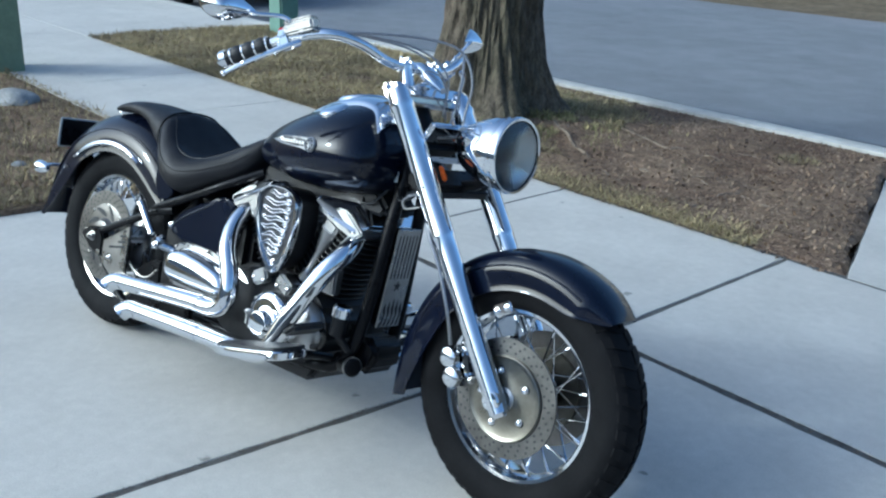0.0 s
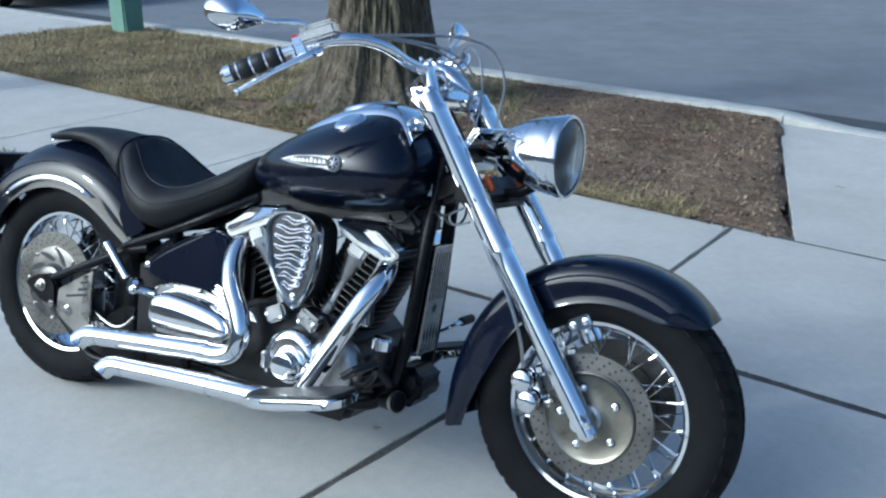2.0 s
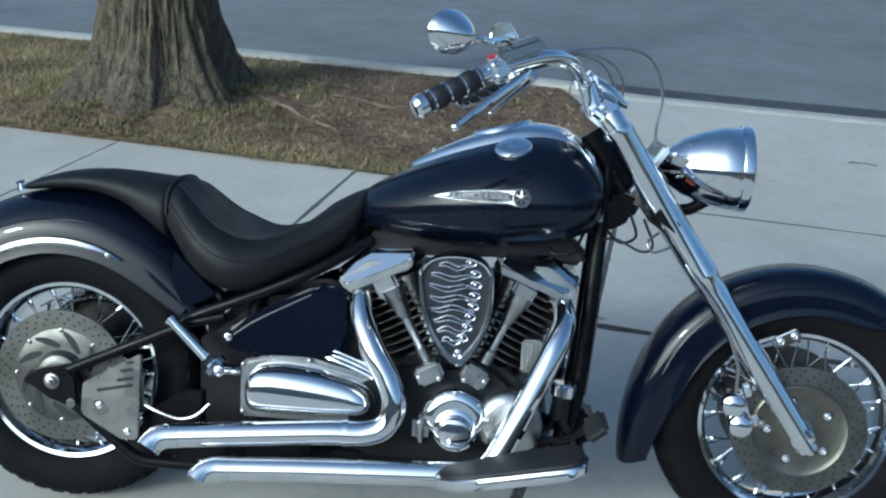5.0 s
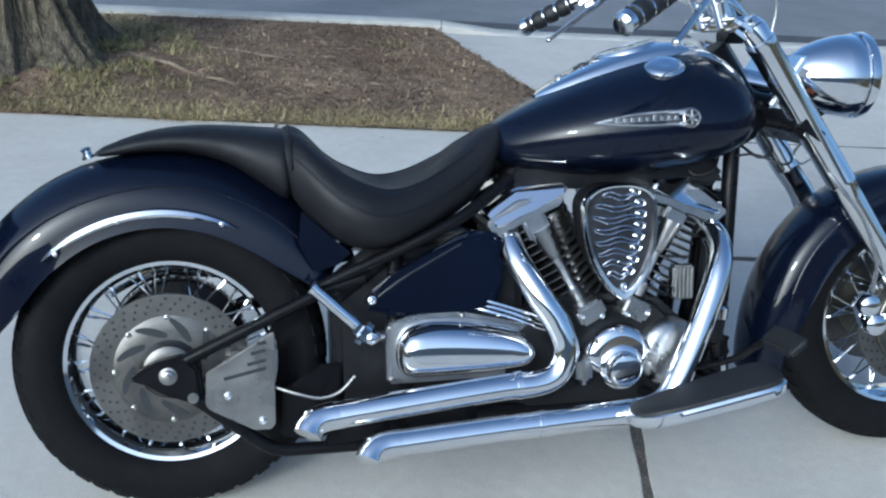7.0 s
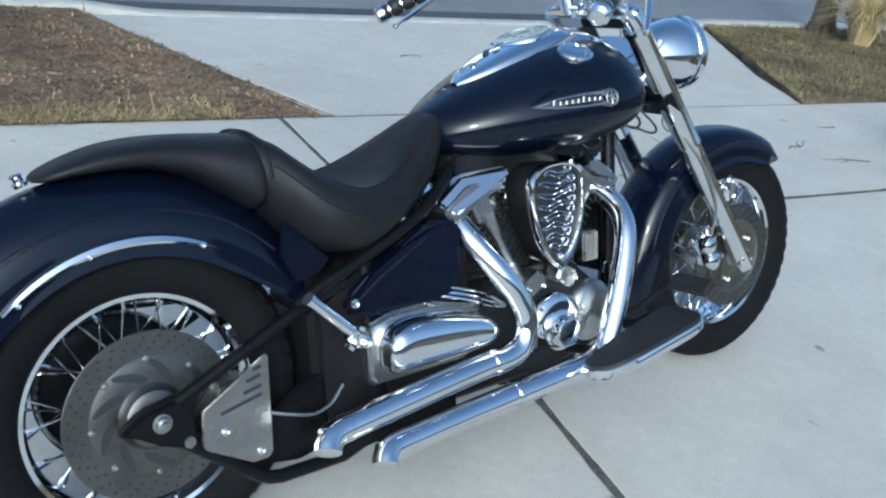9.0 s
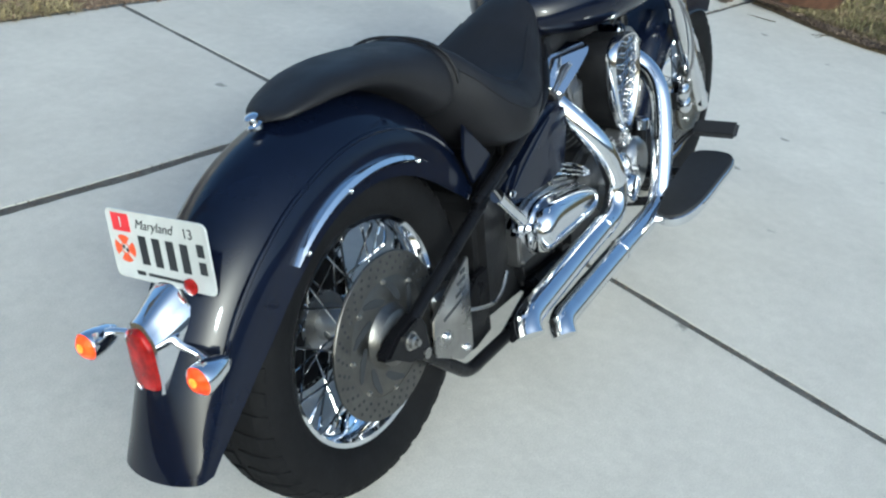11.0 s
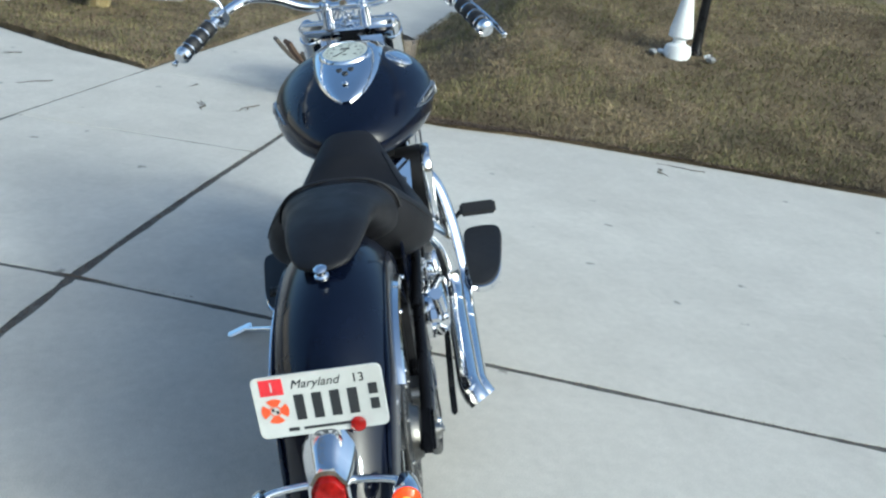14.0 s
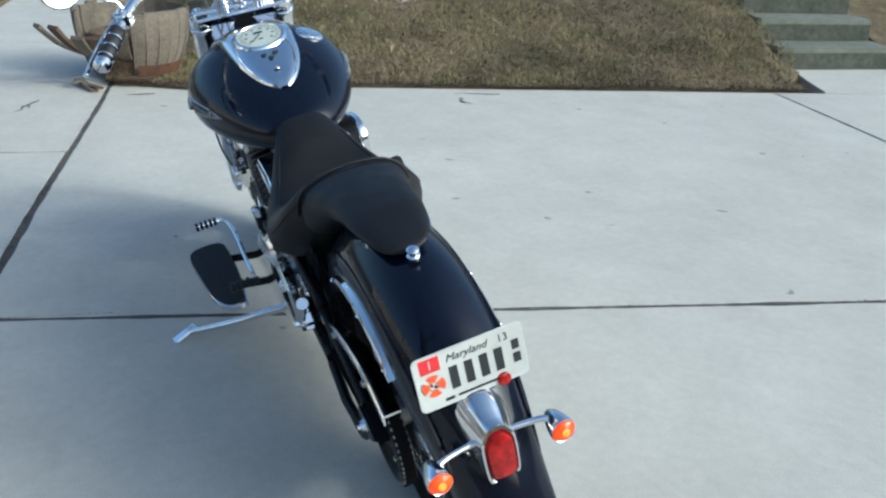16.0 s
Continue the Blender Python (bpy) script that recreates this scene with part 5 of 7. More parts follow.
for s in (-1, 1):
    g0, g1 = Vector((0.972, s * 0.343, 1.047)), Vector((0.872, s * 0.402, 0.991))
    d = (g1 - g0).normalized()
    ln = (g1 - g0).length
    bm = new_bm()
    prof = [(0, 0.014), (0, 0.019)]
    for k in range(3):
        for i in range(9):
            t = i / 8
            prof.append((ln * (0.075 + 0.265 * k + 0.23 * t), 0.0190 + 0.0042 * math.sin(math.pi * t) ** 0.55))
    lathe(bm, prof + [(ln * 0.98, 0.019), (ln, 0.014)], g0, d, 22)
    grip = P("grip", bm, GRIPRUB, handlebar, "black rubber grip with chrome rings", steer=True)
    bm = new_bm()
    for k in range(4):
        c = g0 + d * (ln * (0.04 + 0.265 * k))
        lathe(bm, [(0, 0.018), (0.0, 0.0225), (0.004, 0.0225), (0.004, 0.018)], c, d, 22, closed=True)
    lathe(bm, [(ln - 0.004, 0.0225), (ln + 0.012, 0.0225), (ln + 0.020, 0.016), (ln + 0.022, 0.0)], g0, d, 22)
    P("chrome_ring", bm, CHROME, grip, steer=True)
    bm = new_bm()
    h = Vector((1.005, s * 0.324, 1.063))
    turn = Matrix.Translation(h) @ (-d).to_track_quat("X", "Z").to_matrix().to_4x4()
    rbox(bm, (0.045, 0.045, 0.052), turn, 0.012, 3)
    rbox(bm, (0.018, 0.012, 0.012), turn @ Matrix.Translation((0.0, 0.024 * s, 0.012)), 0.003)
    switch = P("switch_housing", bm, CHROME, handlebar, "chrome switch housing", steer=True)
    if s < 0:
        bm = new_bm()
        rbox(bm, (0.014, 0.012, 0.010), turn @ Matrix.Translation((-0.004, 0.0, 0.028)), 0.003)
        P("kill_switch", bm, STICKER, switch, "red engine stop switch", steer=True)
        bm = new_bm()
        rbox(bm, (0.088, 0.046, 0.030), Matrix.Translation((1.046, s * 0.312, 1.100)) @ Matrix.Rotation(radians(18), 4, "Z") @ Matrix.Rotation(radians(-20), 4, "Y"), 0.006, 3)
        ms = P("brake_reservoir", bm, STEEL, handlebar, "brushed grey front brake fluid reservoir", steer=True)
        bm = new_bm()
        rbox(bm, (0.080, 0.046, 0.007), Matrix.Translation((1.040, s * 0.312, 1.117)) @ Matrix.Rotation(radians(18), 4, "Z") @ Matrix.Rotation(radians(-20), 4, "Y"), 0.003, 2)
        P("reservoir_cap", bm, STEEL, ms, steer=True)
    # lever
    bm = new_bm()
    lp = spline([(1.062, s * 0.325, 1.062), (1.048, s * 0.355, 1.046), (1.005, s * 0.402, 1.010), (0.968, s * 0.436, 0.978), (0.942, s * 0.456, 0.955)], 5)
    tube(bm, lp, [0.009 - 0.0035 * i / (len(lp) - 1) for i in range(len(lp))], 10)
    lathe(bm, [(-0.008, 0.0), (-0.006, 0.006), (0, 0.008), (0.006, 0.006), (0.008, 0.0)], lp[-1], (1, 0, 0), 12)
    P("lever", bm, CHROME, handlebar, "polished hand lever", steer=True)
    # mirror
    mc = Vector((0.930, -0.472, 1.122)) if s < 0 else Vector((0.962, 0.452, 1.165))
    nrm = Vector((-0.81, -s * 0.58, 0.12)).normalized()
    inward = Vector((0.58, -s * 0.81, -0.08))
    inward = (inward - nrm * inward.dot(nrm)).normalized()
    t = Matrix((inward, nrm.cross(inward), nrm)).transposed().to_4x4()
    neck = mc + inward * 0.076 - nrm * 0.014
    bm = new_bm()
    st = spline([(1.022, s * 0.318, 1.080), (1.026, s * 0.330, 1.104), (1.018, s * 0.356, 1.118), tuple(neck + inward * 0.014), tuple(neck - inward * 0.012)], 5)
    tube(bm, st, 0.0060, 10)
    mirror = P("mirror", bm, CHROME, handlebar, "teardrop chrome rear-view mirror", steer=True)

    def tear(p):
        """Stretches a disc into a teardrop whose point runs towards the stem."""
        k = max(0.0, p.x / 0.05)
        return Vector((p.x * (1.20 + 0.45 * k * k), p.y * 0.80 * (1 - 0.50 * k * k), p.z * (1 - 0.35 * k)))

    bm = new_bm()
    lathe(bm, [(-0.050, 0.0), (-0.0485, 0.008), (-0.043, 0.017), (-0.034, 0.0275), (-0.021, 0.0385), (-0.010, 0.0455), (-0.006, 0.0478), (0.004, 0.050), (0.006, 0.047), (0.003, 0.044)], (0, 0, 0), (0, 0, 1), 40)
    for v in bm.verts:
        v.co = tear(v.co)
    bm.transform(Matrix.Translation(mc) @ t)
    P("mirror_shell", bm, CHROME, mirror, steer=True)
    bm = new_bm()
    lathe(bm, [(0.003, 0.0455), (0.0045, 0.044), (0.0045, 0.0)], (0, 0, 0), (0, 0, 1), 40)
    for v in bm.verts:
        v.co = tear(v.co)
    bm.transform(Matrix.Translation(mc) @ t)
    P("mirror_glass", bm, MIRRORGLASS, mirror, steer=True)

# chrome cover above the clamp and the cables looping from the bar
bm = new_bm()
rings = []
for i in range(9):
    t = i / 8
    w, h = 0.030 * math.sin(math.pi * (0.12 + 0.76 * t)), 0.022 * math.sin(math.pi * (0.12 + 0.76 * t))
    c = Vector((1.165 + 0.115 * t, 0, 1.055 - 0.025 * t - 0.03 * t * t))
    rings.append([c + Vector((0, w * math.cos(a), h * math.sin(a))) for a in (2 * math.pi * j / 18 for j in range(18))])
loft(bm, rings)
P("bar_clamp_cover", bm, CHROME, label="polished chrome bar clamp cover", steer=True)


def cable(name, pts, r, material, parent=None, label="", steer=True, k=7):
    bm = new_bm()
    tube(bm, spline(pts, k), r, 8)
    return P(name, bm, material, parent, label, steer=steer)


cable("throttle_cable", [(0.995, -0.325, 1.075), (1.05, -0.29, 1.102), (1.15, -0.19, 1.108), (1.23, -0.06, 1.095), (1.27, 0.02, 1.04), (1.25, 0.05, 0.93)], 0.0028, CABLE, label="grey throttle cable")
cable("throttle_cable", [(0.998, -0.322, 1.080), (1.06, -0.28, 1.098), (1.15, -0.18, 1.104), (1.215, -0.06, 1.088), (1.25, 0.03, 1.03), (1.245, 0.07, 0.92)], 0.0028, CABLE, label="grey throttle cable")
cable("brake_hose", [(1.07, -0.30, 1.09), (1.16, -0.2, 1.112), (1.255, -0.06, 1.125), (1.325, 0.0, 1.105), (1.358, 0.02, 1.03), (1.35, 0.02, 0.94), (1.37, 0.0, 0.82)], 0.0034, CABLE, label="braided front brake hose")
cable("clutch_cable", [(1.06, 0.315, 1.075), (1.13, 0.23, 1.12), (1.215, 0.14, 1.10), (1.255, 0.10, 1.04), (1.265, 0.08, 0.95), (1.25, 0.06, 0.85)], 0.0032, CABLE, label="grey clutch cable")
for s in (-1, 1):
    cable("brake_line", [(1.385, s * 0.10, 0.745), (1.43, s * 0.148, 0.66), (1.50, s * 0.162, 0.57), (1.545, s * 0.158, 0.47), (1.555, s * 0.14, 0.395)], 0.0042, CABLE, label="braided brake line beside the fork")
cable("cable_guide", [(1.36, -0.13, 0.735), (1.335, -0.15, 0.715), (1.35, -0.155, 0.695), (1.385, -0.14, 0.705)], 0.0025, STEEL, label="bent wire cable guide")

cable("neck_wiring", [(1.20, -0.06, 0.715), (1.175, -0.085, 0.675), (1.135, -0.08, 0.665), (1.12, -0.06, 0.69)], 0.004, HOSE, label="black wiring loop under the tank", steer=False)
cable("neck_wiring", [(1.30, -0.05, 0.76), (1.31, -0.09, 0.715), (1.275, -0.10, 0.70), (1.245, -0.07, 0.725)], 0.0035, HOSE, label="black wiring loop at the steering neck", steer=False)
cable("neck_wiring", [(1.33, -0.06, 0.75), (1.345, -0.11, 0.70), (1.32, -0.12, 0.685), (1.27, -0.09, 0.705), (1.23, -0.06, 0.70)], 0.003, HOSE, label="thin black wire at the steering neck", steer=False)

# ---- frame ----
def pipe(name, pts, r, material=BLACKMETAL, label="", parent=None, k=6):
    bm = new_bm()
    tube(bm, spline(pts, k), r, 14)
    return P(name, bm, material, parent, label)


frame_ob = pipe("frame", [(1.175, 0, 0.90), (1.0, 0, 0.80), (0.75, 0, 0.72), (0.55, 0, 0.62)], 0.028, label="black tubular steel frame")
bm = new_bm()
tube(bm, [(1.198, 0, 0.935), (1.285, 0, 0.805)], 0.036, 22)
P("steering_head", bm, BLACKMETAL, frame_ob)
for s in (-1, 1):
    pipe("down_tube", [(1.245, s * 0.035, 0.86), (1.228, s * 0.058, 0.62), (1.208, s * 0.075, 0.36), (1.17, s * 0.085, 0.23), (1.08, s * 0.095, 0.185), (0.80, s * 0.11, 0.175), (0.50, s * 0.12, 0.18)], 0.018, parent=frame_ob)
    pipe("seat_rail", [(0.29, s * 0.130, 0.458), (0.34, s * 0.135, 0.486), (0.46, s * 0.138, 0.536), (0.60, s * 0.13, 0.600), (0.72, s * 0.07, 0.67)], 0.0130, parent=frame_ob)
    pipe("strut_tube", [(0.50, s * 0.10, 0.18), (0.47, s * 0.10, 0.30), (0.46, s * 0.10, 0.44), (0.47, s * 0.10, 0.54)], 0.018, parent=frame_ob)
    # gusset by the seat
    bm = new_bm()
    prism(bm, [(0.270, 0.560), (0.278, 0.626), (0.374, 0.536), (0.350, 0.514), (0.300, 0.500)], s * 0.116, s * 0.123, 0.002)
    P("gusset", bm, PAINT, frame_ob)
    # swingarm
    bm = new_bm()
    tube(bm, [(0.0, s * 0.132, 0.318), (0.056, s * 0.134, 0.346), (0.317, s * 0.134, 0.464), (0.40, s * 0.13, 0.485)], 0.0128, 14)
    tube(bm, [(0.0, s * 0.132, 0.306), (0.050, s * 0.134, 0.258), (0.180, s * 0.134, 0.148), (0.200, s * 0.134, 0.136), (0.225, s * 0.134, 0.130), (0.366, s * 0.134, 0.128), (0.50, s * 0.125, 0.165)], 0.0140, 14)
    prism(bm, [(-0.075, 0.306), (-0.028, 0.338), (0.035, 0.350), (0.062, 0.322), (0.066, 0.262), (0.045, 0.246), (0.0, 0.276)], s * 0.116, s * (0.148 if s < 0 else 0.154), 0.007)
    swing = P("swingarm", bm, BLACKMETAL, label="black steel swingarm")
    bm = new_bm()
    lathe(bm, [(0, 0.018), (0.003, 0.018), (0.004, 0.0135), (0.011, 0.0125), (0.013, 0.007), (0.020, 0.0065), (0.021, 0.0)], (0.003, s * (0.147 if s < 0 else 0.153), 0.311), (0, s, 0), 18)
    P("axle_nut", bm, STEEL if s < 0 else CHROME, swing)
    bm = new_bm()
    lathe(bm, [(0, 0.011), (0.003, 0.011), (0.004, 0.0)], (0.048, s * 0.148, 0.262), (0, s, 0), 14)
    P("end_cap", bm, STEEL, swing)
    # passenger peg, folded up
    bm = new_bm()
    tube(bm, [(0.294, s * 0.178, 0.480), (0.376, s * 0.183, 0.400)], 0.0125, 16)
    lathe(bm, [(0, 0.006), (0, 0.0145), (0.008, 0.0145), (0.01, 0.006)], (0.290, s * 0.178, 0.484), (0.75, 0, -0.66), 16)
    rbox(bm, (0.04, 0.045, 0.05), Matrix.Translation((0.392, s * 0.166, 0.380)) @ Matrix.Rotation(radians(40), 4, "Y"), 0.013, 3)
    bolt(bm, (0.405, s * 0.187, 0.372), (0, s, 0), 0.010, 0.01)
    tube(bm, [(0.400, s * 0.165, 0.372), (0.43, s * 0.13, 0.36)], 0.014, 12)
    P("passenger_peg", bm, CHROME, label="folded chrome passenger footpeg")

# caliper guard plate on the right of the rear wheel
bm = new_bm()
prism(bm, [(0.076, 0.312), (0.209, 0.388), (0.213, 0.384), (0.207, 0.194), (0.198, 0.184), (0.165, 0.184), (0.076, 0.236), (0.071, 0.248)], -0.150, -0.140, 0.002)
guard = P("rear_caliper_guard", bm, STEEL, label="slotted steel rear caliper guard")
for z, x0, x1 in ((0.367, 0.178, 0.198), (0.349, 0.164, 0.196), (0.328, 0.156, 0.196), (0.306, 0.108, 0.196)):
    bm = new_bm()
    rbox(bm, (x1 - x0, 0.004, 0.0090), Matrix.Translation(((x0 + x1) / 2, -0.1490, z)) @ Matrix.Rotation(radians(-12), 4, "Y"), 0.0018, 1)
    P("slot", bm, DARKINK, guard)
for x, z in ((0.116, 0.262), (0.182, 0.204)):
    bm = new_bm()
    bolt(bm, (x, -0.150, z), (0, -1, 0), 0.0070, 0.006)
    P("bolt", bm, CHROME, guard)
bm = new_bm()
rbox(bm, (0.085, 0.075, 0.12), (0.15, -0.10, 0.285), 0.016, 3)
P("rear_caliper", bm, ALLOY, label="grey rear brake caliper")
cable("brake_pipe", [(0.205, -0.13, 0.268), (0.250, -0.142, 0.254), (0.300, -0.146, 0.242), (0.340, -0.146, 0.252), (0.372, -0.142, 0.282)], 0.0040, STEEL, label="bent steel rear brake pipe", steer=False)

# inner guard and shock between wheel and engine
bm = new_bm()
prism(bm, [(0.332, 0.16), (0.332, 0.44), (0.44, 0.52), (0.62, 0.55), (0.74, 0.52), (0.74, 0.20), (0.60, 0.17)], -0.108, 0.108, 0.02, 2)
P("gearbox", bm, ENGINE, label="black gearbox and battery housing")

# ---- engine ----
bm = new_bm()
prism(bm, [(0.66, 0.20), (0.68, 0.36), (0.80, 0.42), (1.02, 0.42), (1.11, 0.34), (1.13, 0.25), (1.08, 0.19), (0.94, 0.165), (0.74, 0.165)], -0.145, 0.145, 0.022, 3)
engine = P("engine", bm, ENGINE, label="air-cooled V-twin engine with black crankcase")
bm = new_bm()
prism(bm, [(0.80, 0.168), (0.84, 0.125), (1.06, 0.125), (1.10, 0.18)], -0.10, 0.10, 0.015, 2)
P("sump", bm, ENGINE, engine)
for base, head in (((0.868, 0, 0.385), (0.748, 0, 0.610)), ((0.985, 0, 0.385), (1.102, 0, 0.612))):
    b, h = Vector(base), Vector(head)
    d = (h - b).normalized()
    ln = (h - b).length
    bm = new_bm()
    tube(bm, [b, h], 0.062, 28)
    cyl = P("cylinder", bm, ENGINE, engine, "black finned engine cylinder")
    side = Vector((d.z, 0, -d.x))
    for k in range(13):
        c = b + d * (ln * (0.06 + 0.072 * k))
        bm = new_bm()
        r = 0.094 if k < 12 else 0.098
        ring0 = []
        for i in range(36):
            a = 2 * math.pi * i / 36
            ring0.append((sgnpow(math.cos(a), 0.75) * r, sgnpow(math.sin(a), 0.75) * (r + 0.022)))
        rings = [[c + side * (x * f) + Vector((0, y * f, 0)) + d * t for x, y in ring0] for f, t in ((0.98, -0.0028), (1.0, -0.0014), (1.0, 0.0014), (0.98, 0.0028))]
        loft(bm, rings)
        fin = P("fin", bm, FIN, cyl)
        bm = new_bm()
        rings = []
        for i in range(13):
            a = radians(228 + 84 * i / 12)
            x, y = sgnpow(math.cos(a), 0.75) * r, sgnpow(math.sin(a), 0.75) * (r + 0.022)
            rings.append([c + side * (x * f) + Vector((0, y * f, 0)) + d * t for f, t in ((0.985, -0.0017), (1.004, -0.0017), (1.004, 0.0017), (0.985, 0.0017))])
        loft(bm, rings)
        P("machined_edge", bm, DISC, fin, "bare machined fin edge")
# rocker covers
for name, poly in (("rear", [(0.648, 0.604), (0.722, 0.652), (0.828, 0.664), (0.822, 0.637), (0.760, 0.614), (0.675, 0.570)]), ("front", [(1.008, 0.640), (1.020, 0.662), (1.128, 0.660), (1.200, 0.606), (1.164, 0.578), (1.085, 0.618)])):
    bm = new_bm()
    prism(bm, poly, -0.142, 0.13, 0.008, 3)
    up = Vector((-0.47, 0, 0.88)) if name == "rear" else Vector((0.46, 0, 0.89))
    mid = Vector((sum(p[0] for p in poly) / 6, 0, sum(p[1] for p in poly) / 6))
    for v in bm.verts:
        h = (v.co - mid).dot(up) + 0.008
        if h > 0 and v.co.y < 0:
            v.co.y += 1.15 * h
    cover = P("rocker_cover", bm, CHROME, engine, "polished chrome rocker cover")
    cx, cz = sum(p[0] for p in poly) / 6, sum(p[1] for p in poly) / 6
    bm = new_bm()
    prism(bm, [(cx + (x - cx) * 0.94, cz + (z - cz) * 0.94 - 0.020) for x, z in poly], -0.130, 0.12, 0.005, 2)
    P("rocker_box", bm, ALLOY, cover)
    # push-rod head block
    s = -1 if name == "rear" else 1
    bm = new_bm()
    rbox(bm, (0.052, 0.046, 0.056), Matrix.Translation((0.765 if s < 0 else 1.068, -0.106, 0.574)) @ Matrix.Rotation(s * radians(28), 4, "Y"), 0.007, 3)
    P("pushrod_block", bm, ALLOY, cover, "cast alloy push-rod block")
# push-rod tubes and lifter blocks
for x0, z0, x1, z1 in ((0.862, 0.408, 0.775, 0.570), (0.886, 0.408, 0.805, 0.600), (0.992, 0.412, 1.066, 0.572), (0.968, 0.412, 1.046, 0.602)):
    d = Vector((x1 - x0, 0, z1 - z0))
    bm = new_bm()
    near = x0 in (0.862, 0.992)
    yy = -0.112 if near else -0.086
    ln = d.length
    lathe(bm, [(0, 0.0165), (0.030, 0.0165), (0.034, 0.0125), (0.038, 0.0105), (ln - 0.074, 0.0110), (ln - 0.071, 0.0150), (ln - 0.062, 0.0165), (ln - 0.030, 0.0235), (ln, 0.0285)], (x0, yy, z0), d, 22)
    P("pushrod_tube", bm, ALLOY if near else STEEL, engine, "polished push-rod tube")
for x, z, r in ((0.872, 0.392, 28), (0.972, 0.392, -28)):
    bm = new_bm()
    rbox(bm, (0.062, 0.05, 0.042), Matrix.Translation((x, -0.148, z)) @ Matrix.Rotation(radians(-r), 4, "Y"), 0.007, 2)
    lif = P("lifter_block", bm, ALLOY, engine, "polished lifter block")
    for k in (-1, 1):
        bm = new_bm()
        bolt(bm, (x + 0.022 * k, -0.173, z - 0.008), (0, -1, 0), 0.0045, 0.004)
        P("bolt", bm, CHROME, lif)
# cam cover
bm = new_bm()
rings = []
for f, y in ((1.0, -0.130), (1.0, -0.158), (0.985, -0.166), (0.94, -0.173), (0.86, -0.178), (0.70, -0.182), (0.62, -0.182)):
    ring = []
    for i in range(40):
        t = 2 * math.pi * i / 40
        cx, cz = math.cos(t), math.sin(t)
        rr = 0.079 * (1 - 0.24 * max(0.0, -cz) - 0.10 * abs(cx) * max(0.0, cz))
        ring.append((0.934 + rr * cx * f, y, 0.296 + rr * cz * 0.86 * f))
    rings.append(ring)
loft(bm, rings)
cam_cover = P("cam_cover", bm, CHROME, engine, "rounded chrome cam cover")
bm = new_bm()
lathe(bm, [(0, 0.049), (0.008, 0.048), (0.011, 0.043), (0.012, 0.038), (0.030, 0.036), (0.035, 0.033), (0.036, 0.030)], (0.936, -0.176, 0.272), (0, -1, 0), 40)
timing = P("timing_cover", bm, CHROME, cam_cover, "round chrome timing cover")
# the cap's dark reflections are put into its colour
bm = new_bm()
lathe(bm, [(0.030, 0.0), (0.031, 0.030), (0.0335, 0.028), (0.0345, 0.018), (0.035, 0.0)], (0.936, -0.176, 0.272), (0, -1, 0), 32)
P("centre_cap", bm, DISC, timing, "flat centre cap coloured dark for its reflections")
for a in (35, 90, 145):
    bm = new_bm()
    bolt(bm, (0.934 + 0.064 * math.cos(radians(a)), -0.176, 0.300 + 0.052 * math.sin(radians(a))), (0, -1, 0), 0.0042, 0.004)
    P("bolt", bm, STEEL, cam_cover)
for x, z in ((0.858, 0.266), (1.010, 0.280)):
    bm = new_bm()
    rbox(bm, (0.036, 0.05, 0.066), Matrix.Translation((x, -0.156, z)), 0.014, 3)
    bolt(bm, (x, -0.181, z + 0.018), (0, -1, 0), 0.007, 0.006)
    P("oil_fitting", bm, ALLOY, engine)
bm = new_bm()
lathe(bm, [(0, 0.075), (0.025, 0.075), (0.038, 0.066), (0.044, 0.05), (0.045, 0.0)], (1.055, -0.135, 0.29), (0, -1, 0), 36)
P("side_cover", bm, ALLOY, engine, "rounded alloy engine side cover")
# long chrome transmission cover
bm = new_bm()
ov = [Vector((x, 0, z)) for x, z in ((0.459, 0.312), (0.460, 0.340), (0.470, 0.364), (0.492, 0.380), (0.540, 0.386), (0.620, 0.379), (0.690, 0.365), (0.732, 0.348), (0.750, 0.325), (0.746, 0.302), (0.722, 0.288), (0.640, 0.280), (0.540, 0.278), (0.485, 0.280), (0.466, 0.292))]
rim_line = spline([tuple(p) for p in ov + ov[:1]], 4)[:-1]
rings = []
for f, y in ((1.05, -0.10), (1.05, -0.150), (1.03, -0.156), (1.0, -0.157), (0.985, -0.164), (0.955, -0.174), (0.90, -0.183), (0.80, -0.191), (0.62, -0.197), (0.40, -0.200), (0.15, -0.201)):
    ring = []
    for p in rim_line:
        axis = Vector((max(0.505, min(0.705, p.x)), 0, 0.333 - 0.075 * (max(0.505, min(0.705, p.x)) - 0.505)))
        q = axis + (p - axis) * f
        ring.append((q.x, y, q.z))
    rings.append(ring)
loft(bm, rings)
trans = P("transmission_cover", bm, CHROME, engine, "long rounded chrome transmission cover", angle=50)
bm = new_bm()
prism(bm, [(0.44, 0.255), (0.44, 0.385), (0.50, 0.402), (0.60, 0.402), (0.77, 0.36), (0.78, 0.255)], -0.140, -0.09, 0.008, 2)
P("cover_base", bm, ALLOY, trans, "cast alloy base of the cover")
for x, z in ((0.448, 0.268), (0.448, 0.378), (0.60, 0.396)):
    bm = new_bm()
    bolt(bm, (x, -0.140, z), (0, -1, 0), 0.005, 0.005)
    P("bolt", bm, STEEL, trans)
for k in range(3):
    cable("oil_line", [(0.60, -0.10, 0.412 + 0.010 * k), (0.64, -0.135, 0.405 + 0.011 * k), (0.70, -0.142, 0.386 + 0.011 * k), (0.76, -0.145, 0.362 + 0.010 * k), (0.82, -0.14, 0.345)], 0.0036, CHROME, engine, "chrome oil line", steer=False)
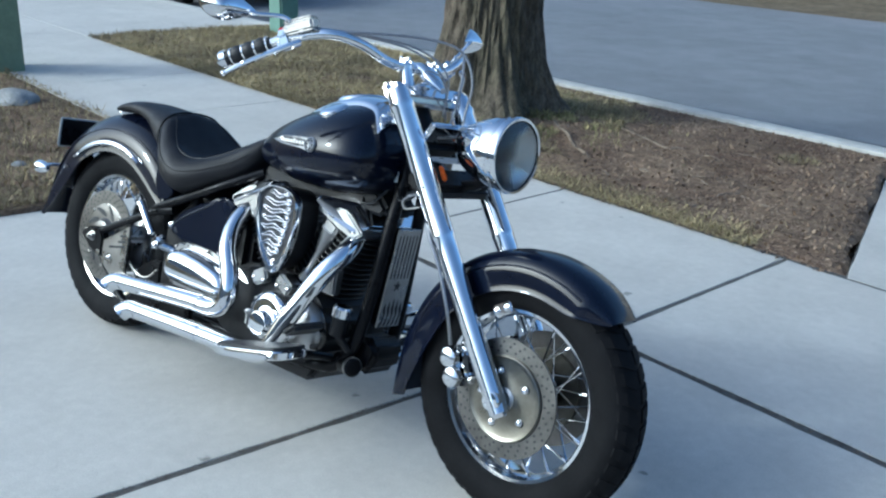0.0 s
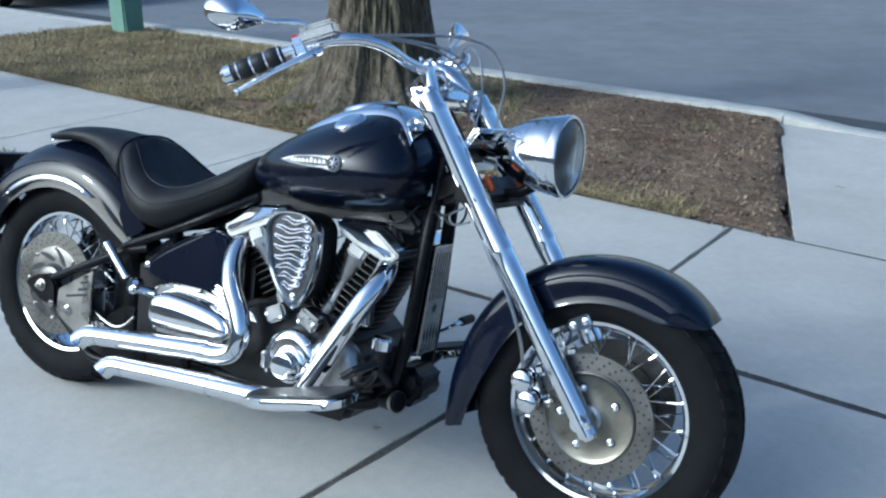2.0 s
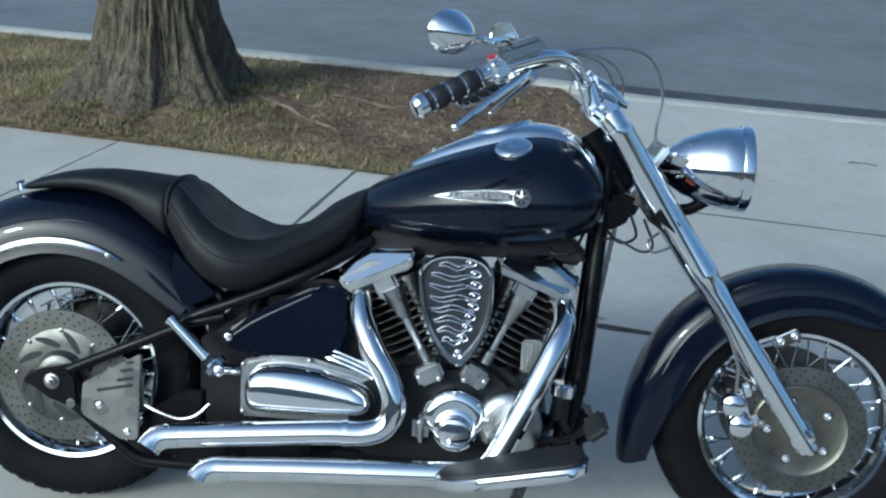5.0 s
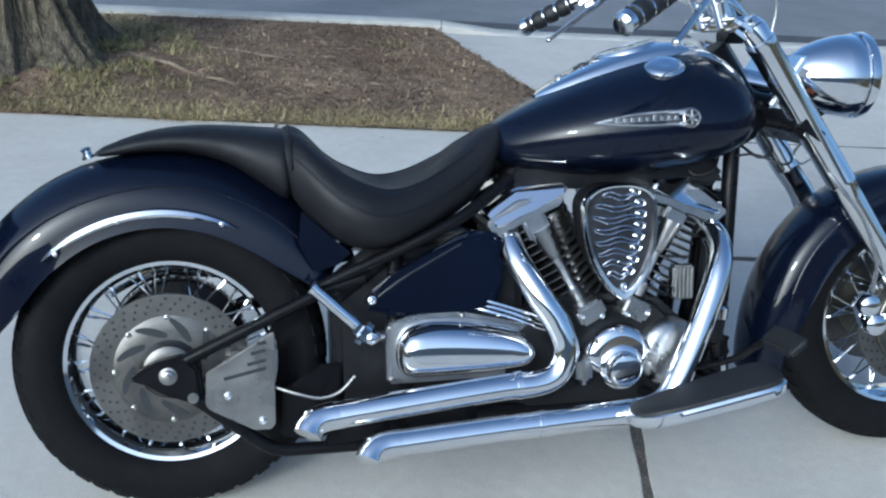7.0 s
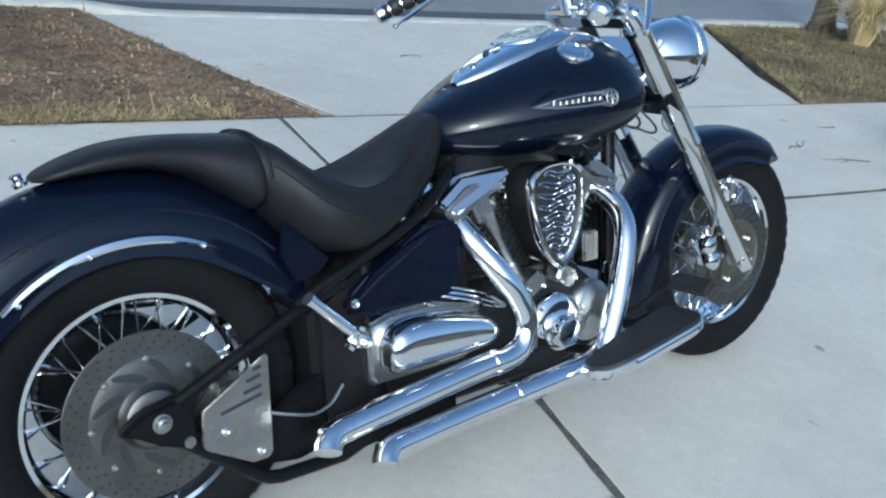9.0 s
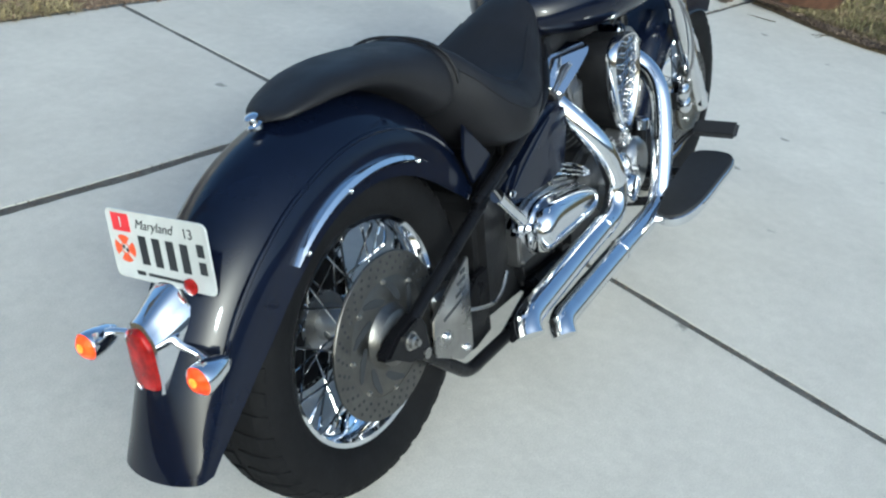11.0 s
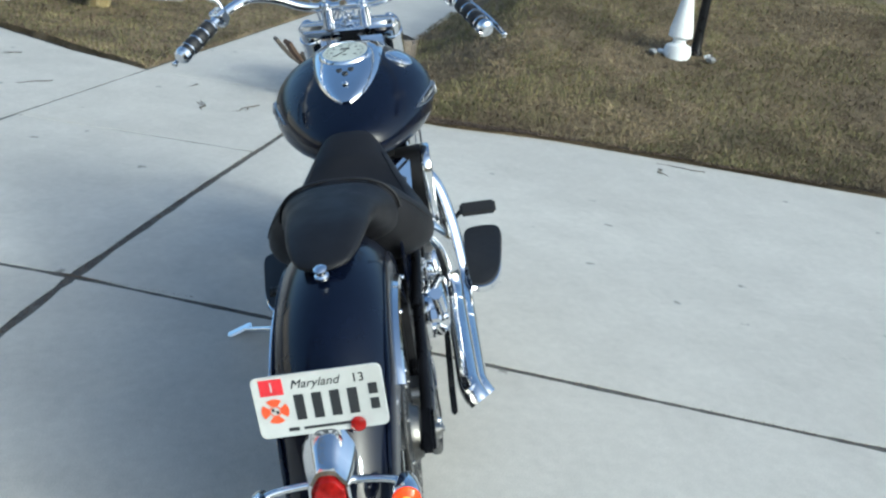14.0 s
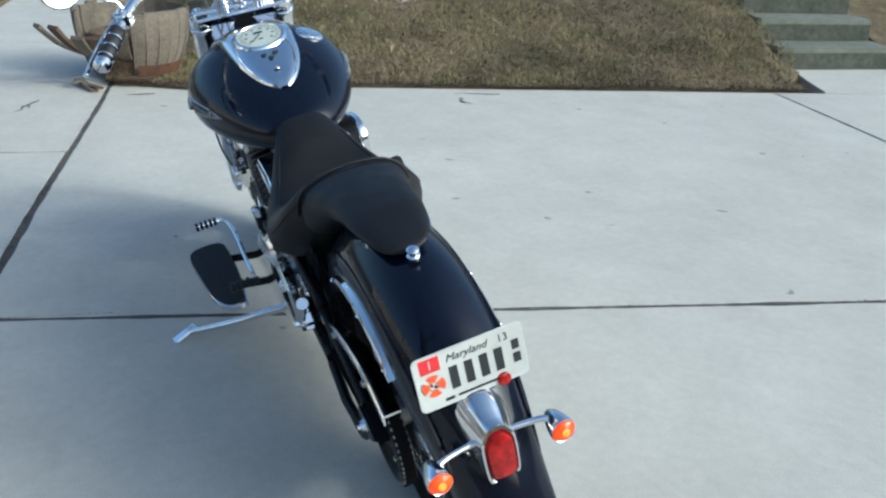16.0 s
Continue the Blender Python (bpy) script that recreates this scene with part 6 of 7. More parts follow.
# left side primary cover, barely seen
bm = new_bm()
prism(bm, [(0.60, 0.22), (0.62, 0.36), (0.80, 0.40), (1.02, 0.38), (1.10, 0.30), (1.06, 0.21), (0.84, 0.18)], 0.13, 0.185, 0.02, 3)
P("primary_cover", bm, CHROME, engine, "chrome primary cover on the left")
bm = new_bm()
lathe(bm, [(0, 0.05), (0.03, 0.05), (0.04, 0.04), (0.042, 0.0)], (0.70, 0.14, 0.44), (0, 1, 0), 28)
P("horn", bm, CHROME, label="round chrome horn")

# air cleaner with flame relief
def drop(f, y, dz=0.0):
    """The rounded shield outline of the air cleaner, scaled by f."""
    pts = []
    for a in range(0, 360, 9):
        t = radians(a)
        c, s = math.cos(t), math.sin(t)
        if s >= 0:
            x, z = 0.082 * sgnpow(c, 0.80), 0.058 * abs(s) ** 0.85
        else:
            k = abs(s) ** 1.15
            x, z = math.copysign(0.082 * max(0.0, 1 - k ** 2.2) ** 0.72, c), -0.192 * k
        pts.append(Vector((0.922 + x * f + 0.012 * (0.0 if s > 0 else abs(s)), y, 0.607 + z * f + dz)))
    return pts


bm = new_bm()
loft(bm, [drop(0.90, -0.10), drop(0.955, -0.150), drop(0.975, -0.176)])
air_body = P("air_box", bm, ENGINE, engine, "black air cleaner body")
bm = new_bm()
rings = [drop(0.97, -0.172), drop(1.0, -0.176), drop(1.0, -0.182), drop(0.985, -0.191), drop(0.95, -0.197), drop(0.89, -0.196), drop(0.865, -0.190), drop(0.855, -0.186)]
vs = loft(bm, rings, cap=False)
air = P("air_cleaner", bm, CHROME, engine, "chrome shield-shaped air cleaner with flame relief")
bm = new_bm()
vs = [bm.verts.new(p) for p in drop(0.87, -0.1855)]
ngon(bm, vs)
P("backing_plate", bm, DARKPLASTIC, air, "dark grey backing plate", angle=0)
for row in range(8):
    z0 = 0.640 - 0.0235 * row
    half = (0.040, 0.056, 0.059, 0.057, 0.053, 0.046, 0.037, 0.026)[row]
    # a licking tongue: root on the rear side, swelling and waving forward into a hooked curl
    top, low = [], []
    for i in range(29):
        t = i / 28
        x = 0.924 - half + 1.80 * half * t
        wave = 0.0040 * math.sin(8.0 * t + 0.9 * row)
        fat = 0.0062 * math.sin(math.pi * min(1.0, 0.05 + 0.95 * t)) ** 0.7 * (1 - 0.35 * t)
        y = -0.1885 - 0.0022 * math.sin(math.pi * t)
        top.append((x, y, z0 + wave + fat))
        low.append((x, y, z0 + wave - fat))
    bm = new_bm()
    tube(bm, top, 0.0017, 6)
    tube(bm, low, 0.0014, 6)
    P("flame", bm, CHROME, air)
    bm = new_bm()
    cx, cz = 0.924 + half * 0.70, z0 + 0.0085
    curl = []
    for i in range(21):
        a = -2.4 + 5.2 * i / 20
        rr = 0.0105 * (1 - 0.22 * i / 20)
        curl.append((cx + 1.25 * rr * math.cos(a), -0.1900, cz + 0.8 * rr * math.sin(a)))
    tube(bm, curl, [0.0013 + 0.0010 * math.sin(math.pi * i / 20) for i in range(21)], 6)
    lathe(bm, [(0, 0.0038), (0.0015, 0.0036), (0.0026, 0.002), (0.0028, 0.0)], (cx - 0.001, -0.1868, cz), (0, -1, 0), 10)
    P("flame", bm, CHROME, air)
bm = new_bm()
bolt(bm, (0.934, -0.1865, 0.450), (0, -1, 0), 0.006, 0.005)
P("bolt", bm, CHROME, air)
bm = new_bm()
tube(bm, spline([(0.92, -0.05, 0.52), (0.92, -0.09, 0.545), (0.92, -0.12, 0.56)], 4), 0.035, 18)
P("intake", bm, ENGINE, engine)

# regulator with cooling ribs in front of the down tubes
bm = new_bm()
turn = Matrix.Translation((1.224, 0, 0.475)) @ Matrix.Rotation(radians(4.5), 4, "Y")
rbox(bm, (0.022, 0.100, 0.28), turn, 0.008, 2)
reg = P("regulator", bm, BLACKMETAL, label="finned regulator behind a polished grille plate")
bm = new_bm()
rbox(bm, (0.005, 0.098, 0.285), turn @ Matrix.Translation((0.0155, 0, 0)), 0.002, 1)
grille = P("grille_plate", bm, STEEL, reg, "polished steel grille plate")
for k in range(6):
    bm = new_bm()
    rbox(bm, (0.003, 0.0062, 0.125), turn @ Matrix.Translation((0.0172, -0.036 + 0.0144 * k, 0.062)), 0.0012, 1)
    P("slot", bm, DARKINK, grille)
for k in range(5):
    bm = new_bm()
    prism(bm, [(-0.052, -0.006), (-0.02, 0.004), (0.0, -0.004), (0.030 - 0.006 * abs(k - 2), 0.003), (-0.012, 0.010), (-0.046, 0.004)], 0.0165, 0.0185, 0)
    bm.transform(turn @ Matrix.Translation((0, -0.034 + 0.017 * k, -0.088)) @ Matrix(((0, 1, 0, 0), (0, 0, 1, 0), (1, 0, 0, 0), (0, 0, 0, 1))))
    P("flame_cutout", bm, DARKINK, grille)
bm = new_bm()
prism(bm, [(math.cos(radians(36 * i + 90)) * (0.016 if i % 2 == 0 else 0.007), math.sin(radians(36 * i + 90)) * (0.016 if i % 2 == 0 else 0.007)) for i in range(10)], 0.0165, 0.0188, 0)
bm.transform(turn @ Matrix.Translation((0, 0, -0.022)) @ Matrix(((0, 1, 0, 0), (1, 0, 0, 0), (0, 0, 1, 0), (0, 0, 0, 1))))
P("star_cutout", bm, DARKINK, grille)
for s in (-1, 1):
    bm = new_bm()
    lathe(bm, [(0, 0.022), (0.05, 0.022), (0.055, 0.018), (0.056, 0.0)], (1.165, s * 0.13, 0.30), (0.1, 0, 1), 18)
    tube(bm, [(1.17, s * 0.13, 0.30), (1.19, s * 0.10, 0.26)], 0.012, 10)
    mount_ob = P("engine_mount", bm, ENGINE, frame_ob)
    bm = new_bm()
    lathe(bm, [(0, 0.020), (0.002, 0.027), (0.026, 0.027), (0.031, 0.023), (0.032, 0.0)], (1.17, s * 0.13, 0.352), (0.1, 0, 1), 24)
    P("chrome_cap", bm, CHROME, mount_ob, "chrome mount cap")
bm = new_bm()
prism(bm, [(1.165, 0.20), (1.165, 0.290), (1.20, 0.305), (1.245, 0.295), (1.262, 0.26), (1.240, 0.205), (1.20, 0.185)], -0.060, 0.070, 0.018, 3)
P("cross_member", bm, BLACKMETAL, frame_ob, "black front cross member")
bm = new_bm()
lathe(bm, [(-0.05, 0.0), (-0.05, 0.024), (0.03, 0.026), (0.040, 0.026), (0.045, 0.021), (0.046, 0.0)], (1.18, -0.085, 0.215), (1, -0.35, 0.1), 28)
filt = P("oil_filter", bm, BLACKMETAL, engine, "black oil filter can")
bm = new_bm()
lathe(bm, [(0.028, 0.0262), (0.028, 0.0285), (0.038, 0.0285), (0.038, 0.0262)], (1.18, -0.085, 0.215), (1, -0.35, 0.1), 28, closed=True)
P("clamp_ring", bm, STEEL, filt)

# ---- exhaust ----
def exhaust(name, pts, tip, label):
    bm = new_bm()
    line = spline(pts, 8)
    tube(bm, line, 0.0272, 26)
    pipe_ob = P(name, bm, CHROME, label=label)
    bm = new_bm()
    ln = spline(tip, 6)
    d = (ln[-1] - ln[-2]).normalized()
    tube(bm, ln + [ln[-1] - d * 0.0005, ln[-1] - d * 0.04], [0.0278] * len(ln) + [0.0245, 0.0235], 26, cap=False)
    P("tip", bm, CHROME, pipe_ob, "turned-out chrome exhaust tip")
    bm = new_bm()
    lathe(bm, [(0, 0.0), (0.001, 0.0245)], ln[-1] - d * 0.04, d, 20)
    P("bore", bm, DARKINK, pipe_ob)
    return pipe_ob


ex1 = exhaust("rear_exhaust_pipe", [(0.735, -0.06, 0.585), (0.708, -0.095, 0.560), (0.716, -0.150, 0.508), (0.748, -0.192, 0.446), (0.786, -0.206, 0.384), (0.802, -0.212, 0.330), (0.786, -0.214, 0.284), (0.744, -0.216, 0.264), (0.66, -0.218, 0.260), (0.48, -0.222, 0.245), (0.330, -0.226, 0.232)],
              [(0.332, -0.226, 0.232), (0.306, -0.228, 0.230), (0.288, -0.232, 0.225), (0.275, -0.239, 0.215), (0.268, -0.247, 0.204)], "chrome rear exhaust header and pipe")
ex2 = exhaust("front_exhaust_pipe", [(1.11, -0.06, 0.585), (1.145, -0.095, 0.565), (1.160, -0.150, 0.525), (1.140, -0.195, 0.468), (1.095, -0.222, 0.372), (1.048, -0.236, 0.275), (1.018, -0.240, 0.222), (0.975, -0.241, 0.199), (0.90, -0.242, 0.193), (0.66, -0.243, 0.183), (0.45, -0.245, 0.172)],
              [(0.452, -0.245, 0.172), (0.424, -0.246, 0.171), (0.404, -0.250, 0.167), (0.391, -0.257, 0.158), (0.384, -0.265, 0.147)], "chrome front exhaust header and pipe")
for ob, x, y, z in ((ex1, 0.70, -0.217, 0.262), (ex2, 0.74, -0.2425, 0.186)):
    bm = new_bm()
    lathe(bm, [(-0.006, 0.0270), (-0.006, 0.0295), (0.006, 0.0295), (0.006, 0.0270)], (x, y, z), (1, 0, 0.06), 26, closed=True)
    P("clamp", bm, CHROME, ob)
bm = new_bm()
prism(bm, [(0.30, 0.155), (0.33, 0.215), (0.62, 0.23), (0.62, 0.165)], -0.19, -0.175, 0.004)
P("exhaust_bracket", bm, BLACKMETAL, label="black exhaust bracket")
# added black plate hides the pale ground between swingarm and gearbox
bm = new_bm()
prism(bm, [(0.215, 0.150), (0.225, 0.250), (0.300, 0.300), (0.345, 0.300), (0.345, 0.150), (0.280, 0.138)], -0.112, -0.096, 0.004)
P("swingarm_gap_filler", bm, BLACKMETAL, frame_ob, "black plate added to darken the gap behind the swingarm")
bm = new_bm()
rbox(bm, (0.050, 0.030, 0.075), Matrix.Translation((1.098, -0.108, 0.434)), 0.005, 2)
coil = P("ribbed_cover", bm, ALLOY, engine, "grey ribbed cover between the cylinders")
for k in range(5):
    bm = new_bm()
    rbox(bm, (0.0045, 0.006, 0.070), Matrix.Translation((1.080 + 0.009 * k, -0.125, 0.434)), 0.0015, 1)
    P("rib", bm, ALLOY, coil)
bm = new_bm()
rbox(bm, (0.030, 0.004, 0.022), Matrix.Translation((0.880, -0.080, 0.585)) @ Matrix.Rotation(radians(14), 4, "Y"), 0.0015, 1)
P("maker_plate", bm, PLATESTEEL, engine, "small bright plate between the cylinders")
bm = new_bm()
tube(bm, [(0.880, -0.078, 0.585), (0.880, -0.02, 0.580)], 0.006, 8)
P("plate_stem", bm, BLACKMETAL, engine)

# ---- tank ----
TANK = smooth_table([(0.690, 0.055, 0.776, 0.735, 0.712), (0.72, 0.098, 0.798, 0.742, 0.694), (0.80, 0.155, 0.840, 0.758, 0.678), (0.90, 0.200, 0.885, 0.772, 0.668), (1.00, 0.226, 0.918, 0.782, 0.668), (1.08, 0.232, 0.934, 0.788, 0.676), (1.15, 0.226, 0.928, 0.790, 0.690), (1.195, 0.206, 0.902, 0.792, 0.708), (1.222, 0.172, 0.870, 0.795, 0.730), (1.235, 0.12, 0.845, 0.797, 0.752)], 4)


def tank_z(x, y):
    w, zt, zm, zb = lerp_table(TANK, x)
    k = min(0.999, abs(y) / w)
    return zm + (zt - zm) * (1 - k ** 2.35) ** (1 / 1.85)


def tank_y(x, z):
    w, zt, zm, zb = lerp_table(TANK, x)
    k = min(0.999, max(0.0, (z - zm) / (zt - zm)))
    return w * (1 - k ** 1.85) ** (1 / 2.35)


bm = new_bm()
rings = []
for x, w, zt, zm, zb in TANK:
    ring = []
    for i in range(56):
        a = 2 * math.pi * i / 56
        c, s = math.cos(a), math.sin(a)
        y = w * sgnpow(c, 2 / 2.35)
        z = zm + (zt - zm) * abs(s) ** (2 / 1.85) if s >= 0 else zm - (zm - zb) * abs(s) ** (2 / 2.4)
        ring.append((x, y, z))
    rings.append(ring)
loft(bm, rings)
tank = P("fuel_tank", bm, PAINT, label="deep midnight blue teardrop fuel tank", angle=60)

# chrome console with speedometer
bm = new_bm()
con = smooth_table([(0.792, 0.012, 0.004), (0.812, 0.036, 0.010), (0.85, 0.062, 0.014), (0.91, 0.085, 0.018), (0.98, 0.098, 0.021), (1.05, 0.105, 0.020), (1.11, 0.110, 0.016), (1.15, 0.122, 0.012), (1.180, 0.145, 0.008), (1.205, 0.162, 0.006)], 3)
rings = []
for x, hw, up in con:
    ring = []
    for i in range(25):
        t = -1 + 2 * i / 24
        y = hw * t
        ring.append((x, y, tank_z(min(x, 1.21), y) + (up * (1 - abs(t) ** 5) + 0.002 if abs(t) < 0.99 else -0.012)))
    rings.append(ring)
loft(bm, rings, cap=False, closed=False)
console = P("tank_console", bm, CHROME, tank, "chrome tank console", angle=60)
dial_n = Vector((-0.26, 0, 0.965)).normalized()
dial_c = Vector((0.998, 0, tank_z(0.998, 0) + 0.0165))
bm = new_bm()
lathe(bm, [(-0.016, 0.078), (0.002, 0.074), (0.007, 0.069), (0.0075, 0.064), (0.004, 0.062)], dial_c, dial_n, 48)
P("speedometer", bm, CHROME, tank, "round speedometer with chrome bezel")
bm = new_bm()
lathe(bm, [(0.0055, 0.0625), (0.0065, 0.0)], dial_c, dial_n, 40)
P("dial", bm, DIAL, console, "cream speedometer dial")
basis = Matrix((Vector((0, -1, 0)), dial_n.cross(Vector((0, -1, 0))), dial_n)).transposed().to_4x4()
turn = Matrix.Translation(dial_c + dial_n * 0.0075) @ basis
bm = new_bm()
for k in range(25):
    a = radians(225 - 270 * k / 24)
    long = 0.010 if k % 2 == 0 else 0.006
    rbox(bm, (long, 0.0016, 0.0004), turn @ Matrix.Rotation(a, 4, "Z") @ Matrix.Translation((0.055 - long / 2, 0, 0)), 0)
for k in range(8):
    a = radians(220 - 260 * k / 7)
    rbox(bm, (0.009, 0.005, 0.0004), turn @ Matrix.Translation((0.038 * math.cos(a), 0.038 * math.sin(a), 0)), 0)
rbox(bm, (0.026, 0.010, 0.0005), turn @ Matrix.Translation((0, 0.016, 0)), 0)
rbox(bm, (0.012, 0.006, 0.0005), turn @ Matrix.Translation((0, -0.022, 0)), 0)
P("dial_marks", bm, DARKINK, console, angle=0)
bm = new_bm()
rbox(bm, (0.044, 0.0022, 0.0012), turn @ Matrix.Rotation(radians(228), 4, "Z") @ Matrix.Translation((0.018, 0, 0.0014)), 0)
P("needle", bm, DARKINK, console, angle=0)
for dx, dy in ((-0.093, 0.016), (-0.093, -0.016), (-0.110, 0.0), (-0.152, 0.0)):
    bm = new_bm()
    x = 0.998 + dx
    at = Vector((x, dy, tank_z(x, dy) + 0.018))
    lathe(bm, [(0, 0.0085), (0.003, 0.0085), (0.004, 0.006)], at, dial_n, 14)
    P("warning_lamp" if dx > -0.12 else "ignition_lock", bm, DARKINK if dx > -0.12 else CHROME, console)
bm = new_bm()
cap_n = Vector((-0.15, -0.45, 0.88)).normalized()
cap_at = Vector((1.030, -0.142, tank_z(1.030, -0.142) - 0.006))
lathe(bm, [(0, 0.041), (0.006, 0.041), (0.010, 0.037), (0.013, 0.030), (0.0135, 0.012), (0.012, 0.0)], cap_at, cap_n, 36)
P("filler_cap", bm, CHROME, tank, "round chrome filler cap")

# winged badge on each side: plain shapes, with bars for its lettering
for s in (-1, 1):
    def on_side(x, z, off):
        return Vector((x, s * (tank_y(x, z) + off), z))

    outline = [(0.854, 0.7865), (0.885, 0.796), (0.925, 0.8050), (0.97, 0.8105), (1.02, 0.8135)] + [(1.0500 + 0.0200 * math.cos(radians(a)), 0.7975 + 0.0200 * math.sin(radians(a))) for a in range(110, -111, -17)] + [(1.02, 0.7830), (0.965, 0.7815), (0.912, 0.7820)]
    bm = new_bm()
    cx, cz = 0.985, 0.796
    inner = lambda f, g: [(cx + (x - cx) * f, cz + (z - cz) * g) for x, z in outline]
    n = len(outline)
    layers = [[bm.verts.new(on_side(x, z, off)) for x, z in line] for line, off in ((outline, -0.004), (outline, 0.0030), (inner(0.985, 0.90), 0.0042), (inner(0.965, 0.80), 0.0036), (inner(0.955, 0.76), 0.0016))]
    for lo, hi in zip(layers, layers[1:]):
        for i in range(n):
            ngon(bm, (lo[i], lo[(i + 1) % n], hi[(i + 1) % n], hi[i]))
    ngon(bm, layers[-1])
    badge = P("tank_badge", bm, ALLOY, tank, "slim chrome winged tank badge")
    bm = new_bm()
    vs = [bm.verts.new(on_side(x, z, 0.0020)) for x, z in [(0.878, 0.7895), (0.925, 0.7985), (0.97, 0.8045), (1.026, 0.8075), (1.026, 0.7875), (0.965, 0.7860), (0.912, 0.7862)]]
    ngon(bm, vs)
    P("badge_field", bm, DARKPLASTIC, badge, "dark enamel field", angle=0)
    bm = new_bm()
    for k in range(9):
        x, z = 0.908 + 0.0140 * k, 0.7925 + 0.0007 * k
        tall = 0.013 if k in (0, 5) else 0.0085
        rbox(bm, (0.0075, 0.0025, tall), Matrix.Translation(on_side(x, z + (tall - 0.0085) / 2, 0.0022)) @ Matrix.Rotation(radians(12), 4, "Y"), 0.0008, 1)
        rbox(bm, (0.0095, 0.0022, 0.0014), Matrix.Translation(on_side(x + 0.004, z - 0.003, 0.0022)), 0)
    P("lettering_bars", bm, ALLOY, badge, angle=0)
    bm = new_bm()
    cc = on_side(1.0505, 0.7975, 0.0030)
    nn = (on_side(1.0505, 0.8075, 0.003) - cc).cross(on_side(1.0605, 0.7975, 0.003) - cc).normalized()
    if nn.y * s < 0:
        nn = -nn
    lathe(bm, [(0, 0.0185), (0.0035, 0.0185), (0.0045, 0.0165), (0.0025, 0.0150), (0.0, 0.0150)], cc, nn, 28, closed=True)
    along = (Vector((1, 0, 0)) - nn * nn.x).normalized()
    over = nn.cross(along)
    for k in range(6):
        aa = radians(60 * k + 90)
        tip = cc + nn * 0.0022 + (along * math.cos(aa) + over * math.sin(aa)) * 0.0150
        tube(bm, [cc + nn * 0.0022, tip], [0.0026, 0.0016], 5)
    P("badge_roundel", bm, ALLOY, badge, "silver roundel with crossed bars")
    bm = new_bm()
    lathe(bm, [(0.0004, 0.0152), (0.0012, 0.0)], cc, nn, 24)
    P("roundel_field", bm, DARKINK, badge, angle=0)
# weld seam and label plate on the frame neck
bm = new_bm()
rbox(bm, (0.022, 0.004, 0.03), Matrix.Translation((1.225, -0.075, 0.755)), 0.001, 1)
P("label_plate", bm, PLATEWHITE, frame_ob, "small pale label plate")
bm = new_bm()
prism(bm, [(1.165, 0.705), (1.17, 0.77), (1.27, 0.81), (1.325, 0.79), (1.305, 0.745), (1.25, 0.715)], -0.06, 0.06, 0.015, 2)
P("neck_cover", bm, BLACKMETAL, frame_ob, "black cover round the steering neck")

# ---- seat ----
def section_power(x, s, dish):
    """The scooped seat's section: pitched at its tall back, full across the scoop."""
    return 0.78 + (0.75 * max(0.0, min(1.0, (0.40 - x) / 0.13)) * min(1.0, s * 4) if dish and s > 0 else 0.0)


def seat(name, table, label, dish=None):
    bm = new_bm()
    rings = []
    for x, w, zt, zb in smooth_table(table, 5):
        ring = []
        zm = zb + (zt - zb) * 0.42
        for i in range(48):
            a = 2 * math.pi * i / 48
            c, s = math.cos(a), math.sin(a)
            y = w * sgnpow(c, section_power(x, s, dish))
            z = zm + (zt - zm) * abs(s) ** 0.80 if s >= 0 else zm - (zm - zb) * abs(s) ** 0.55
            if s > 0 and dish:
                d = max(0.0, 1 - ((x - dish[0]) / dish[1]) ** 2) * dish[2]
                z -= d * max(0.0, 1 - (y / (w * 0.78)) ** 2)
            if s < 0:
                y *= 1 - 0.22 * abs(s)
            ring.append((x, y, z))
        rings.append(ring)
    loft(bm, rings)
    return P(name, bm, LEATHER, label=label, angle=70)


RIDER_TABLE = [(0.232, 0.100, 0.772, 0.70), (0.255, 0.120, 0.800, 0.655), (0.285, 0.142, 0.800, 0.612), (0.32, 0.166, 0.772, 0.572), (0.36, 0.184, 0.735, 0.545), (0.41, 0.194, 0.702, 0.531), (0.46, 0.188, 0.686, 0.537), (0.52, 0.168, 0.694, 0.560), (0.58, 0.138, 0.722, 0.584), (0.63, 0.114, 0.750, 0.612), (0.67, 0.092, 0.772, 0.655), (0.70, 0.068, 0.784, 0.715), (0.714, 0.03, 0.786, 0.75)]
rider = seat("rider_seat", RIDER_TABLE,
             "black vinyl scooped rider seat", (0.42, 0.20, 0.035))
pillion = seat("pillion_seat", [(-0.122, 0.022, 0.747, 0.738), (-0.105, 0.047, 0.757, 0.737), (-0.06, 0.065, 0.774, 0.741), (0.0, 0.077, 0.789, 0.744), (0.07, 0.084, 0.795, 0.738), (0.14, 0.094, 0.793, 0.715), (0.20, 0.112, 0.788, 0.675), (0.25, 0.124, 0.783, 0.64), (0.262, 0.10, 0.770, 0.66)],
               "black vinyl tapered pillion seat")


def seam(table, xs, ang_fn, dish, owner):
    """A welt line laid along a seat's skin at a given angle round its section."""
    rows = smooth_table(table, 5)
    for side in (-1, 1):
        pts = []
        for x in xs:
            w, zt, zb = lerp_table(rows, x)
            a = ang_fn(x)
            zm = zb + (zt - zb) * 0.42
            c, sn = math.cos(a), math.sin(a)
            y = w * c ** section_power(x, sn, dish)
            z = zm + (zt - zm) * sn ** 0.80
            if dish:
                z -= max(0.0, 1 - ((x - dish[0]) / dish[1]) ** 2) * dish[2] * max(0.0, 1 - (y / (w * 0.78)) ** 2)
            pts.append((x, side * y, z))
        bm = new_bm()
        tube(bm, spline(pts, 3), 0.0026, 6)
        P("seam", bm, LEATHER, owner)


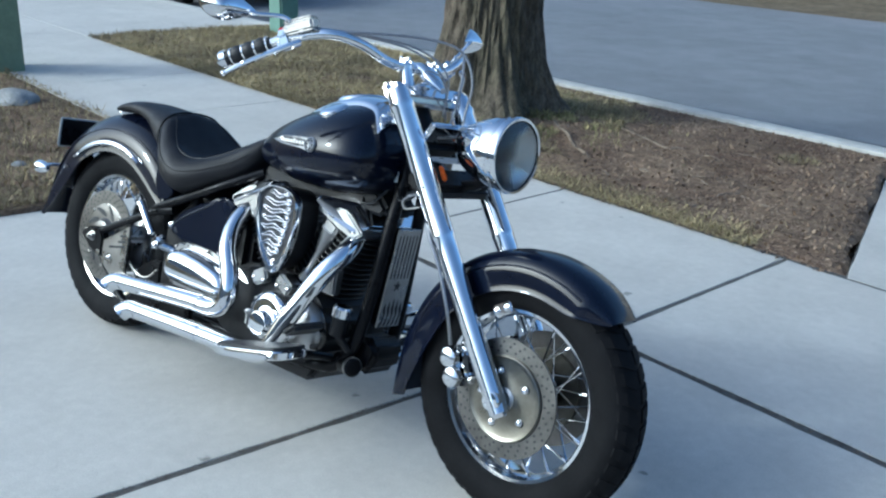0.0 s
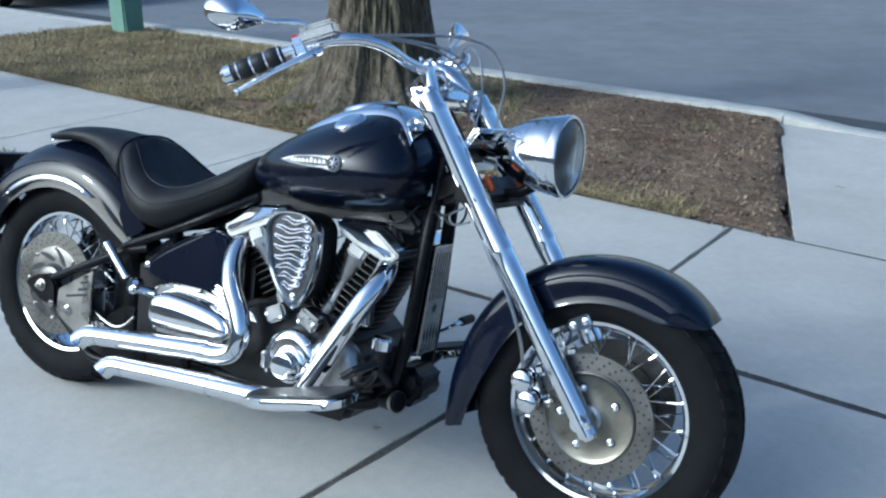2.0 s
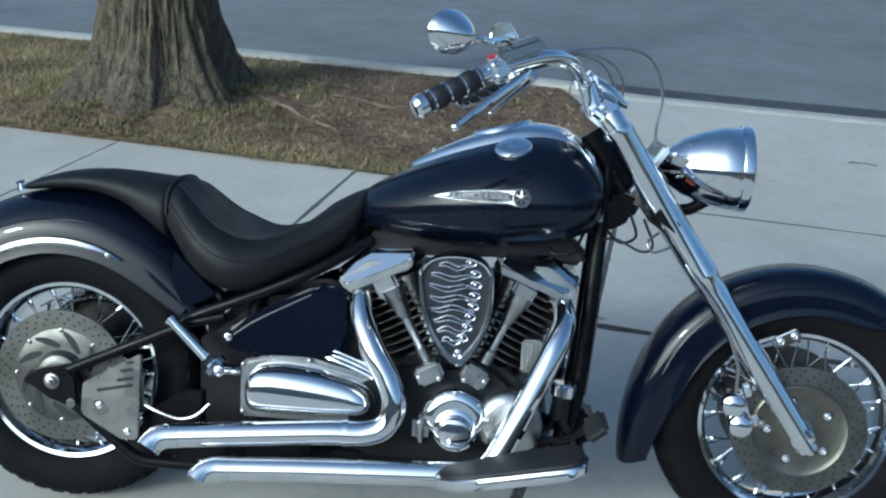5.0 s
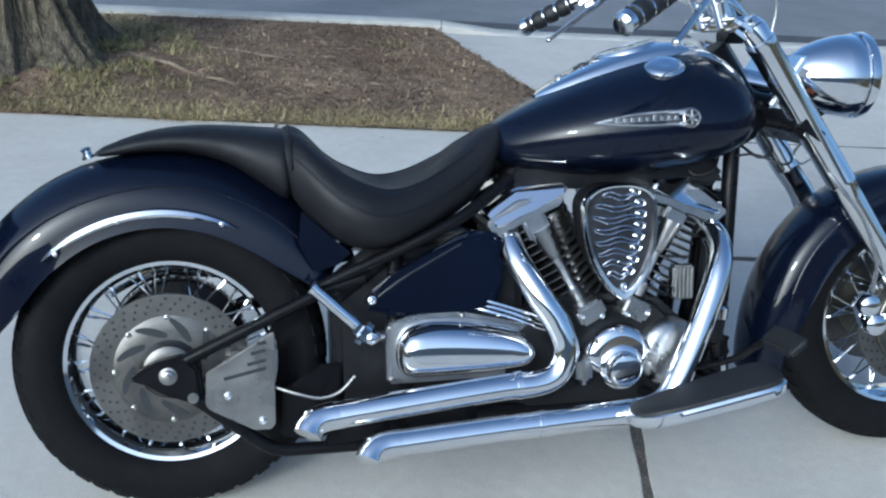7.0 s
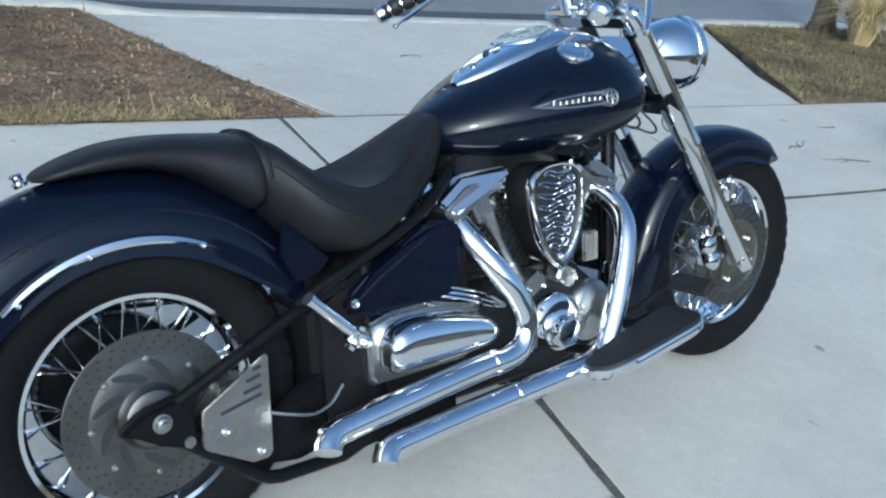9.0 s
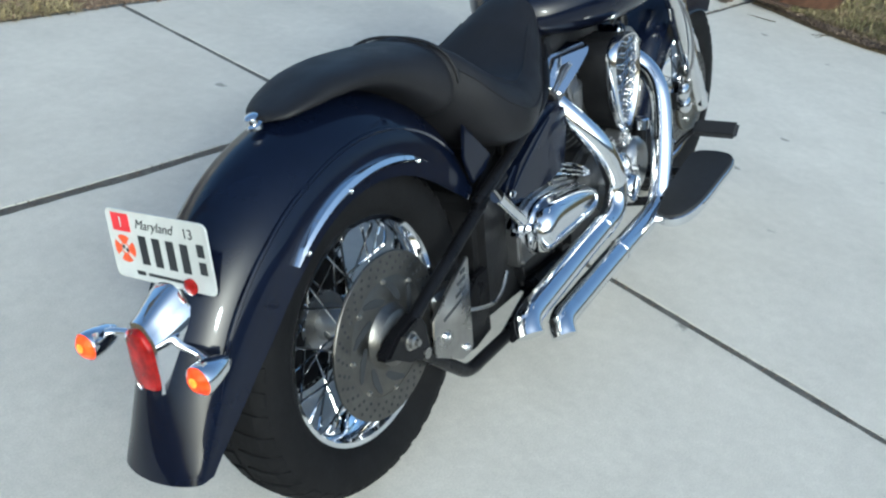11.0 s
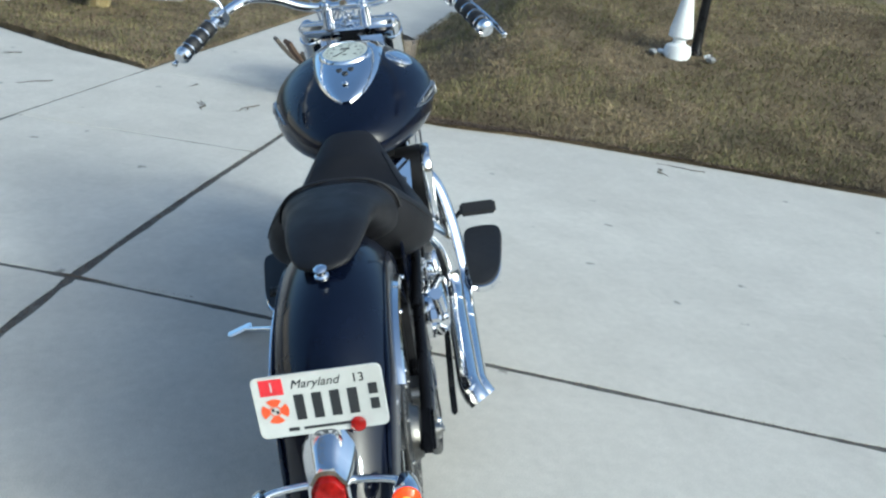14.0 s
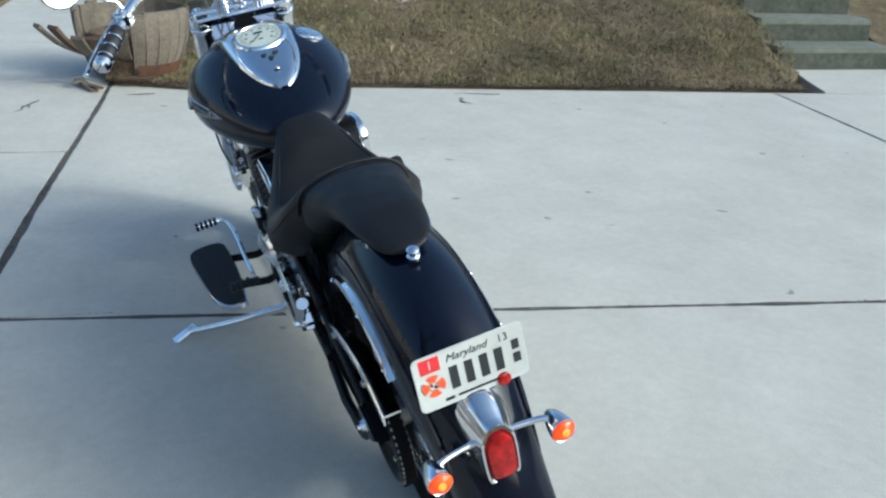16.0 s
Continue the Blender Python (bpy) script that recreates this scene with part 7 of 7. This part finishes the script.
seam(RIDER_TABLE, [0.27 + 0.026 * i for i in range(16)], lambda x: 0.16 + 0.5 * max(0.0, 0.34 - x), (0.42, 0.20, 0.035), rider)
seam(RIDER_TABLE, [0.26 + 0.027 * i for i in range(15)], lambda x: 0.80, (0.42, 0.20, 0.035), rider)
bm = new_bm()
pts = []
for i in range(21):
    a = math.pi * (0.02 + 0.96 * i / 20)
    pts.append((0.262, 0.131 * sgnpow(math.cos(a), 0.78), 0.70 + 0.088 * abs(math.sin(a)) ** 0.80))
tube(bm, pts, 0.0035, 6)
P("piping", bm, LEATHER, pillion, "seam piping")
bm = new_bm()
lathe(bm, [(0, 0.013), (0.006, 0.013), (0.009, 0.009), (0.016, 0.009), (0.020, 0.012), (0.023, 0.008), (0.024, 0.0)], (-0.137, 0, 0.733), (-0.32, 0, 0.95), 18)
P("seat_knob", bm, CHROME, label="chrome pillion seat knob")

# side covers
for s in (-1, 1):
    bm = new_bm()
    prism(bm, [(0.395, 0.418), (0.405, 0.452), (0.46, 0.492), (0.53, 0.528), (0.605, 0.568), (0.640, 0.575), (0.690, 0.560), (0.695, 0.470), (0.672, 0.405), (0.60, 0.392), (0.47, 0.398)], s * 0.142, s * 0.105, 0.012, 3)
    cover = P("side_cover", bm, PAINT, label="deep blue side cover below the seat")
    bm = new_bm()
    tube(bm, spline([(0.425, s * 0.1405, 0.446), (0.47, s * 0.1415, 0.478), (0.52, s * 0.1415, 0.506), (0.60, s * 0.1405, 0.548)], 5), 0.0040, 8)
    P("bead", bm, PAINT, cover)
    bm = new_bm()
    bolt(bm, (0.412, s * 0.143, 0.440), (0, s, 0), 0.0075, 0.008)
    P("bolt", bm, CHROME, cover)

# added black block, so the open gap below the tank reads dark
bm = new_bm()
prism(bm, [(0.70, 0.655), (0.73, 0.70), (1.17, 0.705), (1.215, 0.66), (1.20, 0.635), (1.05, 0.648), (0.86, 0.655), (0.74, 0.635)], -0.072, 0.072, 0.012, 2)
P("tank_gap_filler", bm, ENGINE, frame_ob, "black block added to darken the gap under the tank")

# ---- floorboards, pedals, stand ----
for s in (-1, 1):
    corners = [(0.915, 0.268, 0), (0.905, 0.296, 0), (0.914, 0.326, 0), (0.945, 0.350, 0), (1.0, 0.366, 0), (1.10, 0.380, 0), (1.165, 0.387, 0), (1.200, 0.380, 0), (1.214, 0.350, 0), (1.214, 0.300, 0), (1.198, 0.270, 0), (1.15, 0.262, 0), (1.02, 0.259, 0)]
    out = [(p.x, p.y) for p in spline(corners + corners[:1], 4)[:-1]]

    def board(f, dz):
        cx, cy = 1.06, 0.325
        return [Vector((cx + (x - cx) * f, s * (cy + (y - cy) * f), 0.212 + 0.235 * (x - 0.905) + dz)) for x, y in out]

    bm = new_bm()
    loft(bm, [board(0.95, -0.022), board(1.0, -0.016), board(1.0, 0.0), board(0.965, 0.003)])
    fb = P("floorboard", bm, CHROME, label="chrome-edged black rubber floorboard")
    bm = new_bm()
    loft(bm, [board(0.955, 0.0), board(0.955, 0.009), board(0.93, 0.012)])
    P("rubber_mat", bm, GRIPRUB, fb, "ribbed black rubber mat")
    for bx, bz in ((1.0, 0.226), (1.14, 0.256)):
        bm = new_bm()
        tube(bm, [(bx, s * 0.27, bz), (bx, s * 0.11, bz - 0.03)], 0.012, 10)
        P("bracket", bm, BLACKMETAL, fb)
bm = new_bm()
rbox(bm, (0.052, 0.118, 0.018), Matrix.Translation((1.226, -0.322, 0.350)) @ Matrix.Rotation(radians(-38), 4, "Y"), 0.008, 3)
pedal = P("brake_pedal", bm, GRIPRUB, label="black rubber brake pedal on a dark arm")
bm = new_bm()
tube(bm, spline([(1.235, -0.268, 0.345), (1.22, -0.238, 0.320), (1.18, -0.205, 0.280), (1.12, -0.17, 0.255)], 5), 0.0075, 10)
P("arm", bm, BLACKMETAL, pedal)
bm = new_bm()
tube(bm, spline([(1.202, 0.262, 0.368), (1.192, 0.240, 0.362), (1.150, 0.228, 0.335), (1.06, 0.226, 0.285), (0.98, 0.224, 0.262), (0.88, 0.226, 0.290), (0.80, 0.236, 0.325)], 5), 0.007, 10)
tube(bm, [(1.201, 0.256, 0.368), (1.201, 0.336, 0.370)], 0.007, 10)
shift = P("shift_lever", bm, CHROME, label="chrome shift lever with rubber toe peg")
bm = new_bm()
for k in range(5):
    lathe(bm, [(0, 0.013), (0.009, 0.013)], (1.201, 0.268 + 0.0145 * k, 0.3685), (0.0, 1, 0.02), 14)
P("toe_peg", bm, GRIPRUB, shift)
bm = new_bm()
tube(bm, [(0.80, 0.222, 0.325), (0.80, 0.302, 0.328)], 0.010, 12)
for k in range(4):
    lathe(bm, [(0, 0.0145), (0.010, 0.0145)], (0.80, 0.248 + 0.0155 * k, 0.327), (0, 1, 0.03), 14)
P("heel_peg", bm, GRIPRUB, shift)
bm = new_bm()
foot = Vector((1.024, 0.452, 0.118))
tube(bm, spline([(0.845, 0.150, 0.185), (0.88, 0.235, 0.172), (0.935, 0.325, 0.147), (0.985, 0.395, 0.130), tuple(foot)], 6), [0.013 - 0.003 * i / 24 for i in range(25)], 12)
rbox(bm, (0.095, 0.036, 0.010), Matrix.Translation(foot + Vector((0.004, 0.030, -0.003))) @ Matrix.Rotation(radians(104), 4, "Z") @ Matrix.Rotation(LEAN, 4, "Y"), 0.004, 2)
P("side_stand", bm, CHROME, label="chrome side stand folded out to the ground")
bm = new_bm()
lathe(bm, [(-0.02, 0.024), (0.02, 0.024)], (0.845, 0.15, 0.185), (1, 0, 0), 18)
P("stand_pivot", bm, BLACKMETAL, frame_ob)
# belt guard on the left
bm = new_bm()
rings = []
for i in range(25):
    a = radians(92 + 178 * i / 24)
    rings.append((RW + Vector((0.151 * math.cos(a), 0, 0.151 * math.sin(a)))).xz)
rings = [Vector((0.62, 0.372)), Vector((0.40, 0.405)), Vector((0.20, 0.440))] + rings + [Vector((0.20, 0.175)), Vector((0.40, 0.20)), Vector((0.62, 0.232))]
loft(bm, [[(p.x, 0.100, p.y), (p.x, 0.124, p.y), (p.x, 0.124, p.y + (0.004 if k < 14 else -0.004)), (p.x, 0.100, p.y + (0.004 if k < 14 else -0.004))] for k, p in enumerate(rings)])
P("drive_belt", bm, RUBBER, label="black toothed drive belt")
bm = new_bm()
rings = []
for p, wide in zip(spline([(0.340, 0, 0.410), (0.200, 0, 0.452), (0.090, 0, 0.474), (0.0, 0, 0.4805), (-0.075, 0, 0.466), (-0.150, 0, 0.428)], 5), [0.010 + 0.030 * min(1.0, i / 14) for i in range(26)]):
    c = Vector(p)
    y1 = 0.140
    rings.append([c + Vector((0, y1 - wide, 0)), c + Vector((0, y1 - 0.004, 0.001)), c + Vector((0, y1, -0.004)), c + Vector((0, y1, -0.022)), c + Vector((0, y1 - 0.003, -0.022)), c + Vector((0, y1 - 0.005, -0.005)), c + Vector((0, y1 - wide, -0.004))])
loft(bm, rings)
guard = P("belt_guard", bm, CHROME, label="chrome belt guard over the pulley")
for x, z in ((0.175, 0.444), (-0.06, 0.456)):
    bm = new_bm()
    bolt(bm, (x, 0.139, z), (0, 1, 0), 0.009, 0.008)
    P("bolt", bm, STEEL, guard)

# ---- tail: plate, lamp, signals ----
def text_on(name, body, size, m, material, parent, shear=0.0):
    cu = bpy.data.curves.new(name, "FONT")
    cu.body, cu.size, cu.align_x, cu.align_y, cu.shear, cu.extrude = body, size, "CENTER", "CENTER", shear, 0.0003
    tmp = bpy.data.objects.new(name, cu)
    scene.collection.objects.link(tmp)
    me = bpy.data.meshes.new_from_object(tmp.evaluated_get(bpy.context.evaluated_depsgraph_get()))
    bpy.data.objects.remove(tmp)
    me.transform(m)
    me.materials.append(material)
    ob = new(name, me)
    ob.parent = parent
    return ob


PL = Matrix.Translation((-0.363, 0.003, 0.618)) @ Matrix((Vector((0, -1, 0)), Vector((0.02, 0, 1)).normalized(), Vector((-1, 0, 0.02)).normalized())).transposed().to_4x4() @ Matrix.Scale(1.068, 4)
bm = new_bm()
w, h, r = 0.096, 0.051, 0.010
outline = [(sx * (w - r) + r * math.cos(t), sy * (h - r) + r * math.sin(t)) for sx, sy, t0 in ((1, 1, 0), (-1, 1, 90), (-1, -1, 180), (1, -1, 270)) for t in (radians(t0 + q) for q in (0, 30, 60, 90))]
loft(bm, [[PL @ Vector((x, y, z)) for x, y in ((x * f, y * f) for x, y in outline)] for f, z in ((0.99, -0.0015), (1.0, -0.0005), (1.0, 0.0008), (0.985, 0.0016), (0.965, 0.0010))])
plate = P("licence_plate", bm, PLATEWHITE, label="white licence plate with a red sticker and dark bars", angle=30)
bm = new_bm()
rbox(bm, (0.180, 0.092, 0.004), PL @ Matrix.Translation((0, 0, -0.0045)), 0.003, 1)
P("backing_plate", bm, BLACKMETAL, plate, "black plate holder")
text_on("state_name", "Maryland", 0.0195, PL @ Matrix.Translation((-0.004, 0.033, 0.0014)), DARKINK, plate, 0.35)
text_on("year_mark", "13", 0.020, PL @ Matrix.Translation((0.060, 0.032, 0.0014)), DARKINK, plate)
bm = new_bm()
rbox(bm, (0.034, 0.026, 0.0008), PL @ Matrix.Translation((-0.067, 0.0325, 0.0014)), 0)
st = P("month_sticker", bm, STICKER, plate, "red month sticker", angle=0)
text_on("month_mark", "1", 0.022, PL @ Matrix.Translation((-0.067, 0.0325, 0.0020)), PLATEWHITE, plate)
for k in range(4):
    bm = new_bm()
    rbox(bm, (0.0145, 0.042, 0.0012), PL @ Matrix.Translation((-0.030 + 0.0262 * k, -0.004, 0.0016)), 0.0004, 1)
    P("number_bar", bm, DARKINK, plate, "dark bar")
for y in (0.012, -0.013):
    bm = new_bm()
    rbox(bm, (0.013, 0.018, 0.0012), PL @ Matrix.Translation((0.0795, y, 0.0016)), 0.0004, 1)
    P("letter_bar", bm, DARKINK, plate, "dark bar")
bm = new_bm()
rbox(bm, (0.085, 0.0045, 0.0010), PL @ Matrix.Translation((0.012, -0.0395, 0.0015)), 0.0003, 1)
rbox(bm, (0.016, 0.006, 0.0010), PL @ Matrix.Translation((-0.045, -0.0395, 0.0015)), 0.0003, 1)
P("caption_bar", bm, DARKINK, plate)
bm = new_bm()
for k in range(4):
    prism_m = PL @ Matrix.Translation((-0.067, -0.006, 0.0014)) @ Matrix.Rotation(radians(90 * k), 4, "Z")
    pts = [(0.005, 0.0085), (0.0075, 0.012), (0.0115, 0.0165), (0.006, 0.0195), (0.0, 0.0205), (-0.006, 0.0195), (-0.0115, 0.0165), (-0.0075, 0.012), (-0.005, 0.0085)]
    a = [bm.verts.new(prism_m @ Vector((x, y, 0.0008))) for x, y in pts]
    ngon(bm, a)
for k in range(24):
    a0, a1 = radians(15 * k), radians(15 * k + 15)
    ngon(bm, [bm.verts.new(PL @ Vector((-0.067 + r * math.cos(t), -0.006 + r * math.sin(t), 0.0021))) for r, t in ((0.0068, a0), (0.0088, a0), (0.0088, a1), (0.0068, a1))])
P("cross_emblem", bm, EMBLEMRED, plate, "orange-red cross emblem with a ring", angle=0)
for dx, dy in ((-0.003, 0.002), (0.003, -0.002)):
    bm = new_bm()
    rbox(bm, (0.0035, 0.005, 0.0008), PL @ Matrix.Translation((-0.067 + dx, -0.006 + dy, 0.0018)), 0)
    P("emblem_bar", bm, DARKINK, plate, angle=0)
bm = new_bm()
lathe(bm, [(0, 0.0125), (0.004, 0.0125), (0.006, 0.009), (0.007, 0.0)], PL @ Vector((0.050, -0.043, 0.001)), (-1, 0, 0.02), 20)
P("red_reflector", bm, REDLENS, plate, "round red reflector")
bm = new_bm()
rbox(bm, (0.030, 0.05, 0.05), Matrix.Translation((-0.340, 0, 0.600)), 0.008, 2)
P("bracket", bm, CHROME, plate)

TAIL = Matrix.Translation((0.014, 0.004, -0.007))


def tail_part(name, bm, material, parent=None, label=""):
    return part(name, bm, material, parent or moto, label, 35, TAIL)


# tail lamp: chrome tombstone housing with a red lens
def tomb(f, x, dz=0.0, top=1.0):
    """Tombstone outline: straight sides, shoulders and a narrower rounded head."""
    pts = []
    for a in range(0, 360, 9):
        t = radians(a)
        c, s = math.cos(t), math.sin(t)
        z = sgnpow(s, 0.62)
        k = max(0.0, min(1.0, (z - 0.52) / 0.30))
        y = 0.0275 * sgnpow(c, 0.38 + 0.25 * k) * (1 - 0.20 * k * k * (3 - 2 * k))
        pts.append(Vector((x + 0.016, y * f, 0.481 + dz + 0.052 * z * f * top)))
    return pts


bm = new_bm()
loft(bm, [tomb(1.35, -0.322, 0.030, 1.02), tomb(1.62, -0.338, 0.027, 1.00), tomb(1.74, -0.358, 0.022, 0.96), tomb(1.72, -0.384, 0.016, 0.94), tomb(1.60, -0.410, 0.010, 0.94), tomb(1.42, -0.430, 0.004, 0.98), tomb(1.28, -0.444, 0.001, 1.0), tomb(1.21, -0.454), tomb(1.18, -0.461), tomb(1.05, -0.463), tomb(0.94, -0.457)])
tail = tail_part("tail_lamp", bm, CHROME, label="chrome tombstone tail lamp with red lens")
bm = new_bm()
loft(bm, [tomb(0.95, -0.450), tomb(0.93, -0.462), tomb(0.86, -0.467), tomb(0.6, -0.470)])
tail_part("lens", bm, REDLENS, tail, "ribbed red tail lens")
bm = new_bm()
bolt(bm, (-0.447, 0, 0.425), (-1, 0, 0), 0.0035, 0.003)
tail_part("screw", bm, CHROME, tail)
bm = new_bm()
rings = []
for i in range(9):
    t = i / 8
    c = Vector((-0.325 - 0.078 * t, 0, 0.528 - 0.018 * t))
    ww = 0.042 - 0.006 * t * t
    rings.append([c + Vector((-0.02 * abs(math.sin(a)), ww * math.cos(a), 0.027 * math.sin(a))) for a in (2 * math.pi * j / 24 for j in range(24))])
loft(bm, rings)
tail_part("neck", bm, CHROME, tail, "chrome lamp neck")
for s in (-1, 1):
    bm = new_bm()
    c = Vector((-0.447, s * 0.117, 0.482))
    tube(bm, spline([(-0.408, s * 0.03, 0.496), (-0.413, s * 0.07, 0.496), (-0.420, s * 0.098, 0.495), tuple(c + Vector((0.02, -s * 0.004, 0.008)))], 4), 0.0065, 12)
    lathe(bm, [(-0.052, 0.0), (-0.049, 0.009), (-0.035, 0.017), (-0.012, 0.0225), (0.004, 0.024), (0.008, 0.0225), (0.006, 0.020)], c, (-1, 0, -0.05), 26)
    sig = tail_part("turn_signal", bm, CHROME, label="chrome bullet turn signal with amber lens")
    bm = new_bm()
    lathe(bm, [(0.002, 0.0212), (0.009, 0.020), (0.015, 0.014), (0.018, 0.006), (0.0185, 0.0)], c, (-1, 0, -0.05), 24)
    tail_part("lens", bm, AMBER, sig, "lit amber lens")
    bm = new_bm()
    lathe(bm, [(0.0165, 0.0085), (0.0185, 0.006), (0.0195, 0.0)], c + Vector((0, 0, 0.002)), (-1, 0, -0.05), 16)
    tail_part("bulb", bm, AMBERHOT, sig, "bright glowing bulb spot")
